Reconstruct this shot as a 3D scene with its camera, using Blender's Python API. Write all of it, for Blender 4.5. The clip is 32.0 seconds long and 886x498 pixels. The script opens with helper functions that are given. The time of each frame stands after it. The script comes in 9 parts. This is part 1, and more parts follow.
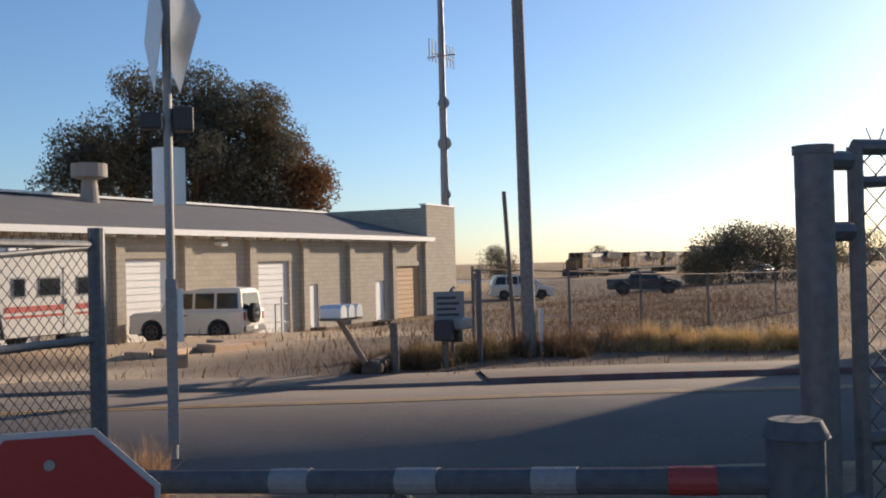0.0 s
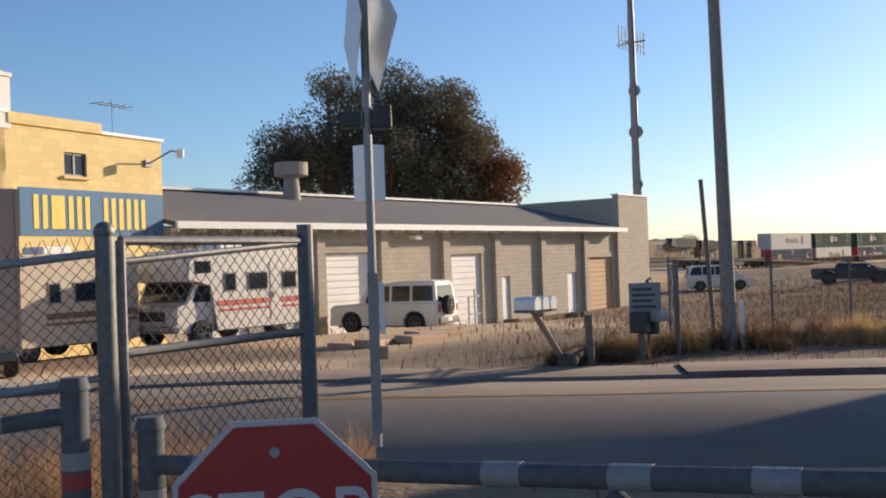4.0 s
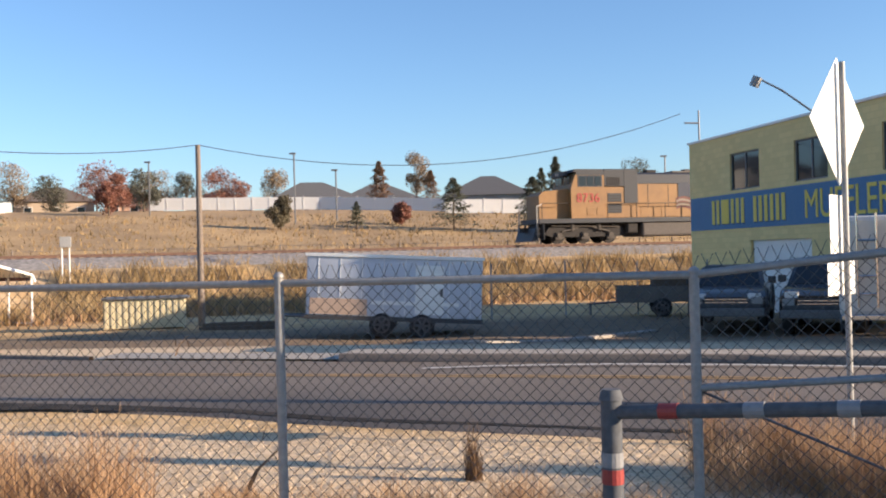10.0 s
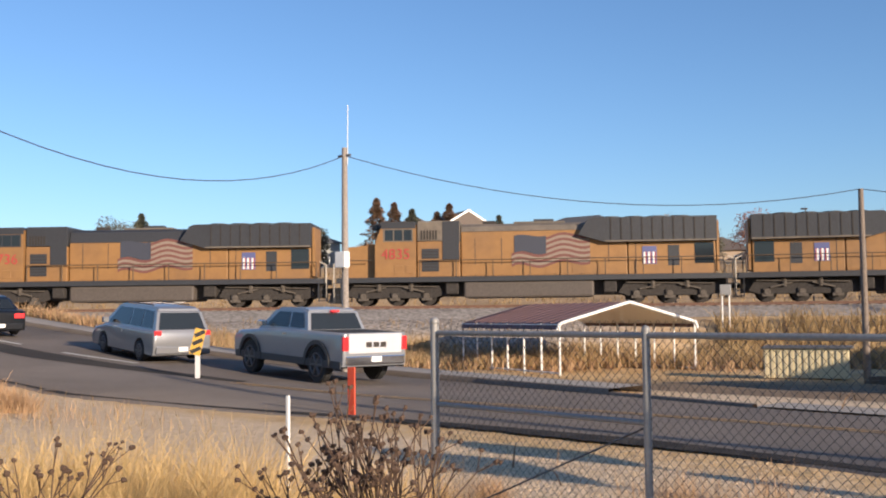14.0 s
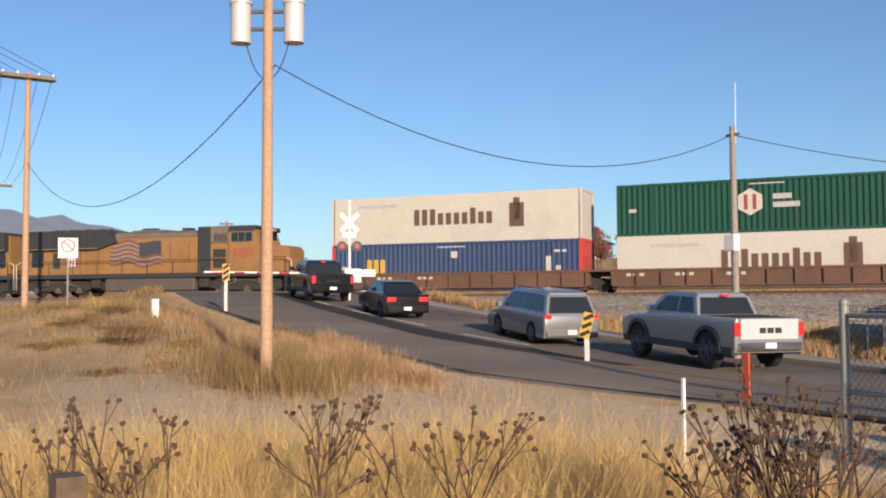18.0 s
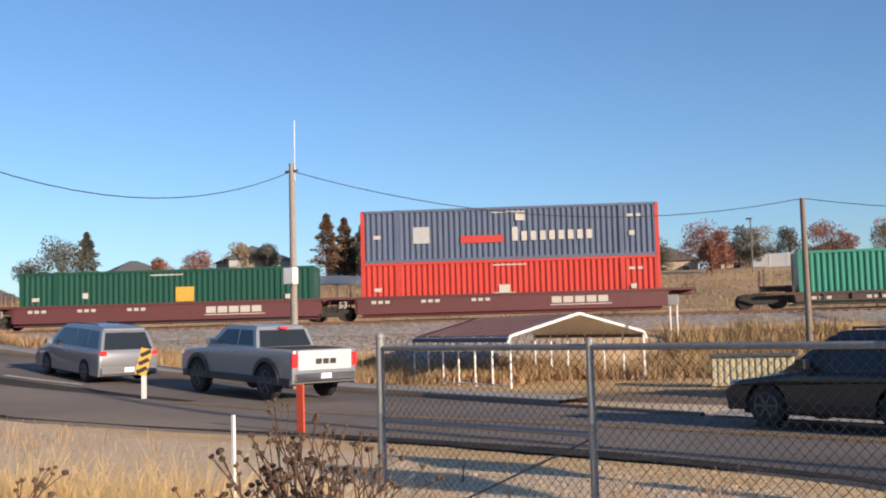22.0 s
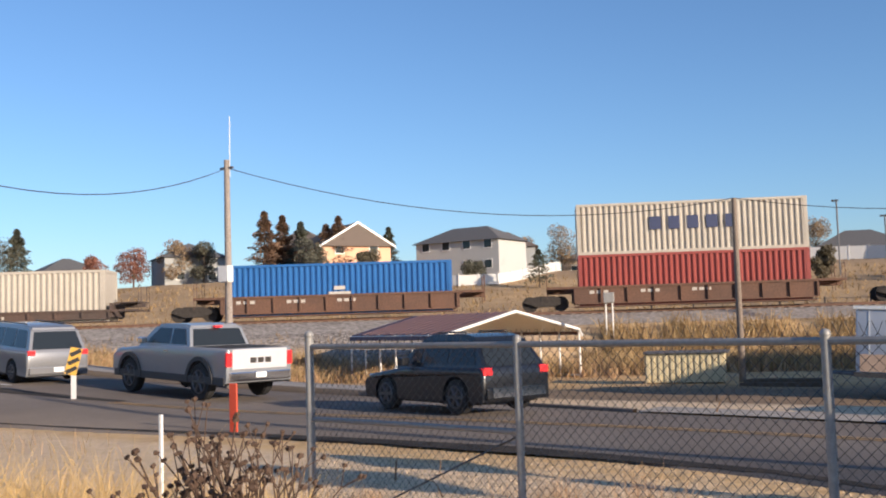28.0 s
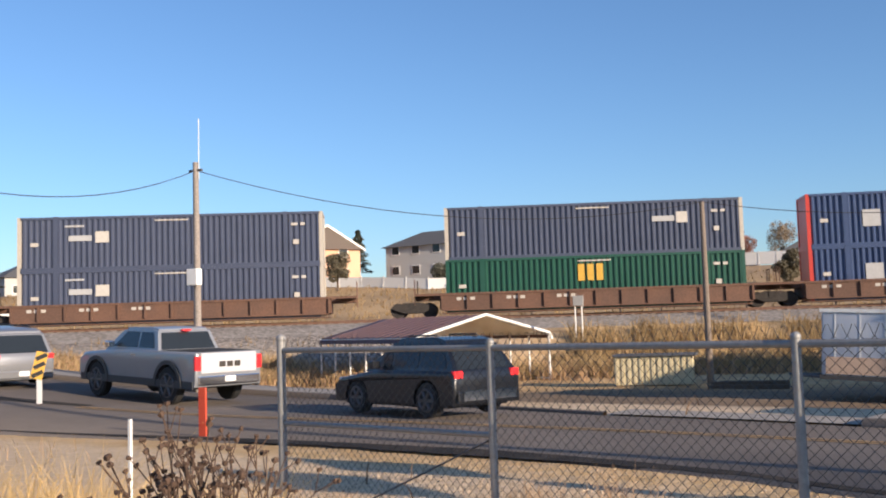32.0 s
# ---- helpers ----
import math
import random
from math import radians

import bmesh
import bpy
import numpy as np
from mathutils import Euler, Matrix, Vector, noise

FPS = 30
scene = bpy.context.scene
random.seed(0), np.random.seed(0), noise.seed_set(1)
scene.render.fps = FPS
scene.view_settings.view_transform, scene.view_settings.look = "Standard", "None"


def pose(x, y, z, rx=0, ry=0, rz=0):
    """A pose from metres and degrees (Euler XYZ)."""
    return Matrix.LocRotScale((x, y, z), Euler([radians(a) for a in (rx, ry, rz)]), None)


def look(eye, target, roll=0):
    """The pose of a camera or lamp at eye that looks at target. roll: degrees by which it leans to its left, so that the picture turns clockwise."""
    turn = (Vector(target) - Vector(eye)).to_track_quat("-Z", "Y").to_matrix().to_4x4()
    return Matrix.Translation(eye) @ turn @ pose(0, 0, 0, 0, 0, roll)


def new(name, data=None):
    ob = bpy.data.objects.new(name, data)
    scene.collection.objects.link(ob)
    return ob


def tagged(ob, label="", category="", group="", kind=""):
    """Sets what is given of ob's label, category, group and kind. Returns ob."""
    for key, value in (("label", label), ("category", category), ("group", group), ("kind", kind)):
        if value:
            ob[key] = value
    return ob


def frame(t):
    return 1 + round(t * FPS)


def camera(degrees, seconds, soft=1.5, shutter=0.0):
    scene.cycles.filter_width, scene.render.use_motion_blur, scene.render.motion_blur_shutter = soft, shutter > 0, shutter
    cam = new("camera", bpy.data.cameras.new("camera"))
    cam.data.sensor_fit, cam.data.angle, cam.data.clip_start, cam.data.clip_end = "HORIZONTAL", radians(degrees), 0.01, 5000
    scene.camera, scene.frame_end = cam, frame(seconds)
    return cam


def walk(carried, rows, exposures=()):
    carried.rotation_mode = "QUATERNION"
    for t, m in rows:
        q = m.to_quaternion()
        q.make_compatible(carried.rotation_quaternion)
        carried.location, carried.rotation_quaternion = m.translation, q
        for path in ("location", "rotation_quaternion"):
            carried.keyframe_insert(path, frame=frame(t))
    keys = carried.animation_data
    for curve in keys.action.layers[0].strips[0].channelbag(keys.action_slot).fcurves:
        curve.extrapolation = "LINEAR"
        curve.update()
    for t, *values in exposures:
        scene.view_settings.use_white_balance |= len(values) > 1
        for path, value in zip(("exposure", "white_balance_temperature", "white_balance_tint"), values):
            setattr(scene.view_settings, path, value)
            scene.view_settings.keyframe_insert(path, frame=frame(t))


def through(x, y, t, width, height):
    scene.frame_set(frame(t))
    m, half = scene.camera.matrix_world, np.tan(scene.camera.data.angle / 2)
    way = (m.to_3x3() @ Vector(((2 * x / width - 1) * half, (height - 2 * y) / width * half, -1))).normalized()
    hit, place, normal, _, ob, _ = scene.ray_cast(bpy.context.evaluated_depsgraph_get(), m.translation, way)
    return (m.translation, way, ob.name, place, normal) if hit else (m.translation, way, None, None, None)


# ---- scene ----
FOV = 47.0
cam = camera(FOV, 32.0, soft=2.0)
PATH = [
    (0.0, pose(0.244, -0.076, 1.869, 90.850, 1.375, -62.015)),
    (0.5, pose(0.246, -0.072, 1.869, 91.003, 1.381, -60.915)),
    (1.0, pose(0.244, -0.063, 1.867, 90.693, 1.355, -60.185)),
    (1.5, pose(0.249, -0.042, 1.869, 90.570, 1.327, -58.662)),
    (2.0, pose(0.251, -0.033, 1.871, 90.746, 1.397, -56.736)),
    (2.5, pose(0.237, -0.031, 1.873, 90.664, 1.351, -55.635)),
    (4.5, pose(0.204, 0.000, 1.877, 90.633, 2.045, -49.629)),
    (5.0, pose(0.158, 0.029, 1.878, 90.497, 1.882, -46.853)),
    (5.5, pose(0.063, 0.055, 1.883, 90.358, 1.703, -39.968)),
    (6.0, pose(-0.004, 0.061, 1.876, 89.310, 1.233, -31.905)),
    (6.5, pose(0.050, 0.029, 1.892, 89.316, 1.186, -21.190)),
    (7.0, pose(0.063, 0.009, 1.909, 89.651, 0.986, -13.905)),
    (7.5, pose(0.042, 0.016, 1.914, 89.490, 1.515, -6.907)),
    (8.0, pose(0.026, 0.045, 1.913, 89.911, 1.649, -2.514)),
    (8.5, pose(0.022, 0.068, 1.912, 90.724, 1.738, -0.127)),
    (9.0, pose(0.015, 0.070, 1.910, 90.546, 1.539, 0.015)),
    (9.5, pose(0.007, 0.067, 1.910, 90.373, 1.414, -0.552)),
    (10.0, pose(0.002, 0.058, 1.913, 90.325, 1.446, 0.208)),
    (10.5, pose(-0.019, 0.032, 1.914, 90.643, 1.470, 3.638)),
    (11.0, pose(-0.037, -0.018, 1.922, 91.064, 1.742, 8.981)),
    (11.5, pose(-0.083, 0.078, 1.926, 91.368, 1.182, 15.760)),
    (12.0, pose(-0.095, -0.012, 1.923, 91.937, 0.721, 20.831)),
    (12.5, pose(-0.086, -0.044, 1.924, 93.228, 0.891, 24.426)),
    (13.0, pose(-0.094, -0.032, 1.924, 93.474, 1.030, 28.024)),
    (13.5, pose(-0.114, -0.005, 1.924, 93.652, 0.850, 32.264)),
    (15.5, pose(-0.063, -0.192, 1.979, 93.465, 0.324, 42.596)),
    (16.0, pose(-0.100, -0.181, 1.984, 93.678, 0.421, 45.282)),
    (16.5, pose(-0.231, -0.078, 1.956, 93.303, 0.189, 51.796)),
    (17.0, pose(-0.237, -0.077, 1.903, 93.228, -0.216, 57.648)),
    (17.5, pose(-0.236, -0.137, 1.894, 93.031, -0.049, 61.869)),
    (18.0, pose(-0.182, -0.102, 1.883, 93.028, 0.301, 57.171)),
    (18.5, pose(-0.089, -0.092, 1.947, 93.647, 1.113, 47.409)),
    (19.0, pose(-0.030, -0.041, 1.953, 94.079, 1.564, 40.958)),
    (19.5, pose(-0.051, -0.001, 1.961, 93.798, 1.478, 37.845)),
    (20.0, pose(-0.081, 0.022, 1.945, 93.464, 1.518, 35.423)),
    (20.5, pose(-0.083, 0.044, 1.939, 93.948, 1.442, 33.457)),
    (21.0, pose(-0.087, 0.037, 1.936, 94.198, 1.491, 32.110)),
    (21.5, pose(-0.085, 0.025, 1.929, 94.596, 1.675, 32.577)),
    (22.0, pose(-0.075, 0.030, 1.934, 94.397, 1.621, 33.184)),
    (22.5, pose(-0.063, 0.034, 1.934, 94.216, 1.845, 32.977)),
    (23.0, pose(-0.032, 0.028, 1.940, 94.190, 1.862, 33.072)),
    (23.5, pose(0.014, -0.022, 1.952, 94.248, 2.101, 33.338)),
    (24.0, pose(0.031, -0.020, 1.954, 94.372, 2.308, 33.762)),
    (24.5, pose(0.050, -0.017, 1.947, 94.617, 2.558, 34.494)),
    (25.0, pose(0.059, 0.005, 1.938, 94.485, 2.992, 35.528)),
    (25.5, pose(0.074, 0.006, 1.945, 94.062, 3.130, 35.211)),
    (26.0, pose(0.061, 0.047, 1.935, 93.745, 3.050, 33.146)),
    (26.5, pose(0.044, 0.058, 1.936, 94.176, 2.768, 31.230)),
    (28.5, pose(-0.029, 0.095, 1.927, 94.182, 1.828, 29.663)),
    (29.0, pose(-0.040, 0.032, 1.936, 94.184, 1.987, 29.558)),
    (29.5, pose(-0.029, 0.096, 1.927, 94.229, 1.827, 29.617)),
    (30.0, pose(-0.030, 0.101, 1.926, 94.145, 1.744, 29.538)),
    (30.5, pose(-0.030, 0.106, 1.926, 94.169, 1.797, 29.294)),
    (31.0, pose(-0.036, 0.076, 1.931, 94.259, 1.852, 29.075)),
    (31.5, pose(-0.026, 0.100, 1.926, 94.343, 1.815, 28.664)),
    (32.0, pose(-0.037, 0.077, 1.931, 94.321, 1.830, 28.075)),
]
walk(cam, PATH, exposures=[(0.0, 0.42, 6250, 13), (4.5, 0.58, 6350, 13), (6.5, 1.06, 6400, 13), (10.0, 1.08, 6350, 13), (13.0, 0.80, 6150, 13), (17.0, 0.34, 6350, 13), (20.0, 0.54, 6200, 13), (26.0, 0.60, 6100, 13), (32.0, 0.68, 6100, 13)])

# ---- light ----
SUN_AZ, SUN_EL = 103.0, 15.0      # clockwise from +y, degrees
sun_dir = Vector((math.sin(radians(SUN_AZ)) * math.cos(radians(SUN_EL)),
                  math.cos(radians(SUN_AZ)) * math.cos(radians(SUN_EL)), math.sin(radians(SUN_EL))))
world = bpy.data.worlds.new("sky")
scene.world = world
world.use_nodes = True
wn = world.node_tree.nodes
sky = wn.new("ShaderNodeTexSky")
sky.sky_type = "NISHITA"
sky.sun_disc = False
sky.sun_elevation = radians(SUN_EL)
sky.sun_rotation = radians(SUN_AZ)
sky.air_density, sky.dust_density, sky.ozone_density = 0.95, 0.5, 4.0
wn["Background"].inputs["Strength"].default_value = 0.105
world.node_tree.links.new(sky.outputs[0], wn["Background"].inputs["Color"])
sun_data = bpy.data.lights.new("sun", "SUN")
sun_data.energy, sun_data.angle, sun_data.color = 5.0, radians(0.5), (1.0, 0.80, 0.57)
sun = new("sun", sun_data)
sun.matrix_world = look(sun_dir * 100, (0, 0, 0))


# ---- materials ----
def mat(name, color, rough=0.7, metal=0.0, vary=0.12, scale=3.0, fine=40.0, bump=0.15, second=None, mix=0.0,
        island=0.0, random_hue=0.0, coat=0.0, spec=0.5):
    """A surface with broad stains, fine grain and a little relief. second: a colour of patches, mix: how much of it."""
    m = bpy.data.materials.new(name)
    m.use_nodes = True
    n, l = m.node_tree.nodes, m.node_tree.links
    b = n["Principled BSDF"]
    b.inputs["Roughness"].default_value = rough
    b.inputs["Metallic"].default_value = metal
    b.inputs["Coat Weight"].default_value = coat
    b.inputs["Specular IOR Level"].default_value = spec
    co = n.new("ShaderNodeTexCoord")
    big = n.new("ShaderNodeTexNoise")
    big.inputs["Scale"].default_value, big.inputs["Detail"].default_value = scale, 5
    small = n.new("ShaderNodeTexNoise")
    small.inputs["Scale"].default_value, small.inputs["Detail"].default_value = fine, 3
    l.new(co.outputs["Object"], big.inputs["Vector"])
    l.new(co.outputs["Object"], small.inputs["Vector"])
    base = n.new("ShaderNodeMix")
    base.data_type = "RGBA"
    base.inputs[6].default_value = (*color, 1)
    base.inputs[7].default_value = (*(second or tuple(c * 0.6 for c in color)), 1)
    ramp = n.new("ShaderNodeMapRange")
    ramp.inputs[1].default_value, ramp.inputs[2].default_value = 0.62 - 0.3 * mix, 0.72 - 0.2 * mix
    ramp.inputs[4].default_value = max(mix, 0.25)
    l.new(big.outputs[0], ramp.inputs[0])
    l.new(ramp.outputs[0], base.inputs[0])
    val = n.new("ShaderNodeMapRange")
    val.inputs[1].default_value, val.inputs[2].default_value = 0.25, 0.75
    val.inputs[3].default_value, val.inputs[4].default_value = 1 - vary, 1 + vary
    l.new(small.outputs[0], val.inputs[0])
    hsv = n.new("ShaderNodeHueSaturation")
    l.new(base.outputs[2], hsv.inputs["Color"])
    l.new(val.outputs[0], hsv.inputs["Value"])
    if island or random_hue:
        src = n.new("ShaderNodeNewGeometry").outputs["Random Per Island"] if island else n.new("ShaderNodeObjectInfo").outputs["Random"]
        amount = island or random_hue
        mr = n.new("ShaderNodeMapRange")
        mr.inputs[3].default_value, mr.inputs[4].default_value = 1 - amount, 1 + amount
        l.new(src, mr.inputs[0])
        mul = n.new("ShaderNodeMath")
        mul.operation = "MULTIPLY"
        l.new(mr.outputs[0], mul.inputs[0])
        l.new(val.outputs[0], mul.inputs[1])
        l.new(mul.outputs[0], hsv.inputs["Value"])
    l.new(hsv.outputs[0], b.inputs["Base Color"])
    if bump:
        bp = n.new("ShaderNodeBump")
        bp.inputs["Strength"].default_value, bp.inputs["Distance"].default_value = bump, 0.02
        l.new(small.outputs[0], bp.inputs["Height"])
        l.new(bp.outputs[0], b.inputs["Normal"])
    return m


def leafy(name, color, vary=0.35, through=0.25):
    """Foliage: each leaf or blade a little different, some light passing through."""
    m = mat(name, color, 0.75, island=vary, bump=0, fine=6, scale=0.4, mix=0.3, second=tuple(c * 0.7 for c in color), spec=0.2)
    b = m.node_tree.nodes["Principled BSDF"]
    t = m.node_tree.nodes.new("ShaderNodeBsdfTranslucent")
    t.inputs[0].default_value = (*color, 1)
    mx = m.node_tree.nodes.new("ShaderNodeMixShader")
    mx.inputs[0].default_value = through
    out = m.node_tree.nodes["Material Output"]
    m.node_tree.links.new(b.outputs[0], mx.inputs[1])
    m.node_tree.links.new(t.outputs[0], mx.inputs[2])
    m.node_tree.links.new(mx.outputs[0], out.inputs[0])
    return m


def glow(name, color, strength):
    m = mat(name, color, 0.4, bump=0)
    b = m.node_tree.nodes["Principled BSDF"]
    b.inputs["Emission Color"].default_value = (*color, 1)
    b.inputs["Emission Strength"].default_value = strength
    return m


def glass(name, color=(0.02, 0.025, 0.03), rough=0.05):
    m = mat(name, color, rough, bump=0, vary=0.05, spec=0.45)
    return m


M_asphalt = mat("asphalt", (0.185, 0.158, 0.137), 0.95, vary=0.3, scale=0.25, fine=60, bump=0.3, second=(0.25, 0.215, 0.185), mix=0.5, spec=0.12)
M_tar = mat("dark broken asphalt edge", (0.04, 0.036, 0.033), 0.95, vary=0.35, scale=1.5, fine=30, bump=0.5, mix=0.5, second=(0.09, 0.075, 0.062), spec=0.1)
M_new_asphalt = mat("dark newer asphalt", (0.052, 0.047, 0.043), 0.95, vary=0.3, scale=0.6, fine=60, bump=0.3, second=(0.08, 0.07, 0.06), mix=0.4, spec=0.12)
M_yellow_line = mat("yellow road paint", (0.42, 0.26, 0.10), 0.7, scale=4, mix=0.6, second=(0.22, 0.16, 0.10))
M_white_line = mat("white road paint", (0.6, 0.58, 0.54), 0.7, scale=4, mix=0.4, second=(0.25, 0.23, 0.21))
M_concrete = mat("concrete", (0.34, 0.305, 0.265), 0.9, vary=0.18, scale=1.2, fine=50, second=(0.3, 0.27, 0.24), mix=0.4)
M_old_concrete = mat("stained old concrete", (0.19, 0.16, 0.135), 0.95, vary=0.25, scale=1.0, fine=40, second=(0.15, 0.12, 0.10), mix=0.5, spec=0.15)
M_red_kerb = mat("faded red kerb paint", (0.15, 0.075, 0.065), 0.9, scale=2, mix=0.5, second=(0.2, 0.16, 0.14))
M_gravel = mat("ballast gravel", (0.27, 0.245, 0.225), 0.95, vary=0.5, scale=0.6, fine=5, bump=0.9, second=(0.18, 0.16, 0.15), mix=0.4)
M_steel = mat("galvanised steel", (0.30, 0.297, 0.29), 0.55, 0.25, vary=0.15, scale=2, fine=30, bump=0.05, mix=0.3, second=(0.23, 0.228, 0.225))
M_dark_steel = mat("weathered and shaded steel", (0.16, 0.16, 0.165), 0.55, 0.6, vary=0.2, scale=3, fine=25, bump=0.1)
M_alu = mat("bare aluminium sign back", (0.8, 0.8, 0.78), 0.42, 0.35, vary=0.05, scale=3, fine=12, bump=0.03, mix=0.2, second=(0.65, 0.65, 0.63))
M_white = mat("white paint", (0.78, 0.77, 0.74), 0.55, vary=0.06, scale=1.5, fine=30, bump=0.05, mix=0.25, second=(0.62, 0.6, 0.56))
M_black = mat("black rubber", (0.02, 0.02, 0.021), 0.8, vary=0.2, fine=40)
M_red = mat("red sign face", (0.32, 0.018, 0.024), 0.4, vary=0.06, scale=2, bump=0.02)
M_glass = glass("dark glass")
M_wood = mat("weathered pole wood", (0.42, 0.27, 0.175), 0.85, vary=0.2, scale=1.5, fine=18, bump=0.3, mix=0.4, second=(0.31, 0.20, 0.13))
M_pole_grey = mat("silvery pole wood", (0.27, 0.235, 0.21), 0.9, vary=0.3, scale=1.5, fine=18, bump=0.4, mix=0.3, second=(0.2, 0.17, 0.15))
M_grey_wood = mat("grey pole wood", (0.2, 0.16, 0.13), 0.9, vary=0.3, scale=1.5, fine=18, bump=0.4)
M_block = mat("tan painted block", (0.50, 0.43, 0.335), 0.9, vary=0.1, scale=0.5, fine=20, bump=0.2, random_hue=0.05, mix=0.3, second=(0.42, 0.36, 0.28))
M_yellow_wall = mat("yellow painted block", (0.78, 0.60, 0.27), 0.85, vary=0.06, scale=0.5, fine=25, bump=0.15, mix=0.3, second=(0.70, 0.53, 0.23))
M_blue_band = mat("faded blue paint", (0.10, 0.20, 0.33), 0.85, vary=0.1, scale=0.8, fine=25, bump=0.12, mix=0.3, second=(0.16, 0.25, 0.36))
M_letter = mat("yellow letter paint", (0.75, 0.58, 0.12), 0.7, vary=0.06)
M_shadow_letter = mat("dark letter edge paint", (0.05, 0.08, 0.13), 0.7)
M_shingle = mat("grey roofing felt", (0.13, 0.125, 0.125), 0.95, vary=0.2, scale=0.8, fine=30, bump=0.3, mix=0.4, second=(0.17, 0.16, 0.155))
M_rust = mat("rusty brown steel", (0.135, 0.072, 0.048), 0.8, 0.1, vary=0.25, scale=0.7, fine=12, bump=0.15, mix=0.5, second=(0.085, 0.052, 0.04))
M_maroon = mat("maroon car paint", (0.105, 0.032, 0.034), 0.6, vary=0.15, scale=0.7, fine=12, mix=0.4, second=(0.10, 0.035, 0.035))
M_loco = mat("armour yellow paint", (0.27, 0.142, 0.05), 0.6, vary=0.08, scale=0.35, fine=3, bump=0.02, mix=0.5, second=(0.185, 0.105, 0.05))
M_loco_grey = mat("loco grey", (0.032, 0.034, 0.04), 0.6, vary=0.15, scale=0.8, fine=12)
M_under = mat("grimy running gear", (0.035, 0.03, 0.027), 0.9, 0.0, vary=0.4, scale=1, fine=9, bump=0.2)
M_tank = mat("grey-brown fuel tank", (0.085, 0.07, 0.06), 0.7, vary=0.2, scale=0.8, fine=12)
M_stripe_red = mat("red stripe", (0.38, 0.05, 0.045), 0.6)
M_dirt = mat("bare dirt", (0.40, 0.28, 0.19), 0.95, vary=0.2, scale=0.3, fine=30, bump=0.4)
M_skin_beige = mat("beige box panel", (0.45, 0.33, 0.25), 0.7, vary=0.06, scale=0.6, fine=15, bump=0.05)


def courses(m, length=0.4, height=0.2, dark=0.72):
    """Block courses on an upright wall: joints slightly darker and recessed, each block a little different."""
    n, l = m.node_tree.nodes, m.node_tree.links
    b = n["Principled BSDF"]
    co, sp, cb, br = n.new("ShaderNodeTexCoord"), n.new("ShaderNodeSeparateXYZ"), n.new("ShaderNodeCombineXYZ"), n.new("ShaderNodeTexBrick")
    ad = n.new("ShaderNodeMath")
    l.new(co.outputs["Object"], sp.inputs[0])
    l.new(sp.outputs[0], ad.inputs[0])
    l.new(sp.outputs[1], ad.inputs[1])
    l.new(ad.outputs[0], cb.inputs[0])
    l.new(sp.outputs[2], cb.inputs[1])
    l.new(cb.outputs[0], br.inputs["Vector"])
    br.inputs["Color1"].default_value, br.inputs["Color2"].default_value, br.inputs["Mortar"].default_value = (1, 1, 1, 1), (0.88, 0.88, 0.88, 1), (dark, dark, dark, 1)
    br.inputs["Scale"].default_value, br.inputs["Mortar Size"].default_value = 1.0, 0.012
    br.inputs["Brick Width"].default_value, br.inputs["Row Height"].default_value = length, height
    old = b.inputs["Base Color"].links[0].from_socket
    mx = n.new("ShaderNodeMix")
    mx.data_type, mx.blend_type = "RGBA", "MULTIPLY"
    mx.inputs[0].default_value = 1.0
    l.new(old, mx.inputs[6])
    l.new(br.outputs[0], mx.inputs[7])
    l.new(mx.outputs[2], b.inputs["Base Color"])


courses(M_block)
courses(M_yellow_wall, dark=0.86)


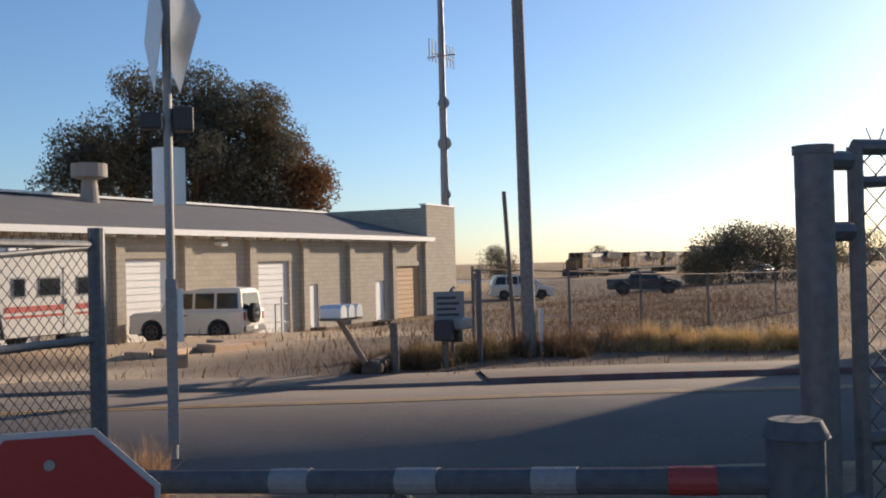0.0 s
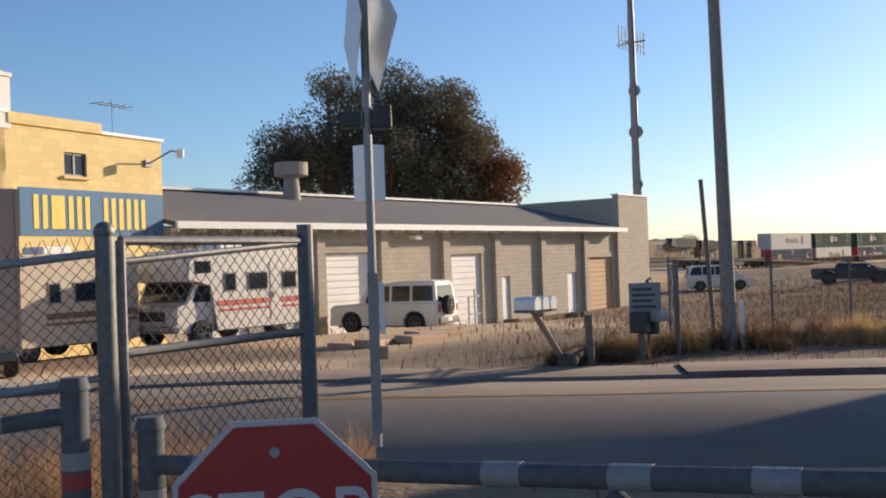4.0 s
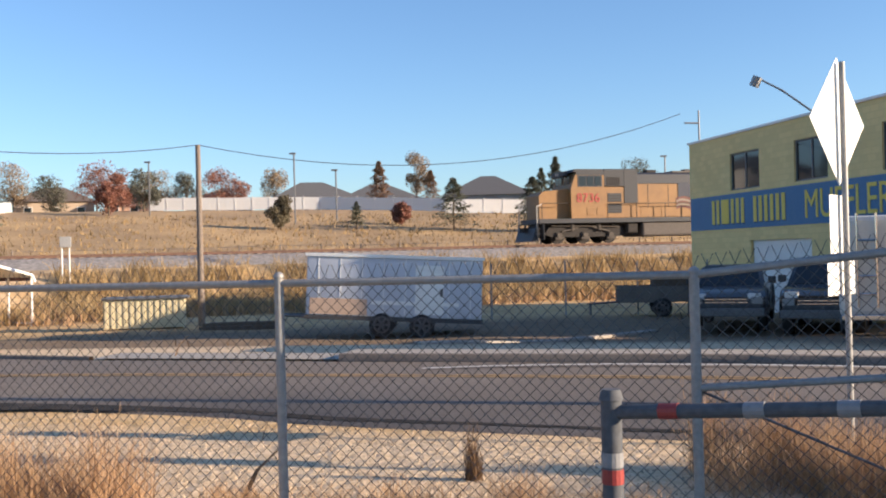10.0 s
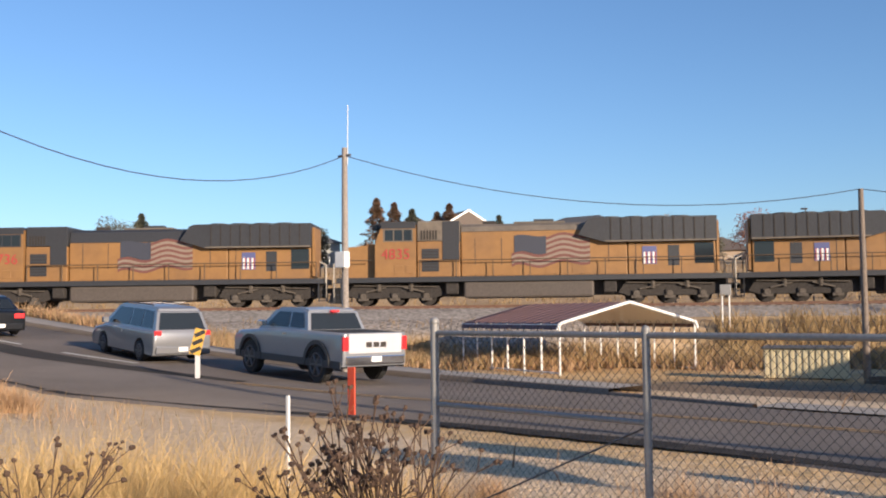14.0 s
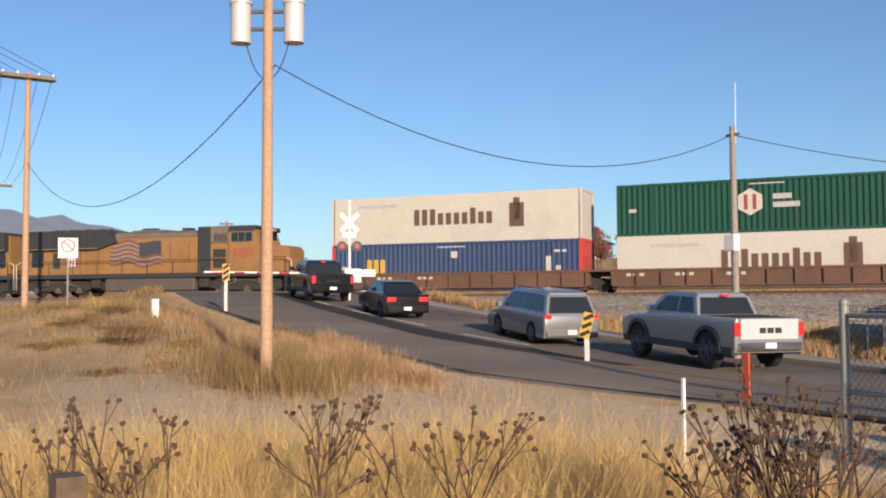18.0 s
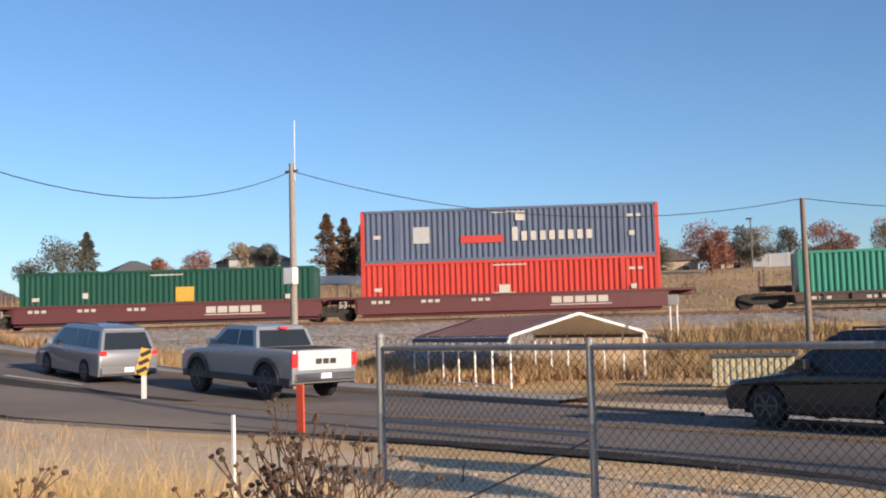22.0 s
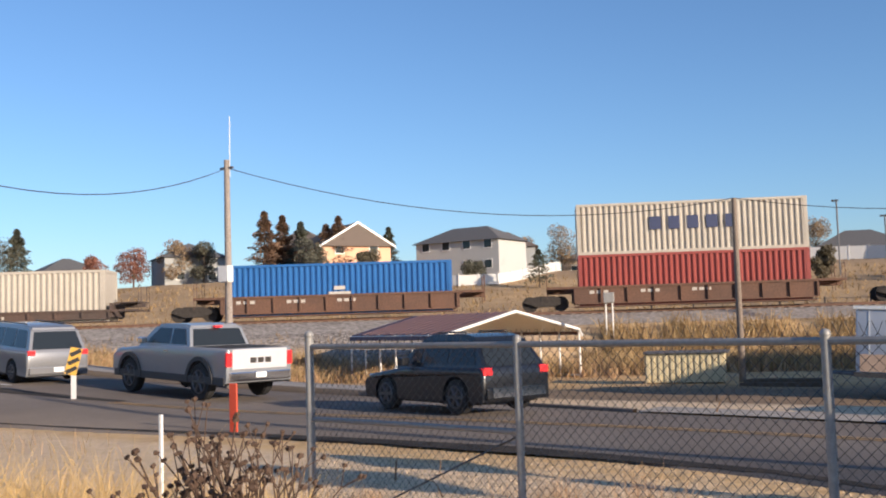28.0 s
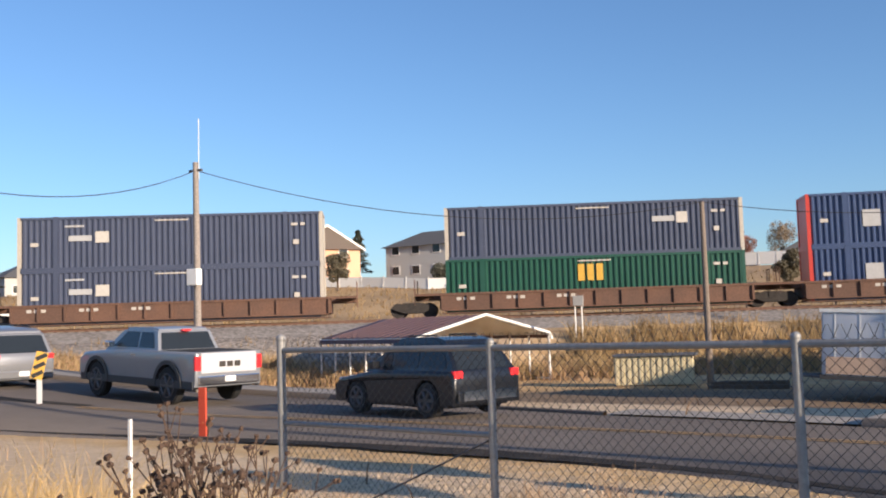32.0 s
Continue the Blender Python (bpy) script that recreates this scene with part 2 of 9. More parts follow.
def ground_material():
    """Dry field: dead grass, pale gravel and bare dirt in patches, the dirt layer also darkening shaded ground; greyer
    gravel on the rail bank.
    """
    m = bpy.data.materials.new("dry ground")
    m.use_nodes = True
    n, l = m.node_tree.nodes, m.node_tree.links
    b = n["Principled BSDF"]
    b.inputs["Roughness"].default_value = 0.95
    b.inputs["Specular IOR Level"].default_value = 0.15
    co = n.new("ShaderNodeTexCoord")
    col = None
    for scale, a, c in ((0.05, (0.60, 0.40, 0.19), (0.55, 0.37, 0.20)), (0.35, None, (0.40, 0.25, 0.11)), (2.2, None, (0.66, 0.48, 0.29))):
        t = n.new("ShaderNodeTexNoise")
        t.inputs["Scale"].default_value, t.inputs["Detail"].default_value = scale, 8
        l.new(co.outputs["Object"], t.inputs["Vector"])
        r = n.new("ShaderNodeMapRange")
        r.inputs[1].default_value, r.inputs[2].default_value, r.inputs[4].default_value = 0.45, 0.68, 0.75
        l.new(t.outputs[0], r.inputs[0])
        mx = n.new("ShaderNodeMix")
        mx.data_type = "RGBA"
        l.new(r.outputs[0], mx.inputs[0])
        if col is None:
            mx.inputs[6].default_value = (*a, 1)
        else:
            l.new(col, mx.inputs[6])
        mx.inputs[7].default_value = (*c, 1)
        col = mx.outputs[2]
    at = n.new("ShaderNodeAttribute")
    at.attribute_name = "gravel"
    st = n.new("ShaderNodeTexVoronoi")
    st.inputs["Scale"].default_value = 14
    l.new(co.outputs["Object"], st.inputs["Vector"])
    stone = n.new("ShaderNodeMix")
    stone.data_type = "RGBA"
    stone.inputs[6].default_value, stone.inputs[7].default_value = (0.52, 0.395, 0.255, 1), (0.76, 0.60, 0.42, 1)
    l.new(st.outputs["Color"], stone.inputs[0])
    fin = n.new("ShaderNodeMix")
    fin.data_type = "RGBA"
    l.new(at.outputs["Fac"], fin.inputs[0])
    l.new(col, fin.inputs[6])
    l.new(stone.outputs[2], fin.inputs[7])
    dt = n.new("ShaderNodeAttribute")
    dt.attribute_name = "dirt"
    soil_shade = n.new("ShaderNodeMix")
    soil_shade.data_type = "RGBA"
    soil_shade.inputs[6].default_value, soil_shade.inputs[7].default_value = (0.13, 0.097, 0.07, 1), (0.25, 0.185, 0.13, 1)
    l.new(t.outputs[0], soil_shade.inputs[0])
    last = n.new("ShaderNodeMix")
    last.data_type = "RGBA"
    l.new(dt.outputs["Fac"], last.inputs[0])
    l.new(fin.outputs[2], last.inputs[6])
    l.new(soil_shade.outputs[2], last.inputs[7])
    bt = n.new("ShaderNodeAttribute")
    bt.attribute_name = "ballast"
    rock = n.new("ShaderNodeMix")
    rock.data_type = "RGBA"
    rock.inputs[6].default_value, rock.inputs[7].default_value = (0.09, 0.08, 0.07, 1), (0.50, 0.44, 0.385, 1)
    sb = n.new("ShaderNodeTexVoronoi")
    sb.inputs["Scale"].default_value = 7
    l.new(co.outputs["Object"], sb.inputs["Vector"])
    l.new(sb.outputs["Color"], rock.inputs[0])
    bed = n.new("ShaderNodeMix")
    bed.data_type = "RGBA"
    l.new(bt.outputs["Fac"], bed.inputs[0])
    l.new(last.outputs[2], bed.inputs[6])
    l.new(rock.outputs[2], bed.inputs[7])
    l.new(bed.outputs[2], b.inputs["Base Color"])
    fine = n.new("ShaderNodeTexNoise")
    fine.inputs["Scale"].default_value, fine.inputs["Detail"].default_value = 9, 8
    l.new(co.outputs["Object"], fine.inputs["Vector"])
    bp = n.new("ShaderNodeBump")
    bp.inputs["Strength"].default_value, bp.inputs["Distance"].default_value = 0.6, 0.08
    l.new(fine.outputs[0], bp.inputs["Height"])
    l.new(bp.outputs[0], b.inputs["Normal"])
    return m


M_ground = ground_material()


# ---- mesh helpers ----
def box(bm, x0, x1, y0, y1, z0, z1, m=None, bevel=0.0):
    made = bmesh.ops.create_cube(bm, size=1)["verts"]
    t = Matrix.Translation(((x0 + x1) / 2, (y0 + y1) / 2, (z0 + z1) / 2)) @ Matrix.Diagonal((x1 - x0, y1 - y0, z1 - z0, 1))
    bmesh.ops.transform(bm, matrix=(m @ t) if m else t, verts=made)
    if bevel:
        edges = list({e for v in made for e in v.link_edges})
        bmesh.ops.bevel(bm, geom=edges, offset=bevel, segments=2, affect="EDGES", profile=0.5)
    return bm


def rod(bm, p, q, r, r2=None, n=8):
    p, q = Vector(p), Vector(q)
    d = q - p
    made = bmesh.ops.create_cone(bm, cap_ends=True, segments=n, radius1=r, radius2=r if r2 is None else r2, depth=d.length)["verts"]
    bmesh.ops.transform(bm, matrix=Matrix.Translation((p + q) / 2) @ d.to_track_quat("Z", "Y").to_matrix().to_4x4(), verts=made)
    return bm


def prism(bm, outline, y0, y1, m=None):
    """A side outline (x, z) carried from y0 to y1."""
    a = [bm.verts.new((x, y0, z)) for x, z in outline]
    b = [bm.verts.new((x, y1, z)) for x, z in outline]
    k = len(a)
    bm.faces.new(a)
    bm.faces.new(b[::-1])
    for i in range(k):
        bm.faces.new((a[i], b[i], b[(i + 1) % k], a[(i + 1) % k])[::-1])
    if m:
        bmesh.ops.transform(bm, matrix=m, verts=a + b)
    return bm


def finish(name, bm, material, smooth=False):
    bmesh.ops.recalc_face_normals(bm, faces=bm.faces)
    me = bpy.data.meshes.new(name)
    bm.to_mesh(me)
    bm.free()
    me.materials.append(material)
    if smooth:
        me.shade_smooth()
        me.set_sharp_from_angle(angle=radians(40))
    return me


def part(name, bm, material, parent=None, label="", smooth=False):
    ob = new(name, finish(name, bm, material, smooth))
    ob.parent = parent
    if label:
        tagged(ob, label)
    return ob


def boxpart(name, dims, material, parent, label="", bevel=0.0, m=None):
    return part(name, box(bmesh.new(), *dims, m=m, bevel=bevel), material, parent, label)


def rods(name, segs, r, material, parent, label="", n=8):
    bm = bmesh.new()
    for p, q in segs:
        rod(bm, p, q, r, n=n)
    return part(name, bm, material, parent, label)


def again(ob, parent, m):
    """The same mesh once more, under a parent."""
    c = new(ob.name.split(".")[0], ob.data)
    c.parent = parent
    c.matrix_basis = m
    return c


def thing(name, m, label, category, group="", kind=""):
    ob = new(name)
    ob.matrix_basis = m
    return tagged(ob, label, category, group, kind)


def mesh_thing(name, bm, material, label, category, group="", kind="", m=None, smooth=False):
    ob = new(name, finish(name, bm, material, smooth))
    if m:
        ob.matrix_basis = m
    return tagged(ob, label, category, group, kind)


def spline(pts, step=2.0):
    """Points every step metres on a smooth line through pts (2D)."""
    p = [Vector(q) for q in pts]
    dense = []
    for i in range(1, len(p) - 2):
        p0, p1, p2, p3 = p[i - 1:i + 3]
        for k in range(30):
            u = k / 30
            dense.append(0.5 * (2 * p1 + (p2 - p0) * u + (2 * p0 - 5 * p1 + 4 * p2 - p3) * u * u + (3 * p1 - p0 - 3 * p2 + p3) * u ** 3))
    d = np.array(dense)
    s = np.concatenate([[0], np.cumsum(np.linalg.norm(np.diff(d, axis=0), axis=1))])
    ss = np.arange(0, s[-1], step)
    return ss, np.stack([np.interp(ss, s, d[:, 0]), np.interp(ss, s, d[:, 1])], 1)


def sstep(a, b, x):
    t = np.clip((x - a) / (b - a), 0, 1)
    return t * t * (3 - 2 * t)


# ---- plan ----
TRACK_S, TRACK = spline([(-640, -640), (-500, -455), (-400, -335), (-300, -214), (-230, -138), (-170, -75), (-120, -24), (-92, 2), (-70, 21), (-55, 32), (-41.4, 41),
                         (-28.5, 48.8), (-17, 54.8), (4, 63), (40, 72.5), (90, 76), (140, 72), (190, 67), (260, 60.5), (360, 52), (470, 43), (600, 33), (760, 20), (800, 17)])
ROAD_S, ROAD = spline([(60, -110), (40, -62), (27, -28), (20.5, -10), (15.3, 2.7), (10.2, 10.4), (5.8, 13.9), (-1.6, 16.1), (-8.1, 17.4),
                       (-20, 18.6), (-34, 18.9), (-46, 20.2), (-64, 25.2), (-90, 36), (-140, 62), (-200, 95), (-260, 128)], 1.0)
TRACK_T = np.gradient(TRACK, axis=0)
ROAD_T = np.gradient(ROAD, axis=0)


def track_z(x):
    return 2.40 - 3.55 * sstep(10, 190, x)


def nearest(line, tang, x, y):
    """Distance to a line, to its left positive, and the nearest point's index."""
    q = np.stack([np.ravel(x), np.ravel(y)], 1)
    idx = np.empty(len(q), int)
    for a in range(0, len(q), 4000):
        d = ((q[a:a + 4000, None, :] - line[None]) ** 2).sum(2)
        idx[a:a + 4000] = d.argmin(1)
    w = q - line[idx]
    t = tang[idx] / np.linalg.norm(tang[idx], axis=1)[:, None]
    return (t[:, 0] * w[:, 1] - t[:, 1] * w[:, 0]).reshape(np.shape(x)), idx.reshape(np.shape(x))


def road_z(x):
    return 2.65 * sstep(-14, -62, x) * 1.0 - 0.14 * sstep(8.5, 13, x) - 0.14 * sstep(14, 40, x)


def far_side(x):
    """Distance of the far kerb from the road's middle."""
    return np.interp(x, (-46, -38, -20, -16.4, -10, -7.5, -2.7, 0, 13.2, 16, 20), (5.6, 6.2, 5.4, 5.1, 3.5, 2.9, 2.5, 2.4, 2.4, 2.75, 3.1))


def near_side(x):
    """Distance of the near asphalt edge from the road's middle."""
    return np.interp(x, (-50, -26, -21, -16, -13, -10, -6.5, -4, -2, -0.5, 1, 3), (4.2, 4.2, 4.7, 3.9, 3.5, 3.3, 3.2, 3.4, 3.6, 4.1, 4.3, 4.5))


def middle(x):
    """Sideways shift of the yellow line."""
    return np.interp(x, (9.5, 12, 16), (0.0, -0.4, -0.55))


def bumps(x, y):
    return (np.sin(x * 0.31 + 1.3 * np.sin(y * 0.17)) * np.sin(y * 0.27 + np.sin(x * 0.13)))


def ground_z(x, y, sink=True):
    x, y = np.asarray(x, float), np.asarray(y, float)
    dt, it = nearest(TRACK, TRACK_T, x, y)        # left of the track (travel to +x) is the far side
    dr, ir = nearest(ROAD, ROAD_T, x, y)          # left of the road (travel to -x) is the near side
    base = -0.35 * sstep(20, 26, y) * sstep(-40, -20, x) - 0.6 * sstep(16, 40, x) + 0.0 * x
    left = sstep(-24, -48, x)
    base = base * (1 - left) + left * 1.3
    # beyond the track the field climbs to the houses
    far = np.clip(dt, 0, None)
    hill = sstep(12, 95, far) * 7.4 * sstep(-190, -90, x) * (1 - sstep(60, 130, x)) + sstep(95, 400, far) * 5.0 * (1 - sstep(60, 130, x))
    tz = track_z(x)
    k = sstep(4.2, 11.0, np.abs(dt))
    side = np.where(dt > 0, tz - 0.8 + hill, base)
    z = (tz - 0.75) * (1 - k) + side * k
    # the near bank on the way to the crossing
    mound = 1.35 * np.exp(-(((x + 33) / 9.5) ** 2 + ((y - 9.0) / 4.6) ** 2))
    z = z + mound * (np.abs(dr) > 4.4) * sstep(4.4, 8, np.abs(dr))
    rough = 0.05 * bumps(x * 2.0, y * 2.0) * sstep(6, 12, np.abs(dr)) + 0.35 * bumps(x * 0.12, y * 0.12) * sstep(90, 200, np.hypot(x, y))
    z = z + rough * sstep(4, 9, np.abs(dt))
    rz = road_z(ROAD[ir][..., 0])
    wide = sstep(-8, -20, x) * (dr < 0)
    flat = 1 - sstep(5.2 + 2.4 * wide, 9.5 + 1.5 * wide, np.abs(dr))
    z = z * (1 - flat) + (rz - 0.03) * flat
    if sink:
        z = z - 0.14 * sstep(-2.4, -1.7, dr) * (1 - sstep(2.3, 3.1, dr))
    return z


def gz(x, y):
    return float(ground_z(np.array([x]), np.array([y]), False)[0])


def sheet(name, xs, ys, zs, material, **tags):
    """A grid of points as one mesh."""
    h, w = xs.shape
    verts = np.stack([xs, ys, zs], 2).reshape(-1, 3)
    i = np.arange((h - 1) * (w - 1))
    a = (i // (w - 1)) * w + i % (w - 1)
    faces = np.stack([a, a + 1, a + w + 1, a + w], 1)
    me = bpy.data.meshes.new(name)
    me.from_pydata(verts.tolist(), [], faces.tolist())
    me.materials.append(material)
    me.shade_smooth()
    ob = new(name, me)
    return tagged(ob, **tags)


# ground: rings round the viewpoint, closer together near it
az = np.radians(np.concatenate([np.arange(-100, 100, 0.55), np.arange(100, 260.1, 4.0)]))
rr = np.concatenate([[0.01], np.geomspace(1.2, 12, 40), np.arange(12.4, 96, 0.55), np.geomspace(97, 4500, 60)])
A, RR = np.meshgrid(az, rr)
GX, GY = RR * np.sin(A), RR * np.cos(A)
ground = sheet("ground", GX, GY, ground_z(GX, GY), M_ground, label="dry ground of dead grass, gravel and dirt", category="ground", kind="structure")
dr_, ir_ = nearest(ROAD, ROAD_T, GX, GY)
dt_, it_ = nearest(TRACK, TRACK_T, GX, GY)
near_gravel = sstep(4.2, 5.0, dr_) * (1 - sstep(13, 16, dr_)) * sstep(-40, -20, GX + 6 * bumps(GX, GY))
far_gravel = sstep(2.6, 3.4, -dr_) * (1 - sstep(6.5, 9.5, -dr_ + 1.2 * bumps(GX * 1.5, GY * 1.5))) * sstep(-13, -8, GX)
yard = sstep(10, 14, GX) * (1 - sstep(24, 30, GY)) * sstep(3.0, 4.0, -dr_) * (1 - sstep(32, 42, GX)) * 0.55
attr = ground.data.attributes.new("gravel", "FLOAT", "POINT")
attr.data.foreach_set("value", np.clip(np.maximum.reduce([near_gravel * 0.8, far_gravel * 0.9, yard]), 0, 1).ravel().astype(np.float32))
soil_shade = sstep(3.4, 4.4, -dr_) * sstep(12, 16, GX) * (1 - sstep(130, 200, GX)) * (1 - sstep(27 + 0.35 * np.maximum(0, GX - 50), 33 + 0.35 * np.maximum(0, GX - 50), GY)) * np.clip(0.92 + 0.25 * bumps(GX * 2, GY * 2), 0.5, 1.0)
# entrance ground darkened: old asphalt, plus wall shade put into the colour
soil_shade = np.maximum(soil_shade, 0.95 * sstep(4.2, 5.0, dr_) * sstep(2.6, 4.2, GX + 0.45 * (4.0 - GY)) * (1 - sstep(30, 40, GX)))
soil_shade = np.maximum(soil_shade, 0.5 * sstep(5, 9, dt_) * np.clip(0.9 + 0.5 * bumps(GX * 0.9, GY * 0.9), 0.4, 1.2))
soil_shade = np.maximum(soil_shade, 0.55 * sstep(4.6, 6, dr_) * (1 - sstep(-24, -18, GX)) * np.clip(0.8 + 0.6 * bumps(GX * 2.3, GY * 2.3), 0.2, 1.2))
# forecourt: dark dirt, deepened in colour where the workshop's shadow lies
forecourt = sstep(5.6, 7.4, -dr_ + 0.5 * bumps(GX * 2.5, GY * 2.5)) * sstep(-22, -15, GX) * (1 - sstep(15, 18, GX)) * (1 - sstep(33, 37, GY - 0.25 * np.minimum(GX, 0)))
soil_shade = np.maximum(soil_shade * (1 - 0.85 * sstep(13.5, 16, GY + 0.8 * bumps(GX, GY)) * sstep(11, 14, GX) * (1 - sstep(27, 36, GX - 0.6 * (GY - 18)))), 0.9 * forecourt)
attr = ground.data.attributes.new("ballast", "FLOAT", "POINT")
attr.data.foreach_set("value", (sstep(-9.5, -7.5, dt_ + 0.8 * bumps(GX * 3, GY * 3)) * (1 - sstep(4.5, 5.5, dt_)) * (1 - sstep(-26, -17, GX))).ravel().astype(np.float32))
attr = ground.data.attributes.new("dirt", "FLOAT", "POINT")
attr.data.foreach_set("value", np.clip(soil_shade, 0, 1).ravel().astype(np.float32))


def ribbon(name, line, tang, zf, offsets, dz, material, lo=0, hi=None, **tags):
    """A strip along a line between offsets to its left; dz may differ per offset."""
    p = line[lo:hi]
    t = tang[lo:hi] / np.linalg.norm(tang[lo:hi], axis=1)[:, None]
    nrm = np.stack([-t[:, 1], t[:, 0]], 1)
    offs = [o(p[:, 0]) if callable(o) else o for o in offsets]
    xs = np.stack([p[:, 0] + nrm[:, 0] * o for o in offs], 1)
    ys = np.stack([p[:, 1] + nrm[:, 1] * o for o in offs], 1)
    zs = np.stack([zf(p[:, 0]) + d for d in dz], 1)
    return sheet(name, xs, ys, zs, material, **tags)


def at_x(line, x):
    return int(np.abs(line[:, 0] - x).argmin())


def far(d):
    return lambda x: -far_side(x) - d


def near(d):
    return lambda x: near_side(x) + d


ribbon("road", ROAD, ROAD_T, road_z, (far(0.1), far(0.0), 0, near(0.0), near(0.1)), (-0.2, 0.0, 0.05, 0.0, -0.2), M_asphalt, label="worn grey asphalt two-lane road", category="road", kind="structure")
i0, i1 = at_x(ROAD, 26), at_x(ROAD, -21)
for off in (0.10, -0.10):
    ribbon("centre_line", ROAD, ROAD_T, road_z, (lambda x, o=off: middle(x) + o - 0.055, lambda x, o=off: middle(x) + o + 0.055), (0.058, 0.058), M_yellow_line, i0, i1, label="faded yellow centre line on the asphalt", category="road marking", kind="structure")
ribbon("median_strip", ROAD, ROAD_T, road_z, (lambda x: np.interp(x, (-40, -20.5), (-1.5, -0.55)), lambda x: np.interp(x, (-48, -38, -30, -20.5), (-0.6, -0.35, 0.35, -0.2))), (0.056, 0.058), M_new_asphalt, at_x(ROAD, -20.5), at_x(ROAD, -54), label="strip of darker newer asphalt between the lanes", category="road", kind="structure")
for a, b, o in ((-26.5, -31.6, -1.45), (-33.5, -41.5, -1.65), (-43.5, -53, -1.6)):
    ribbon("lane_line", ROAD, ROAD_T, road_z, (o - 0.10, o + 0.10), (0.062, 0.062), M_white_line, at_x(ROAD, a), at_x(ROAD, b), label="white lane line on the asphalt", category="road marking", kind="structure")
edge_off = lambda x: np.interp(x, (-1.9, 0, 2, 8, 14), (-0.45, -1.3, -1.7, -1.8, -2.0))
ribbon("edge_line", ROAD, ROAD_T, road_z, (lambda x: edge_off(x) - 0.07, lambda x: edge_off(x) + 0.07), (0.056, 0.056), M_white_line, at_x(ROAD, 7), at_x(ROAD, -1.9), label="white edge line bending across the lane", category="road marking", kind="structure")
def ragged(name, base, width, lo, hi, dz, label, seed):
    """A strip along the road with an uneven outer edge."""
    o = np.argsort(ROAD[:, 0])
    n = max(2, int(abs(hi - lo) / 0.35))
    x = np.linspace(lo, hi, n)
    c = np.stack([x, np.interp(x, ROAD[o, 0], ROAD[o, 1])], 1)
    t = np.gradient(c, axis=0)
    t /= np.linalg.norm(t, axis=1)[:, None]
    nrm = np.stack([-t[:, 1], t[:, 0]], 1)
    rng = np.random.default_rng(seed)
    w = np.convolve(rng.uniform(0.1, 1.0, n + 4), np.ones(5) / 5, "valid") * width * 2 * (0.6 + 0.4 * np.sin(np.arange(n) * 0.11 + seed))
    base = base(x)[:, None] if callable(base) else base
    q = [c + nrm * base, c + nrm * (base + w[:, None])]
    return sheet(name, np.stack([p[:, 0] for p in q], 1), np.stack([p[:, 1] for p in q], 1), np.stack([road_z(x) + dz[0], road_z(x) + dz[1]], 1), M_tar, label=label, category="road edge", kind="structure")


ragged("road_edge", near(-0.35), 0.45, 8, -22, (0.02, 0.012), "dark crumbling edge of the asphalt", 3)
ragged("road_edge", near(-0.3), 0.6, -22.3, -44, (0.02, 0.012), "dark crumbling edge of the asphalt", 5)
# far kerb and pavement by the yard, red-painted further on
def kerb(x0, x1, h, material, label):
    ribbon("kerb", ROAD, ROAD_T, road_z, (far(-0.02), far(0.0), far(0.17), far(0.18)), (-0.05, h, h + 0.01, -0.1), material, at_x(ROAD, x0), at_x(ROAD, x1) + 1, label=label, category="kerb", kind="structure")


def paving(x0, x1, w, h, material, label):
    ribbon("pavement", ROAD, ROAD_T, road_z, (far(0.175), far(w), far(w + 0.05)), (h, h, -0.15), material, at_x(ROAD, x0), at_x(ROAD, x1) + 1, label=label, category="pavement", kind="structure")


kerb(13.2, 7.5, 0.05, M_old_concrete, "low concrete kerb")
kerb(32, 13.2, 0.09, M_red_kerb, "faded red-painted kerb")
paving(32, 13.2, 1.45, 0.095, M_old_concrete, "worn concrete pavement behind the kerb")
paving(13.2, 7.5, 1.6, 0.055, M_old_concrete, "concrete apron of the driveway")
kerb(7.5, -2.6, 0.13, M_old_concrete, "weathered concrete kerb by the forecourt")
paving(7.5, -2.6, 1.0, 0.135, M_concrete, "pale concrete strip behind the kerb")
paving(-2.6, -7.4, 1.3, 0.02, M_concrete, "pale concrete driveway apron")
kerb(-7.4, -11.4, 0.06, M_old_concrete, "low worn concrete kerb end")
kerb(-11.4, -54, 0.14, M_old_concrete, "concrete kerb beside the rising road")
paving(-11.4, -54, 1.5, 0.145, M_concrete, "pale concrete pavement beside the rising road")
fk = thing("kerb", pose(0, 0, 0), "pale concrete edging of the forecourt", "kerb", kind="structure")
for k in range(9):
    x, y = -0.7 + k * 0.7, 22.4 + k * 0.62
    tilt = math.degrees(math.atan2(gz(x + 0.7, y + 0.62) - gz(x, y), 0.935))
    boxpart("kerb_stone", (0.01, 0.925, -0.13, 0.13, -0.35, 0.07), M_concrete, fk, bevel=0.02, m=pose(x, y, gz(x, y)) @ pose(0, 0, 0, 0, -tilt, 41.5))


# ---- railway ----
def track_pose(s, off=0.0):
    x, y = np.interp(s, TRACK_S, TRACK[:, 0]), np.interp(s, TRACK_S, TRACK[:, 1])
    tx, ty = np.interp(s, TRACK_S, TRACK_T[:, 0]), np.interp(s, TRACK_S, TRACK_T[:, 1])
    return x, y, math.atan2(ty, tx)


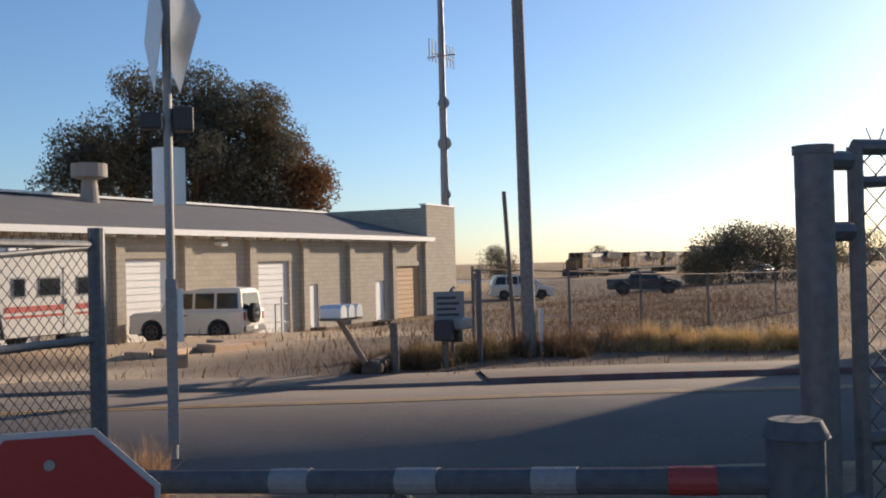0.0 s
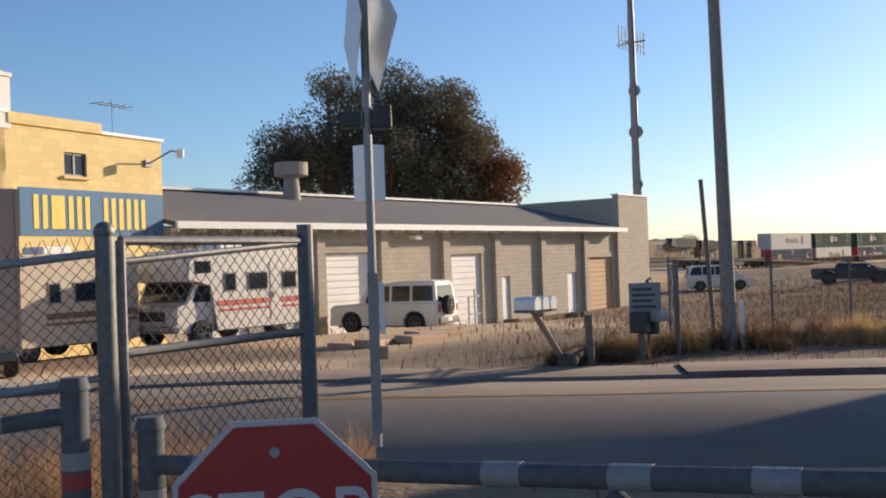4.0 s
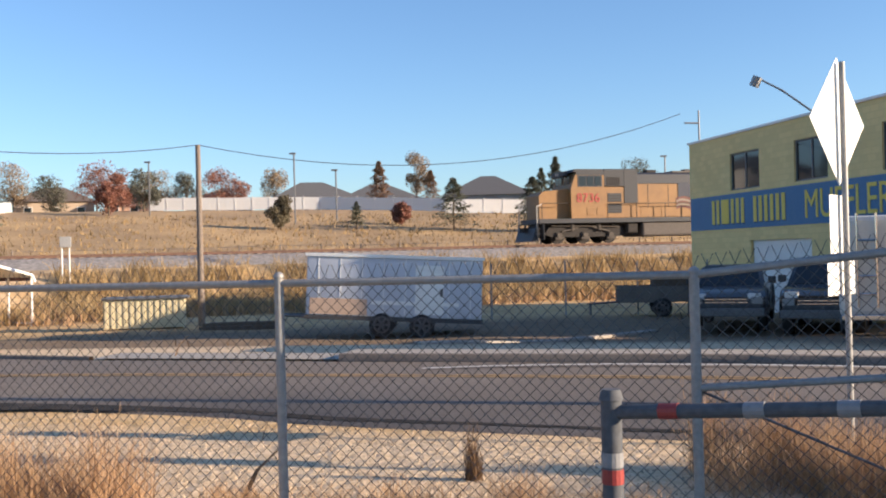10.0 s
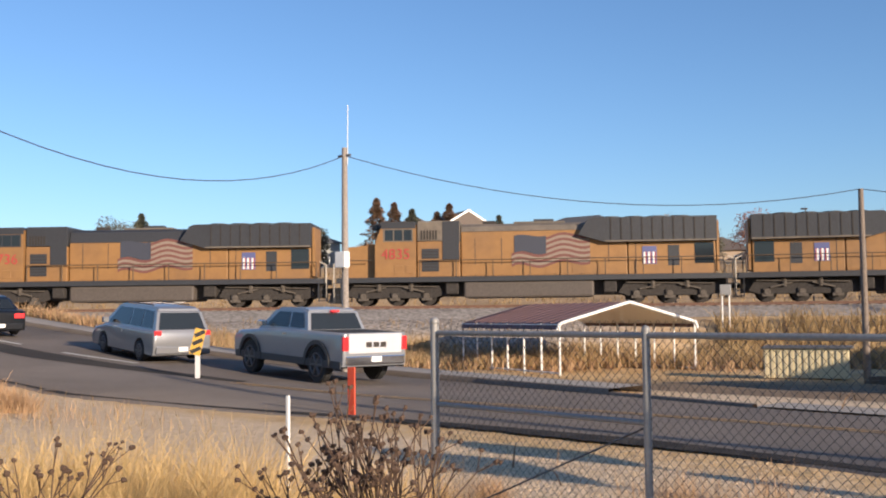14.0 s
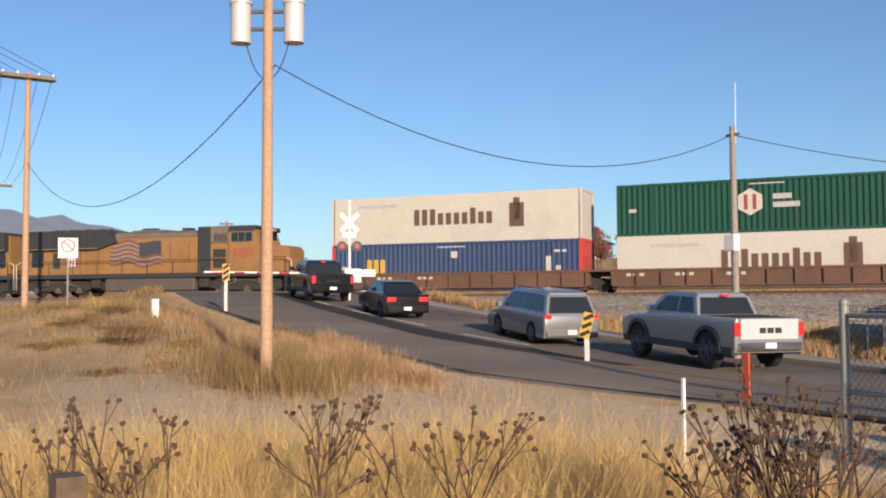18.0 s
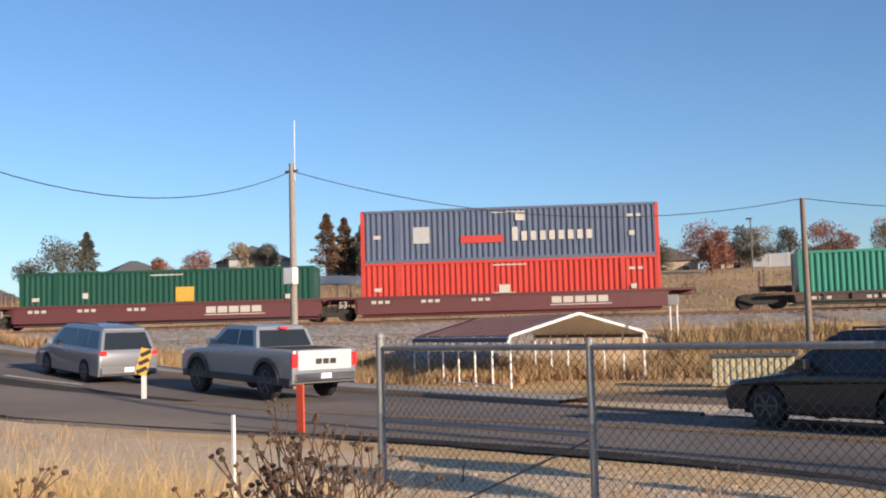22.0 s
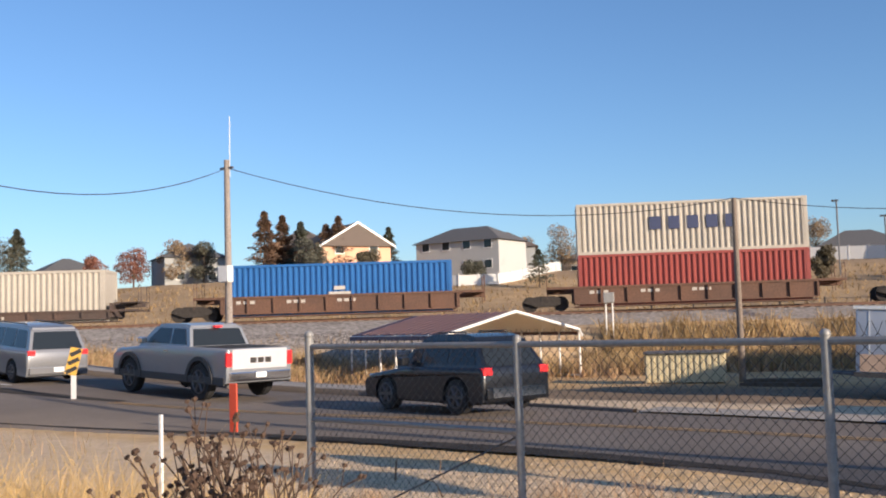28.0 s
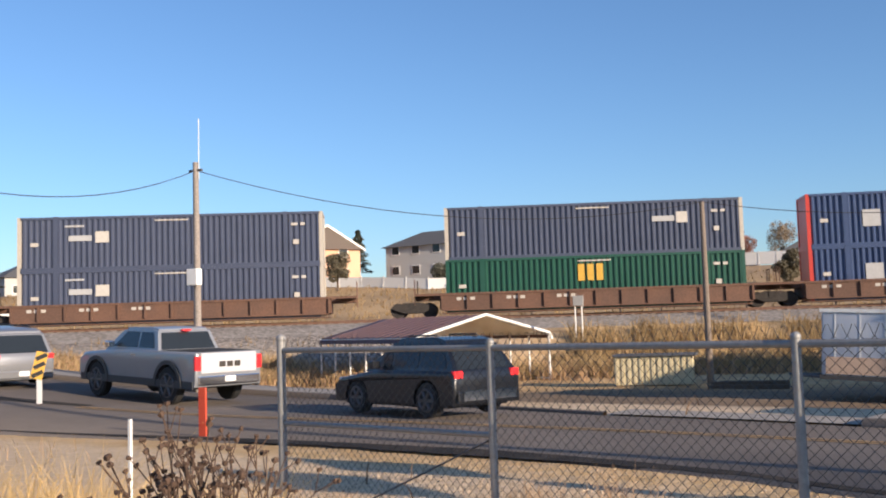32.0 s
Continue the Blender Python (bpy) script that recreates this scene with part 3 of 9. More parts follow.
ribbon("rail_ballast", TRACK, TRACK_T, track_z, (-4.4, -2.1, 0, 2.1, 4.4), (-0.95, -0.20, -0.17, -0.20, -0.95), M_gravel, label="bed of grey crushed-stone ballast", category="ballast", kind="structure")
rail = thing("railway_track", pose(0, 0, 0), "steel rails on timber sleepers over ballast", "railway track", kind="structure")
for off in (-0.76, 0.76):
    r = ribbon("rail", TRACK, TRACK_T, track_z, (off - 0.07, off - 0.035, off - 0.035, off + 0.035, off + 0.035, off + 0.07), (-0.16, -0.03, 0, 0, -0.03, -0.16), M_rust)
    r.parent = rail
tie = finish("sleeper", box(bmesh.new(), -0.11, 0.11, -1.3, 1.3, -0.26, -0.14), M_grey_wood)
s_mid = TRACK_S[at_x(TRACK, -25)]
for k in range(150):
    s = s_mid + (k - 75) * 0.55
    x, y, h = track_pose(s)
    o = new("sleeper", tie)
    o.parent = rail
    o.matrix_basis = pose(x, y, float(track_z(np.array(x))), 0, 0, math.degrees(h))


def scatter(name, n, place, blade, material, label, category, seed, size=(0.4, 0.8)):
    """Many blades: place(rng, n) gives x, y; each is a bent triangle pair."""
    rng = np.random.default_rng(seed)
    x, y = place(rng, n)
    off = nearest(ROAD, ROAD_T, x, y)[0]
    keep = (off < -far_side(x) - np.where(x < -6, 1.9, 0.6)) | (off > 4.9)
    x, y = x[keep], y[keep]
    z = ground_z(x, y, False) - 0.02
    h = rng.uniform(size[0], size[1], len(x)) * rng.uniform(0.7, 1.1, len(x))
    a = rng.uniform(0, 2 * np.pi, len(x))
    lean = rng.uniform(0.1, 0.9, len(x)) * h
    la = rng.uniform(0, 2 * np.pi, len(x))
    w = blade * rng.uniform(0.6, 1.4, len(x))
    dx, dy = np.cos(a) * w, np.sin(a) * w
    lx, ly = np.cos(la) * lean, np.sin(la) * lean
    v = np.stack([np.stack([x - dx, y - dy, z], 1), np.stack([x + dx, y + dy, z], 1),
                  np.stack([x + lx * 0.35 - dx * 0.7, y + ly * 0.35 - dy * 0.7, z + h * 0.55], 1), np.stack([x + lx * 0.35 + dx * 0.7, y + ly * 0.35 + dy * 0.7, z + h * 0.55], 1),
                  np.stack([x + lx, y + ly, z + h], 1)], 1).reshape(-1, 3)
    i = np.arange(len(x))[:, None] * 5
    me = bpy.data.meshes.new(name)
    f4 = (i + np.array([0, 1, 3, 2])).tolist()
    f3 = (i + np.array([2, 3, 4])).tolist()
    me.from_pydata(v.tolist(), [], f4 + f3)
    me.materials.append(material)
    ob = new(name, me)
    return tagged(ob, label, category, kind="stuff")


M_straw = leafy("straw grass", (0.62, 0.43, 0.19))
M_bank_straw = leafy("bleached bank grass", (0.40, 0.285, 0.145))
M_straw_dark = leafy("dull dry grass", (0.30, 0.205, 0.10))
M_kochia = leafy("orange dry tumbleweed", (0.47, 0.305, 0.175))
M_brownweed = leafy("brown dead weed", (0.17, 0.105, 0.06))


def along_track(d0, d1, x0, x1, clump=0.0):
    def place(rng, n):
        s = rng.uniform(np.interp(x0, TRACK[:, 0], TRACK_S), np.interp(x1, TRACK[:, 0], TRACK_S), n)
        d = rng.uniform(d0, d1, n)
        x, y = np.interp(s, TRACK_S, TRACK[:, 0]), np.interp(s, TRACK_S, TRACK[:, 1])
        tx, ty = np.interp(s, TRACK_S, TRACK_T[:, 0]), np.interp(s, TRACK_S, TRACK_T[:, 1])
        ln = np.hypot(tx, ty)
        x, y = x - ty / ln * d, y + tx / ln * d
        if clump:
            keep = bumps(x * 3.1, y * 3.7) + 0.6 * bumps(x * 9.0 + 5, y * 8.0) > rng.uniform(-1.0, clump, n)
            x, y = x[keep], y[keep]
        return x, y
    return place


scatter("bank_grass", 42000, along_track(-15.5, -8.6, -50, -6, 0.9), 0.018, M_bank_straw, "golden dry grass on the rail bank", "grass", 1, (0.35, 0.8))
scatter("bank_grass", 60000, along_track(-15.5, -5.8, -21, 30, 0.8), 0.02, M_bank_straw, "tall golden dry grass on the rail bank", "grass", 6, (0.5, 1.15))
scatter("bank_weeds", 2500, along_track(-9.5, -5.0, -50, 30, 0.3), 0.016, M_straw_dark, "sparse dry weeds in the ballast", "weeds", 7, (0.15, 0.45))
scatter("bank_grass", 9000, along_track(-11, -5.2, -75, -48, 1.2), 0.04, M_straw_dark, "dull dry grass by the crossing", "grass", 2, (0.3, 0.7))
scatter("bank_weeds", 16000, along_track(-16.5, -9.0, -46, 28, 0.4), 0.025, M_kochia, "brown weeds low on the rail bank", "weeds", 4, (0.3, 0.8))
scatter("field_grass", 26000, along_track(6, 70, -70, 55, 0.4), 0.06, M_straw_dark, "short dry grass on the field beyond the rails", "grass", 3, (0.15, 0.55))


# ---- yellow workshop and block garages ----
def wall_frame(x, y, z, deg):
    return pose(x, y, z, 0, 0, deg)


KC = thing("workshop_building", wall_frame(13.27, 24.65, -0.5, 12.0), "yellow two-storey block workshop with a blue sign band", "building")
KW, KD, KH = 5.95, 16.6, 6.55       # side face along x, front face along y at x = 0
# shell: four walls with openings in the front and side
def wall_with_holes(name, length, height, thick, holes, material, parent, m, label=""):
    """A wall along +x from 0 to length, thickness behind it (+y), with rectangular openings (x0, x1, z0, z1)."""
    xs = sorted({0, length, *[h[0] for h in holes], *[h[1] for h in holes]})
    zs = sorted({0, height, *[h[2] for h in holes], *[h[3] for h in holes]})
    bm = bmesh.new()
    for a, b in zip(xs, xs[1:]):
        for c, d in zip(zs, zs[1:]):
            if not any(h[0] <= (a + b) / 2 <= h[1] and h[2] <= (c + d) / 2 <= h[3] for h in holes):
                box(bm, a, b, 0, thick, c, d, m)
    bmesh.ops.remove_doubles(bm, verts=bm.verts, dist=0.0005)
    return part(name, bm, material, parent, label)


def window(parent, x0, x1, z0, z1, m, frame=M_dark_steel, sill=None, sliding=True):
    f = bmesh.new()
    w = 0.06
    for d in ((x0, x0 + w, z0, z1), (x1 - w, x1, z0, z1), (x0, x1, z0, z0 + w), (x0, x1, z1 - w, z1)) + ((((x0 + x1) / 2 - 0.03, (x0 + x1) / 2 + 0.03, z0, z1),) if sliding else ()):
        box(f, d[0], d[1], 0.06, 0.12, d[2], d[3], m)
    fr = part("window", f, frame, parent, "dark window in a slim frame")
    boxpart("pane", (x0 + w, x1 - w, 0.09, 0.10, z0 + w, z1 - w), M_glass, fr, m=m)
    if sill:
        boxpart("sill", (x0 - 0.08, x1 + 0.08, -0.08, 0.06, z0 - 0.08, z0), sill, fr, m=m)


FRONT = pose(0, KD, 0, 0, 0, -90)      # front wall: runs from the far end to the corner, outside is -x
SIDE = pose(0, 0, 0)
front_windows = ((3.35, 5.45), (7.7, 9.6), (12.3, 13.95))
fh = [(a, b, 4.5, 5.85) for a, b in front_windows] + [(4.7, 8.6, 0, 2.65)]
wall_with_holes("wall", KD, KH, 0.25, fh, M_yellow_wall, KC, FRONT)
wall_with_holes("wall", KW, KH - 0.25, 0.25, [(2.15, 2.95, 5.05, 5.7)], M_yellow_wall, KC, pose(0, 0, 0))
boxpart("wall", (0.25, KW, KD - 0.25, KD, 0, KH), M_yellow_wall, KC)
boxpart("wall", (KW - 0.25, KW, 0.25, KD - 0.25, 0, KH - 0.25), M_yellow_wall, KC)
boxpart("roof", (0.25, KW - 0.25, 0.25, KD - 0.25, KH - 0.5, KH - 0.38), M_shingle, KC)
boxpart("floor", (0.25, KW - 0.25, 0.25, KD - 0.25, -0.1, 0.02), M_concrete, KC)
boxpart("upper_floor", (0.25, KW - 0.25, 0.25, KD - 0.25, 3.1, 3.3), M_concrete, KC)
boxpart("coping", (-0.06, 0.31, -0.06, KD + 0.06, KH, KH + 0.08), M_white, KC, "white parapet coping")
boxpart("coping", (0.31, 3.5, -0.06, 0.31, KH - 0.25, KH + 0.04), M_yellow_wall, KC)
boxpart("coping", (3.5, KW + 0.06, -0.06, 0.31, KH - 0.25, KH - 0.17), M_white, KC, "white parapet coping")
for a, b in front_windows:
    window(KC, a, b, 4.5, 5.85, FRONT)
window(KC, 2.15, 2.95, 5.05, 5.7, SIDE, sill=M_yellow_wall)
boxpart("sign_band", (0.05, KD - 0.02, -0.025, -0.005, 3.1, 4.38), M_blue_band, KC, "faded blue painted sign band", m=FRONT)
boxpart("sign_band", (0.62, KW - 0.02, -0.025, -0.005, 3.42, 4.68), M_blue_band, KC, "faded blue painted sign band")
# roller door in the front
rd = boxpart("roller_door", (4.72, 8.58, 0.165, 0.19, 0, 2.65), M_white, KC, "pale roller door", m=FRONT)
for k in range(13):
    boxpart("slat", (4.72, 8.58, 0.12, 0.16, k * 0.204, k * 0.204 + 0.19), M_white, rd, m=FRONT)
chim = bmesh.new()
box(chim, 0.06, 0.42, -0.03, 0.4, KH - 0.4, KH + 0.92)
box(chim, 0.02, 0.46, -0.07, 0.44, KH + 0.92, KH + 1.02)
ch = part("chimney", chim, mat("whitewashed chimney", (0.8, 0.78, 0.73), 0.9), KC, "pale square chimney")
boxpart("flue", (0.14, 0.34, 0.08, 0.3, KH + 1.02, KH + 1.1), M_dark_steel, ch)


def sign_shapes(groups, x, z, h, w, m, parent, gap=0.12, depth=0.012):
    """Plain upright bars in place of a trade name; groups: bars to each shape, one list a word."""
    t = w * 0.36
    for g in groups:
        for n in g:
            wide = w if n > 1 else t
            bm, shade = bmesh.new(), bmesh.new()
            for k in range(n):
                a = x + (wide - t) * (k / max(1, n - 1))
                box(bm, a, a + t, -0.026 - depth, -0.027, z, z + h, m)
                box(shade, a + 0.05, a + t + 0.05, -0.0268, -0.0255, z - 0.04, z + h - 0.04, m)
            p = part("sign_shape", bm, M_letter, parent, "plain yellow painted sign shape")
            part("shape_edge", shade, M_shadow_letter, p)
            x += wide + gap
        x += gap * 3
    return x


def words(body, size, m, material, parent, depth=0.01, align="LEFT", name="lettering", label="", squeeze=1.0):
    cu = bpy.data.curves.new(name, "FONT")
    cu.body, cu.size, cu.extrude, cu.align_x = body, size, depth, align
    tmp = bpy.data.objects.new(name, cu)
    scene.collection.objects.link(tmp)
    bpy.context.view_layer.update()
    me = bpy.data.meshes.new_from_object(tmp.evaluated_get(bpy.context.evaluated_depsgraph_get()))
    bpy.data.objects.remove(tmp)
    me.transform(m @ Matrix.Diagonal((squeeze, 1, 1, 1)))
    me.materials.clear()
    me.materials.append(material)
    ob = new(name, me)
    ob.parent = parent
    if label:
        tagged(ob, label)
    return ob


UP = pose(0, 0, 0, 90)
sign_shapes(((2, 3, 1, 2), (2, 1, 1, 2)), 1.9, 3.3, 0.9, 0.58, FRONT, KC, 0.17)
words("MUFFLER", 1.3, FRONT @ pose(8.27, -0.04, 3.3) @ UP, M_letter, KC, squeeze=0.86, label="yellow painted letters")
for k in range(2):
    boxpart("sign_bar", (14.3, 15.9, -0.04, -0.027, 3.35 + k * 0.5, 3.7 + k * 0.5), M_letter, KC, "plain yellow sign bar", m=FRONT)
sign_shapes(((2, 3, 1, 2), (2, 1, 1, 2)), 1.05, 3.6, 0.9, 0.46, SIDE, KC, 0.13)
lm = boxpart("wall_lamp", (5.2, 5.5, -0.06, -0.003, 5.5, 5.7), M_dark_steel, KC, "wall lamp on a long arm")
rods("arm", [((5.35, -0.05, 5.6), (5.6, -0.7, 5.95)), ((5.6, -0.7, 5.95), (5.75, -0.9, 5.9))], 0.025, M_dark_steel, lm)
rods("lamp_head", [((5.75, -0.9, 5.98), (5.75, -0.9, 5.75))], 0.12, M_white, lm)
rods("lamp_arm", [((-0.02, 7.1, 6.3), (-1.0, 7.8, 7.3)), ((-1.0, 7.8, 7.3), (-1.6, 8.2, 7.75))], 0.03, M_dark_steel, KC, "long curved lamp arm")
rods("lamp_head", [((-1.6, 8.2, 7.8), (-1.7, 8.3, 7.5))], 0.16, M_steel, KC, "street lamp head")
rods("roof_mast", [((0.3, 16.3, 6.3), (0.3, 16.3, 7.9)), ((-0.3, 16.3, 7.4), (0.3, 16.3, 7.4))], 0.035, M_dark_steel, KC, "service mast")
rods("tv_antenna", [((5.6, 1.6, 6.2), (5.6, 1.6, 7.7)), ((4.9, 1.6, 7.55), (6.4, 1.6, 7.5))] + [((x, 1.3, 7.54), (x, 1.9, 7.54)) for x in (5.0, 5.3, 5.6, 5.9, 6.2)], 0.012, M_steel, KC, "roof antenna")

# garages: a long row of bays, its wall along the front
G = thing("garage_row", wall_frame(19.1, 25.9, -0.95, 3.0), "long tan block garage row with roller doors", "building")
GL, GH, GD = 34.8, 4.2, 13.0
pil = (6.8, 10.4, 14.5, 18.5, 22.6, 27.0, 30.9)
doors = ((0.9, 3.4, 3.35), (4.2, 6.4, 3.35), (7.25, 9.7, 3.25), (15.1, 17.4, 3.1), (27.6, 30.3, 2.75))
mans = ((18.85, 19.75, 2.05), (25.2, 26.2, 2.05))
gh = [(a, b, 0, h) for a, b, h in doors + mans]
wall_with_holes("wall", 31.0, GH, 0.2, gh, M_block, G, pose(0, 0, 0))
boxpart("wall", (31.0, GL, -0.15, 0.2, 0, 6.15), M_block, G)
boxpart("wall", (GL - 0.2, GL, 0.2, GD, 0, 6.15), M_block, G)
boxpart("wall", (31.0, 31.2, 0.2, GD, 3.6, 6.0), M_block, G)
boxpart("wall", (0, GL - 0.2, GD - 0.2, GD, 0, GH), M_block, G)
boxpart("floor", (0.0, GL - 0.2, 0.2, GD - 0.2, -0.3, 0.01), M_concrete, G)
boxpart("end_roof", (31.2, GL - 0.2, 0.2, GD - 0.2, 5.6, 5.7), M_shingle, G)
boxpart("parapet", (30.9, GL + 0.06, -0.2, 0.26, 6.15, 6.23), M_white, G, "pale parapet capping")
boxpart("parapet", (GL - 0.26, GL + 0.06, 0.26, GD, 6.15, 6.23), M_white, G, "pale parapet capping")
rf = bmesh.new()
prism(rf, [(-0.55, GH - 0.05), (-0.55, GH + 0.1), (6.6, GH + 1.75), (GD, GH + 1.2), (GD, GH + 1.05), (6.6, GH + 1.6)], 0, 31.0, m=Matrix(((0, 1, 0, 0), (1, 0, 0, 0), (0, 0, 1, 0), (0, 0, 0, 1))))
part("roof", rf, M_shingle, G, "low grey felt roof slope")
boxpart("roof_cap", (0, 31.0, 6.3, 6.9, GH + 1.76, GH + 1.86), M_white, G, "pale ridge strip")
boxpart("fascia", (0, 31.0, -0.66, -0.552, GH - 0.1, GH + 0.12), M_white, G, "white weathered fascia board")
for x in pil:
    boxpart("pilaster", (x - 0.22, x + 0.22, -0.2, -0.003, 0, GH - 0.12), M_block, G)
for k in range(62):
    if k % 2 == 0:
        boxpart("rafter_end", (k * 0.5 + 0.2, k * 0.5 + 0.27, -0.5, -0.004, GH - 0.2, GH - 0.07), M_white, G)
M_buff = mat("buff door paint", (0.52, 0.33, 0.17), 0.7)
for k, (a, b, h) in enumerate(doors):
    n = max(4, int(h / 0.24))
    dm = M_buff if k == 4 else M_white
    d = boxpart("roller_door", (a, b, 0.145, 0.17, 0, h), dm, G, "buff roller door" if k == 4 else "white roller door")
    for j in range(n):
        boxpart("slat", (a, b, 0.1, 0.14, j * h / n, (j + 1) * h / n - 0.025), dm, d)
    boxpart("door_lintel", (a - 0.2, b + 0.2, -0.04, -0.003, h + 0.02, h + 0.28), M_block, G)
for a, b, h in mans:
    d = boxpart("door", (a, b, 0.08, 0.13, 0, h), M_white, G, "plain pale door")
    rods("door_handle", [((b - 0.12, 0.05, 1.0), (b - 0.12, 0.02, 1.0))], 0.03, M_steel, d)
vt = bmesh.new()
rod(vt, (11.4, 5.6, GH + 1.2), (11.4, 5.6, GH + 2.4), 0.42, 0.3, 16)
rod(vt, (11.4, 5.6, GH + 2.4), (11.4, 5.6, GH + 2.5), 0.32, 0.7, 16)
rod(vt, (11.4, 5.6, GH + 2.5), (11.4, 5.6, GH + 3.05), 0.72, n=20)
part("roof_vent", vt, M_concrete, G, "pale round drum roof ventilator")
boxpart("wall_lamp", (12.2, 12.6, -0.35, -0.004, GH - 0.45, GH - 0.3), M_white, G)
# ---- train ----
V, S0 = 17.55, 0.0
S_FRONT0 = float(np.interp(-17.3, TRACK[:, 0], TRACK_S)) + V * 11.3
RIDERS = []      # (thing, distance behind the train's front, height over the rail)


def wheelset(parent, x, r=0.5, y=0.78):
    bm = bmesh.new()
    rod(bm, (x, -y - 0.06, r), (x, -y + 0.06, r), r, n=18)
    rod(bm, (x, y - 0.06, r), (x, y + 0.06, r), r, n=18)
    rod(bm, (x, -y, r), (x, y, r), 0.09)
    return part("wheelset", bm, M_under, parent)


FLAG = (mat("faded flag red", (0.15, 0.06, 0.05), 0.7), mat("faded flag white", (0.24, 0.19, 0.15), 0.7), mat("faded flag blue", (0.045, 0.05, 0.07), 0.7))
M_loco_dust = mat("dusty grey-tan roof paint", (0.15, 0.125, 0.10), 0.8, vary=0.2, scale=0.5, fine=4, mix=0.5, second=(0.09, 0.08, 0.072))
M_loco_rail = mat("dark handrail paint", (0.075, 0.05, 0.03), 0.7)
M_loco_grab = mat("pale grab rail paint", (0.5, 0.44, 0.36), 0.6)
M_bogie = mat("dusty bogie castings", (0.095, 0.08, 0.066), 0.9, vary=0.35, scale=1.5, fine=9, bump=0.2)


def loco(flip, number, dark=False):
    """A six-axle road locomotive, its nose to -x."""
    L = thing("locomotive", pose(0, 0, 0), "orange-yellow diesel locomotive with grey roof and flag panel", "locomotive", "locomotives of the train")
    f = -1 if flip else 1
    F = Matrix.Diagonal((f, 1, 1, 1))

    def bx(name, dims, material, label="", bevel=0.0, parent=None):
        x0, x1 = sorted((f * dims[0], f * dims[1]))
        return boxpart(name, (x0, x1, *dims[2:]), material, parent or L, label, bevel)
    bx("sill", (-10.6, 10.6, -1.55, 1.55, 1.28, 1.55), M_loco_grey)
    # Underframe doubles as solid dark in place of shade between the bogies.
    bx("underframe", (-10.4, 10.4, -0.85, 0.85, 0.5, 1.27), M_under, "black centre underframe that fills the shaded bogie gaps")
    for a in (-4.6, 3.9):
        bx("air_tank", (a, a + 0.7, -1.4, -0.95, 0.6, 1.2), M_under, "grimy air reservoir", 0.08)
    bx("fuel_tank", (-3.6, 3.4, -1.45, 1.45, 0.38, 1.26), M_tank, "grey-brown fuel tank", 0.12)
    for c in (-7.4, 7.4):
        bm = bmesh.new()
        for y in (-1.12, 1.0):
            prism(bm, [(f * c - 2.7, 0.6), (f * c - 2.4, 1.08), (f * c - 1.2, 1.0), (f * c + 1.2, 1.0), (f * c + 2.4, 1.08), (f * c + 2.7, 0.6), (f * c + 2.2, 0.42), (f * c - 2.2, 0.42)], y, y + 0.12)
            for x in (-1.75, 0, 1.75):
                box(bm, f * c + x - 0.22, f * c + x + 0.22, y - 0.1, y + 0.2, 0.3, 0.72)
        b = part("bogie", bm, M_under, L, "grimy six-wheel bogie frame")
        for x in (-1.75, 0, 1.75):
            for y in (-1.26, 1.14):
                bm = rod(bmesh.new(), (f * c + x, y, 0.52), (f * c + x, y + 0.12, 0.52), 0.17, n=12)
                box(bm, f * c + x - 0.28, f * c + x + 0.28, y + 0.03, y + 0.1, 0.28, 0.42)
                part("axle_box", bm, M_bogie, b, "dusty axle box")
        for x in (-0.9, 0.9):
            bm = bmesh.new()
            for y in (-1.2, 1.2):
                for k in range(4):
                    rod(bm, (f * c + x, y, 0.82 + k * 0.1), (f * c + x, y, 0.87 + k * 0.1), 0.14, n=10)
                rod(bm, (f * c + x, y, 0.8), (f * c + x, y, 1.24), 0.09, n=8)
            part("spring", bm, M_bogie, b, "dusty coil spring")
        bm = bmesh.new()
        for y in (-1.24, 1.24):
            rod(bm, (f * c - 2.3, y, 1.12), (f * c + 2.3, y, 1.02), 0.035, n=6)
            rod(bm, (f * c - 1.6, y, 0.75), (f * c - 0.5, y, 1.0), 0.05, n=6)
            rod(bm, (f * c + 1.6, y, 0.75), (f * c + 0.5, y, 1.0), 0.05, n=6)
        part("brake_rigging", bm, M_bogie, b, "dusty brake rods and cylinders")
        for x in (-1.75, 0, 1.75):
            wheelset(b, f * c + x, 0.52)
    # nose, cab, hood, radiator
    ns = bmesh.new()
    prism(ns, [(-10.4, 1.56), (-10.4, 3.0), (-10.1, 3.25), (-8.45, 3.4), (-8.45, 1.56)], -1.05, 1.05, m=F)
    part("nose", ns, M_loco, L)
    cb = bmesh.new()
    prism(cb, [(-8.45, 1.56), (-8.45, 3.4), (-8.1, 4.35), (-7.95, 4.42), (-6.2, 4.42), (-6.2, 1.56)], -1.5, 1.5, m=F)
    cab = part("cab", cb, M_loco, L)
    cr = bmesh.new()
    prism(cr, [(-8.3, 4.425), (-8.1, 4.6), (-6.3, 4.6), (-6.15, 4.425)], -1.45, 1.45, m=F)
    part("cab_roof", cr, M_loco_grey, cab)
    for y in (-1.52, 1.5):
        bx("window_frame", (-8.0, -6.35, y + (0.006 if y < 0 else -0.006), y + (0.026 if y < 0 else 0.014), 3.5, 4.2), M_loco_dust if not dark else M_loco_grey, "grey window surround", parent=cab)
        for a, b in ((-7.9, -7.45), (-7.38, -6.93), (-6.86, -6.42)):
            bx("cab_window", (a, b, y - (0.004 if y < 0 else -0.004), y + 0.02, 3.56, 4.14), M_glass, "", parent=cab)
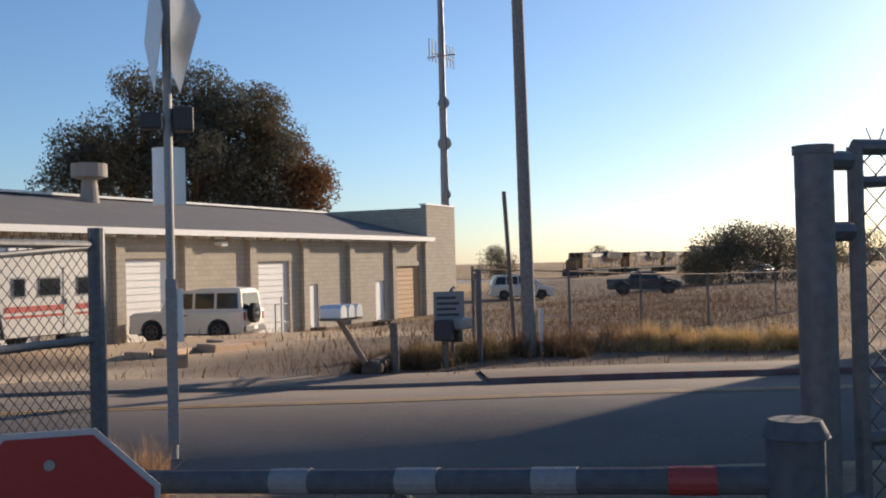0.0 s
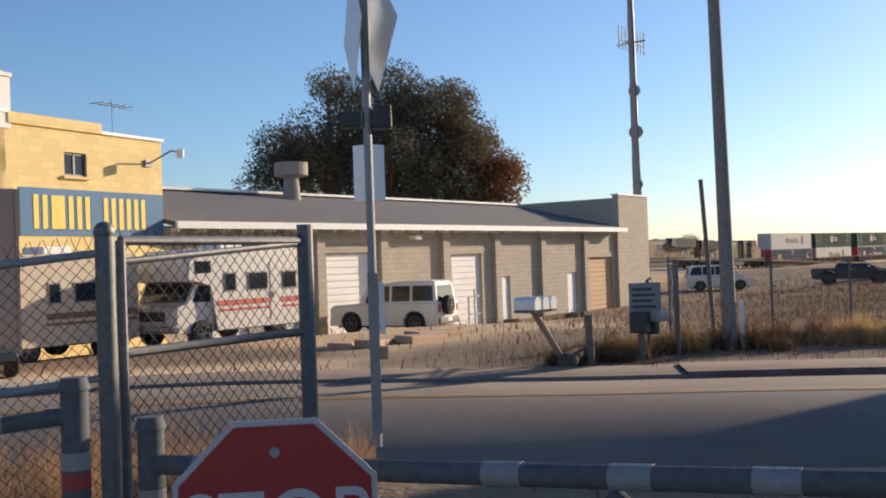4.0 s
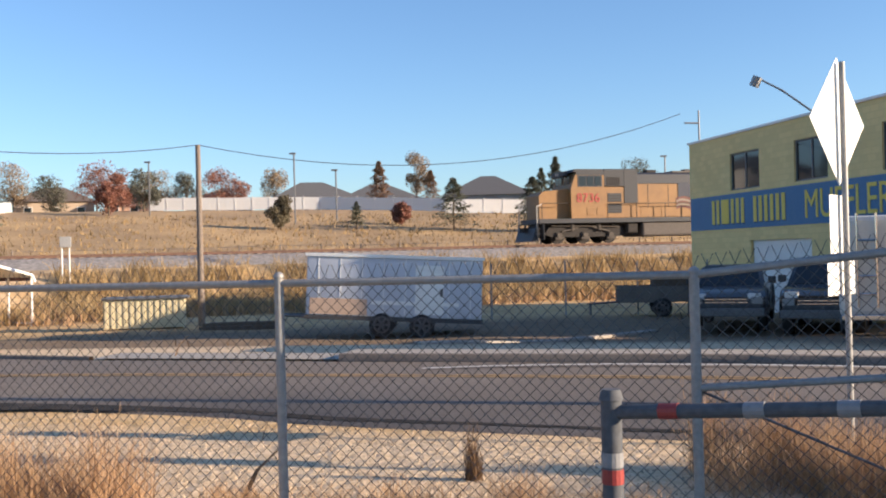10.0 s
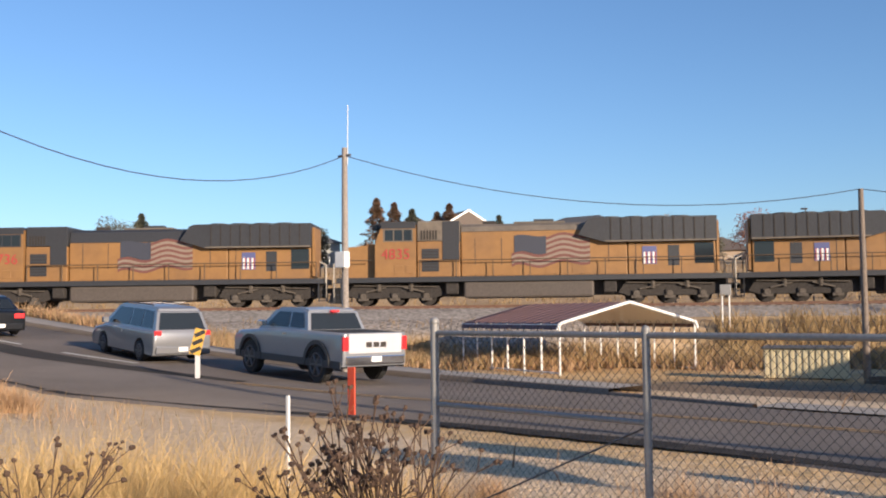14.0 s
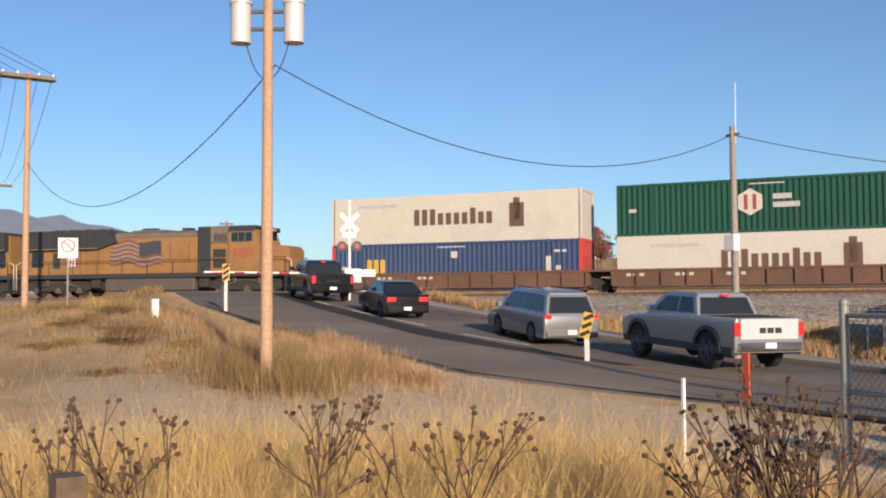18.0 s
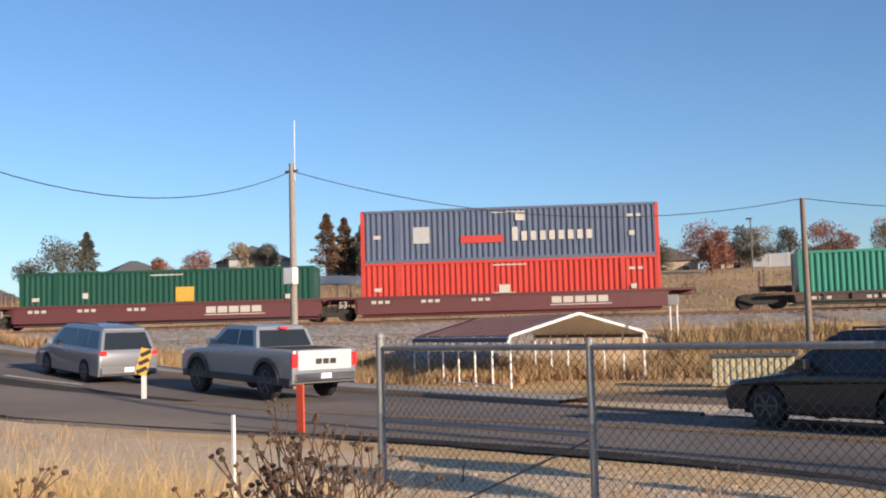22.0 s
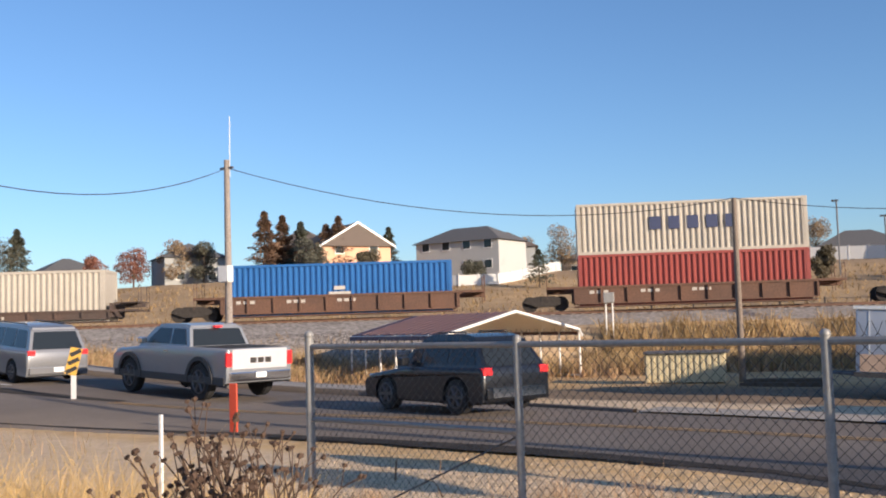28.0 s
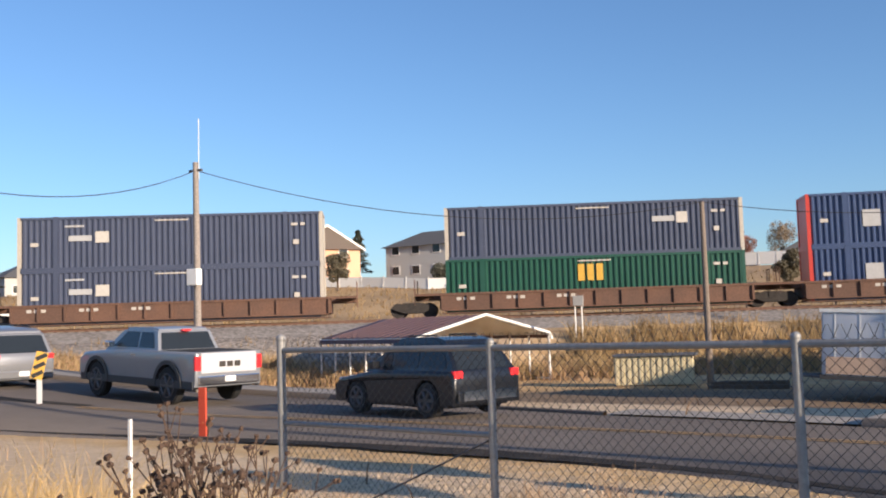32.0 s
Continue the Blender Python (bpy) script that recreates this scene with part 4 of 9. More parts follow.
        bx("cab_band", (-8.1, -6.2, y + (0.0 if y < 0 else -0.003), y + (0.017 if y < 0 else 0.02), 4.22, 4.42), M_loco_grey, "", parent=cab)
        for a in (-7.4, -6.75):
            bx("cab_vent", (a, a + 0.5, y - 0.002 if y < 0 else y + 0.002, y + 0.018, 1.75, 2.2), M_loco, "louvred cab side vent", 0.01, parent=cab)
    for y in (-1.1, 0.15):
        wd = bmesh.new()
        box(wd, -8.34, -8.32, y, y + 0.95, 3.55, 4.2, F)
        part("windscreen", wd, M_glass, cab)
    bx("electric_cabinet", (-6.15, -3.8, -1.32, 1.32, 1.56, 3.5), M_loco, "", 0.04)
    bx("roof_cover", (-6.15, -3.8, -1.34, 1.34, 3.51, 4.62), M_loco_grey if dark else M_loco_dust, "grey roof casing", 0.06)
    for k in range(6):
        bx("roof_louvre", (-5.95 + k * 0.16, -5.85 + k * 0.16, -1.355, -1.342, 3.6, 4.1), M_under)
    bx("number_board", (-8.7, -8.42, -0.95, 0.95, 4.2, 4.5), M_loco_grey, "dark headlight and number board box", 0.03)
    for y in (-0.22, 0.08):
        bx("headlight", (-8.72, -8.705, y, y + 0.16, 4.27, 4.43), M_loco_grab, "round clear headlight")
    bx("intake_grille", (-5.9, -4.95, -1.335, -1.322, 2.55, 3.1), M_loco_grey)
    bx("intake_grille", (-5.9, -4.95, -1.335, -1.322, 1.85, 2.4), M_loco_grey)
    bx("blower_recess", (-4.75, -3.82, -1.352, -1.322, 1.6 if flip else 2.5, 4.58), M_loco_grey, "dark recessed blower panel")
    for k in range(7):
        bx("grille_slat", (-5.88, -4.97, -1.345, -1.336, 1.9 + k * 0.17, 1.94 + k * 0.17), M_under)
    bx("hood", (-3.75, 5.2, -1.12, 1.12, 1.56, 3.7 if dark else 4.0), M_loco, "orange engine hood", 0.05)
    hr = bmesh.new()
    hz = 3.71 if dark else 4.01
    prism(hr, [(-1.11, hz), (-0.95, 4.3), (-0.6, 4.45), (0.6, 4.45), (0.95, 4.3), (1.11, hz)], -3.75, 5.2, m=F @ Matrix(((0, 1, 0, 0), (1, 0, 0, 0), (0, 0, 1, 0), (0, 0, 0, 1))))
    part("hood_roof", hr, M_loco_grey if dark else M_loco_dust, L, "grey roof of the hood")
    bx("horn", (-2.6, -1.9, -0.3, 0.3, 4.45, 4.66), M_under, "cluster of air horns", 0.05)
    bx("roof_hatch", (-0.9, 1.9, -0.55, 0.55, 4.45, 4.56), M_loco_dust, "raised roof hatch", 0.03)
    rd = bmesh.new()
    prism(rd, [(2.6, 3.72), (3.1, 4.5), (3.4, 4.62), (9.9, 4.62), (9.9, 3.3), (4.0, 3.3)], -1.45, 1.45, m=F)
    rad = part("radiator", rd, M_loco_grey, L, "long flared dark radiator section")
    for k in range(4):
        bm = bmesh.new()
        rod(bm, (f * (4.4 + k * 1.25), 0, 4.62), (f * (4.4 + k * 1.25), 0, 4.76), 0.5, n=14)
        part("fan", bm, M_loco_grey, rad)
    for k in range(10):
        bx("radiator_rib", (4.3 + k * 0.55, 4.36 + k * 0.55, -1.472, -1.452, 3.4, 4.55), M_under, parent=rad)
    bx("radiator_ledge", (4.0, 9.9, -1.5, -1.452, 3.3, 3.38), M_loco_dust, "dusty ledge under the radiators", parent=rad)
    bx("rear_hood", (5.25, 9.85, -1.12, 1.12, 1.56, 3.29), M_loco, "", 0.04)
    bx("rear_cap", (9.92, 10.05, -1.05, 1.05, 1.7, 4.4), M_loco)
    bx("rear_opening", (7.35, 7.95, -1.135, -1.122, 2.0, 3.1), M_loco_grey, "dark hood opening")
    bx("rear_opening", (8.75, 9.75, -1.135, -1.122, 2.1, 3.2), M_glass, "dark hood opening")
    for k in range(6):
        bx("hood_door", (-3.5 + k * 1.44, -2.2 + k * 1.44, -1.135, -1.122, 1.66, 2.2), M_loco)
    for k in range(7):
        bx("panel_seam", (-3.0 + k * 1.44, -2.97 + k * 1.44, -1.132, -1.122, 1.6, 3.65), M_loco_grey)
    bx("exhaust", (0.2, 1.3, -0.25, 0.25, 4.42, 4.7), M_loco_grey)
    bx("grime_band", (-6.1, 9.8, -1.56, -1.551, 1.48, 1.56), M_loco_grey)
    # flag panel: wavy stripes and a dark canton
    def wave(j):
        return 0.13 * math.sin(j * 0.62 + 0.6) + 0.012 * j

    for k in range(11):
        first = 8 if k > 4 else 0
        fl = bmesh.new()
        last = None
        for j in range(first, 19):
            x, z = -1.0 + j * 0.235, 2.02 + k * 0.145 + wave(j) - 0.05 * (j < 1)
            row = (fl.verts.new((f * x, -1.142, z)), fl.verts.new((f * x, -1.142, z + 0.143)))
            if last:
                fl.faces.new((last[0], row[0], row[1], last[1]))
            last = row
        part("flag_stripe", fl, FLAG[k % 2], L, "faded waving flag stripe")
    fl = bmesh.new()
    last = None
    for j in range(9):
        x = -0.85 + j * 0.215
        z0, z1 = 2.02 + 5 * 0.145 + wave(j), 2.02 + 11.6 * 0.145 + wave(j) * 0.6
        row = (fl.verts.new((f * x, -1.146, z0)), fl.verts.new((f * x, -1.146, z1)))
        if last:
            fl.faces.new((last[0], row[0], row[1], last[1]))
        last = row
    part("flag_canton", fl, FLAG[2], L, "faded blue-grey flag field")
    sh = bx("shield", (6.0, 6.75, -1.15, -1.136, 2.1, 3.05), mat("shield blue", (0.10, 0.11, 0.25), 0.5), "small striped shield shape")
    for k in range(3):
        bx("shield_bar", (6.06 + k * 0.24, 6.16 + k * 0.24, -1.158, -1.151, 2.13, 2.75), M_white, parent=sh)
        bx("shield_bar", (6.17 + k * 0.24, 6.22 + k * 0.24, -1.158, -1.151, 2.13, 2.75), M_stripe_red, parent=sh)
    words(number, 0.8, pose(-7.3 * f, -1.53, 2.55) @ UP, M_stripe_red, cab, 0.004, "CENTER", "road_number", "red road number")
    # walkway rails, steps, plough, couplers
    for y in (-1.5, 1.5):
        segs = [((-6.0 * f, y, 2.45), (10.2 * f, y, 2.45))] + [((x * f, y, 1.55), (x * f, y, 2.45)) for x in (-6.0, -4, -2, 0, 2, 4, 6, 8, 10.2)]
        segs += [((-10.4 * f, y, 1.5), (-10.4 * f, y, 2.5)), ((-10.4 * f, y, 2.5), (-8.6 * f, y, 2.5))]
        rods("handrail", segs, 0.028, M_loco_rail, L, "dark handrail along the walkway", 6)
        for e in (-10.75, 10.75):
            rods("grab_rail", [((e * f, y, 0.5), (e * f, y, 2.3)), ((e * f, y, 2.3), ((e - math.copysign(0.35, e)) * f, y, 2.45))], 0.035, M_loco_grab, L, "pale end grab rail", 6)
        for e in (-10.55, 10.55):
            sb = bmesh.new()
            for k in range(4):
                box(sb, e * f - 0.2, e * f + 0.2, y - 0.25 if y > 0 else y - 0.02, y + 0.02 if y > 0 else y + 0.25, 0.3 + k * 0.32, 0.34 + k * 0.32)
            box(sb, e * f - 0.22, e * f - 0.19, y - 0.15, y + 0.15, 0.28, 1.3)
            box(sb, e * f + 0.19, e * f + 0.22, y - 0.15, y + 0.15, 0.28, 1.3)
            part("step", sb, M_loco_grey, L)
    pl = bmesh.new()
    prism(pl, [(-11.1, 0.18), (-10.8, 1.0), (-10.65, 1.0), (-10.65, 0.18)], -1.45, 1.45, m=F)
    part("plough", pl, M_loco_grey, L, "dark snow plough")
    for e in (-1, 1):
        bx("coupler", (e * 10.6, e * 11.25, -0.15, 0.15, 0.75, 1.05), M_under)
    return L


def ribs(bm, l, h, y, z0, pitch, depth, sgn):
    """A corrugated panel in the x-z plane at y, flutes pointing to sgn."""
    n = int(l / pitch)
    p = l / n
    xs, ys = [], []
    for k in range(n):
        for fx, fy in ((0, 0), (0.30, 0), (0.52, 1), (0.78, 1)):
            xs.append(-l / 2 + (k + fx) * p)
            ys.append(y + sgn * depth * (fy - 1))
    xs.append(l / 2)
    ys.append(y - sgn * depth)
    a = [bm.verts.new((px, py, z0)) for px, py in zip(xs, ys)]
    b = [bm.verts.new((px, py, z0 + h)) for px, py in zip(xs, ys)]
    for k in range(len(a) - 1):
        bm.faces.new((a[k], a[k + 1], b[k + 1], b[k]))


BOX_MESH = {}


def container(length, color, label, posts=True, ribbed=True, ends=None, height=2.9, marks=()):
    """An intermodal container on z = 0, centred. marks: plain logo shapes (x0, x1, z0, z1, material)."""
    C = thing("shipping_container", pose(0, 0, 0), label, "container", "containers on the train")
    w, h = 1.3, height
    key = (length, ribbed, posts, height)
    if key not in BOX_MESH:
        made = []
        for s in (-1, 1):
            bm = bmesh.new()
            if ribbed:
                ribs(bm, length - 0.3, h - 0.3, s * (w - 0.015), 0.16, 0.30, 0.085, s)
            else:
                box(bm, -length / 2 + 0.15, length / 2 - 0.15, min(s * w, s * (w - 0.05)), max(s * w, s * (w - 0.05)), 0.16, h - 0.14)
            made.append(("side_panel", finish("side_panel", bm, M_white), False))
            if posts:
                for x in (-1, 1):
                    xp = x * (length / 2 - 2.0)
                    made.append(("post", finish("post", box(bmesh.new(), xp - 0.12, xp + 0.12, s * w - 0.05, s * w + 0.01 if s > 0 else s * w + 0.05, 0, h + 0.02) if s > 0 else box(bmesh.new(), xp - 0.12, xp + 0.12, s * w - 0.01, s * w + 0.05, 0, h + 0.02), M_white), False))
            for z in (0, h - 0.14):
                made.append(("rail", finish("rail", box(bmesh.new(), -length / 2 + 0.16, length / 2 - 0.16, s * w - (0.1 if s > 0 else 0), s * w + (0.1 if s < 0 else 0), z, z + (0.16 if z == 0 else 0.14)), M_white), False))
        for x in (-1, 1):
            bm = bmesh.new()
            for y in (-1, 1):
                box(bm, x * length / 2 - (0.2 if x > 0 else 0), x * length / 2 + (0.2 if x < 0 else 0), y * w - (0.14 if y > 0 else 0), y * w + (0.14 if y < 0 else 0), 0, h)
            for z in (0, h - 0.14):
                box(bm, x * length / 2 - (0.16 if x > 0 else 0), x * length / 2 + (0.16 if x < 0 else 0), -w + 0.14, w - 0.14, z, z + 0.14)
            made.append(("end_frame", finish("end_frame", bm, M_white), True))
            bm = bmesh.new()
            box(bm, x * (length / 2 - 0.06) - 0.02, x * (length / 2 - 0.06) + 0.02, -w + 0.14, w - 0.14, 0.14, h - 0.14)
            made.append(("end_door", finish("end_door", bm, M_white), True))
        made.append(("roof", finish("roof", box(bmesh.new(), -length / 2 + 0.1, length / 2 - 0.1, -w + 0.1, w - 0.1, h - 0.06, h - 0.03), M_white), False))
        made.append(("floor", finish("floor", box(bmesh.new(), -length / 2 + 0.1, length / 2 - 0.1, -w + 0.1, w - 0.1, 0.08, 0.12), M_white), False))
        BOX_MESH[key] = made
    dyed = {}
    for nm, me, at_end in BOX_MESH[key]:
        p_ = PAINT[ends] if ends and at_end else PAINT[color]
        dk = (me.name, p_.name)
        if dk not in BOX_MESH:
            c_ = me.copy()
            c_.materials.clear()
            c_.materials.append(p_)
            BOX_MESH[dk] = c_
        o = new(nm, BOX_MESH[dk])
        o.parent = C
    for mk_ in [q for q in marks if q[0] == "hex"]:
        _, cx, cz, rr_, mk = mk_
        bm = bmesh.new()
        prism(bm, [(cx + rr_ * math.sin(k * math.pi / 3), cz + rr_ * math.cos(k * math.pi / 3)) for k in range(6)], -w - 0.014, -w + 0.03)
        hx = part("mark", bm, PAINT[mk], C, "plain hexagon mark")
        for x0, x1, z0, z1 in ((-0.36, -0.14, -0.45, 0.45), (0.14, 0.36, -0.45, 0.45)):
            boxpart("mark_bar", (cx + x0 * rr_ / 0.8, cx + x1 * rr_ / 0.8, -w - 0.02, -w - 0.0145, cz + z0 * rr_ / 0.8, cz + z1 * rr_ / 0.8), PAINT["brick"], hx)
    if ribbed and posts:
        for x0, x1, z0, z1 in ((length / 2 - 1.7, length / 2 - 1.35, h - 0.75, h - 0.6), (length / 2 - 1.2, length / 2 - 0.95, h - 0.75, h - 0.6), (-length / 2 + 0.7, -length / 2 + 1.1, 1.3, 1.5), (length / 2 - 1.6, length / 2 - 1.3, 1.1, 1.35), (-0.9, 0.9, h - 0.32, h - 0.25)):
            boxpart("stencil", (x0, x1, -w - 0.012, -w + 0.03, z0, z1), M_stencil, C, "small pale stencil marks")
    marks = [q for q in marks if q[0] != "hex"]
    for x0, x1, z0, z1, mk in marks:
        boxpart("mark", (x0, x1, -w - 0.012, -w + 0.03, z0, z1), PAINT[mk], C, "plain painted shape")
    return C


def steelpaint(name, c, var=0.08):
    return mat(name, c, 0.4, vary=var, scale=0.5, fine=8, bump=0.03, mix=0.3, second=tuple(x * 0.75 for x in c))


PAINT = {"green": steelpaint("green container paint", (0.013, 0.068, 0.046)), "blue": steelpaint("blue container paint", (0.04, 0.065, 0.145)),
         "sky": steelpaint("bright blue container paint", (0.025, 0.12, 0.34)), "steel": steelpaint("blue-grey container paint", (0.10, 0.125, 0.19)),
         "dark": steelpaint("charcoal container paint", (0.06, 0.072, 0.115)), "white": steelpaint("white reefer panel", (0.5, 0.47, 0.42)),
         "cream": steelpaint("cream container paint", (0.44, 0.40, 0.34)), "red": steelpaint("red container paint", (0.48, 0.05, 0.035)),
         "brick": steelpaint("brick-red container paint", (0.27, 0.06, 0.05)), "ink": steelpaint("dark ink", (0.12, 0.07, 0.05)),
         "gold": steelpaint("ochre", (0.55, 0.33, 0.05)), "seagreen": steelpaint("sea green container paint", (0.05, 0.24, 0.17)), "grey": steelpaint("grey", (0.4, 0.4, 0.4)),
         "faded": steelpaint("faded red lettering", (0.42, 0.13, 0.10)), "navy": steelpaint("navy lettering", (0.05, 0.06, 0.12))}


M_stencil = mat("worn white stencil", (0.45, 0.42, 0.38), 0.7)


def well_car(length, paint, label, deep=True, low=False):
    """A well car: side sills with ribs, end platforms, two trucks."""
    W = thing("well_car", pose(0, 0, 0), label, "rail car", "well cars of the train")
    wl = length + 0.5
    tot = wl + 3.0
    zt = 0.72 if low else 1.18
    for s in (-1, 1):
        y = s * 1.48
        side = boxpart("side_sill", (-wl / 2, wl / 2, min(y, y - s * 0.06), max(y, y - s * 0.06), 0.42, zt), paint, W)
        boxpart("top_chord", (-tot / 2, tot / 2, min(y + s * 0.06, y - s * 0.14), max(y + s * 0.06, y - s * 0.14), zt, zt + 0.12), paint, W)
        boxpart("bottom_chord", (-wl / 2, wl / 2, min(y + s * 0.06, y - s * 0.14), max(y + s * 0.06, y - s * 0.14), 0.34, 0.42), paint, W)
        for k in range(9):
            boxpart("stencil", (-wl / 2 + 0.8 + k * 0.37 + (k // 3) * 1.6, -wl / 2 + 1.05 + k * 0.37 + (k // 3) * 1.6, min(y + s * 0.004, y + s * 0.012), max(y + s * 0.004, y + s * 0.012), zt - 0.28, zt - 0.12), M_stencil, side)
        if not deep:
            continue
        n = int(wl / 1.35)
        for k in range(n + 1):
            x = -wl / 2 + k * wl / n
            boxpart("rib", (x - 0.04, x + 0.04, min(y, y + s * 0.12), max(y, y + s * 0.12), 0.42, zt), paint, side)
    if not deep:
        words("53", 0.5, pose(-tot / 2 + 0.5, -1.552, 0.72) @ UP, M_stencil, W, 0.004, "LEFT", "length_figure", "pale painted length figure")
        for k in range(5):
            boxpart("sign_bar", (2.2 + k * 0.62, 2.72 + k * 0.62, -1.498, -1.482, 0.68, 1.02), M_stencil, W, "plain pale slanted mark")
        boxpart("sign_bar", (2.1, 5.4, -1.498, -1.482, 0.56, 0.61), M_stencil, W, "thin pale line under the mark")
    bm = bmesh.new()
    box(bm, -wl / 2, wl / 2, -1.4, 1.4, 0.18, 0.24)
    for e in (-1, 1):
        box(bm, min(e * wl / 2, e * tot / 2), max(e * wl / 2, e * tot / 2), -0.5, 0.5, 0.95, 1.25)
        box(bm, min(e * wl / 2, e * (wl / 2 + 0.12)), max(e * wl / 2, e * (wl / 2 + 0.12)), -1.42, 1.42, 0.42, 1.18)
        box(bm, min(e * (wl / 2 + 0.5), e * tot / 2), max(e * (wl / 2 + 0.5), e * tot / 2), -1.2, 1.2, 1.18, 1.24)
    part("floor_frame", bm, paint, W)
    for e in (-1, 1):
        for ya, yb in ((-1.3, -0.7), (0.7, 1.3)):
            rods("grab_rail", [((e * tot / 2, ya, 0.7), (e * tot / 2, ya, 2.1)), ((e * tot / 2, yb, 0.7), (e * tot / 2, yb, 2.1)), ((e * tot / 2, ya, 2.1), (e * tot / 2, yb, 2.1))], 0.02, paint, W, "", 6)
        bm = bmesh.new()
        c = e * (tot / 2 + 0.1)
        for y in (-1.05, 0.95):
            prism(bm, [(c - 1.25, 0.55), (c - 0.5, 0.85), (c + 0.5, 0.85), (c + 1.25, 0.55), (c + 0.5, 0.28), (c - 0.5, 0.28)], y, y + 0.1)
        if e < 0:
            b = part("bogie", bm, M_under, W, "grimy two-axle bogie")
            wheelset(b, c - 0.85, 0.42)
            wheelset(b, c + 0.85, 0.42)
        else:
            bm.free()
    return W


def ride(ob, u, z=0.0):
    RIDERS.append((ob, u, z))
    return ob


ride(loco(False, "8736", True), 12.0)
ride(loco(False, "4835"), 34.0)
ride(loco(True, "5057"), 55.7)
HUB = (("hex", 0.0, 1.62, 0.72, "white"), (1.15, 2.1, 1.72, 2.0, "grey"), (1.15, 2.5, 1.28, 1.56, "grey"))
HUL = (("hex", -0.85, 1.62, 0.72, "white"), (0.3, 1.25, 1.72, 2.0, "grey"), (0.3, 1.65, 1.28, 1.56, "grey"))
CRE = tuple((-2.4 + k * 0.52, -2.05 + k * 0.52, 1.05, 1.75 + 0.25 * (k in (0, 1, 2, 7)), "ink") for k in range(10)) + ((3.7, 4.6, 0.8, 2.2, "ink"), (3.95, 4.35, 1.2, 2.5, "ink"), (-6.2, -3.6, 2.2, 2.4, "grey"))
STK = tuple((0.2 + k * 0.5, 0.5 + k * 0.5, 1.0, 1.5 + 0.25 * (k == 0), "white") for k in range(9)) + ((-5.2, -4.3, 1.0, 1.9, "grey"), (-2.6, -0.3, 0.95, 1.35, "red"), (0.4, 0.9, 2.1, 2.5, "white"))
EMP = tuple((-5.6 + k * 0.45, -5.28 + k * 0.45, 0.7, 1.9, "gold") for k in range(3)) + ((0, 0.4, 1.9, 2.3, "white"), (5.9, 6.2, 0.8, 1.9, "white"))
UMX = ((-5.4, -4.2, 1.55, 1.85, "grey"), (-4.0, -3.3, 1.45, 2.05, "white"), (-5.6, -4.6, 2.3, 2.4, "grey"))
UM2 = ((3.2, 4.4, 1.7, 2.0, "grey"), (4.5, 5.1, 1.6, 2.2, "white"))
MTX = tuple((-0.9 + k * 0.5, -0.55 + k * 0.5, 1.5, 2.4, "gold") for k in range(3))
COS = tuple((-2.2 + k * 1.0, -1.6 + k * 1.0, 1.25, 1.95, "navy") for k in range(5))
KLR = tuple((-4.6 + k * 0.38, -4.32 + k * 0.38, 1.95, 2.33, "faded") for k in range(4))
SHP = ((-0.9, 0.3, 0.5, 1.1, "white"), (-0.6, 0.0, 1.1, 1.5, "white")) + tuple((0.9 + k * 0.45, 1.2 + k * 0.45, 0.6, 0.85, "white") for k in range(5))
BLU = ((-0.9, 0.9, 0.5, 0.8, "white"), (-0.6, 0.6, 0.9, 1.2, "white"), (-0.3, 0.3, 1.3, 1.5, "white"))
DIA = ((-4.6, -4.3, 1.4, 1.7, "white"), (0.5, 1.5, 1.1, 1.9, "gold"))
B40, B53 = 12.19, 16.15
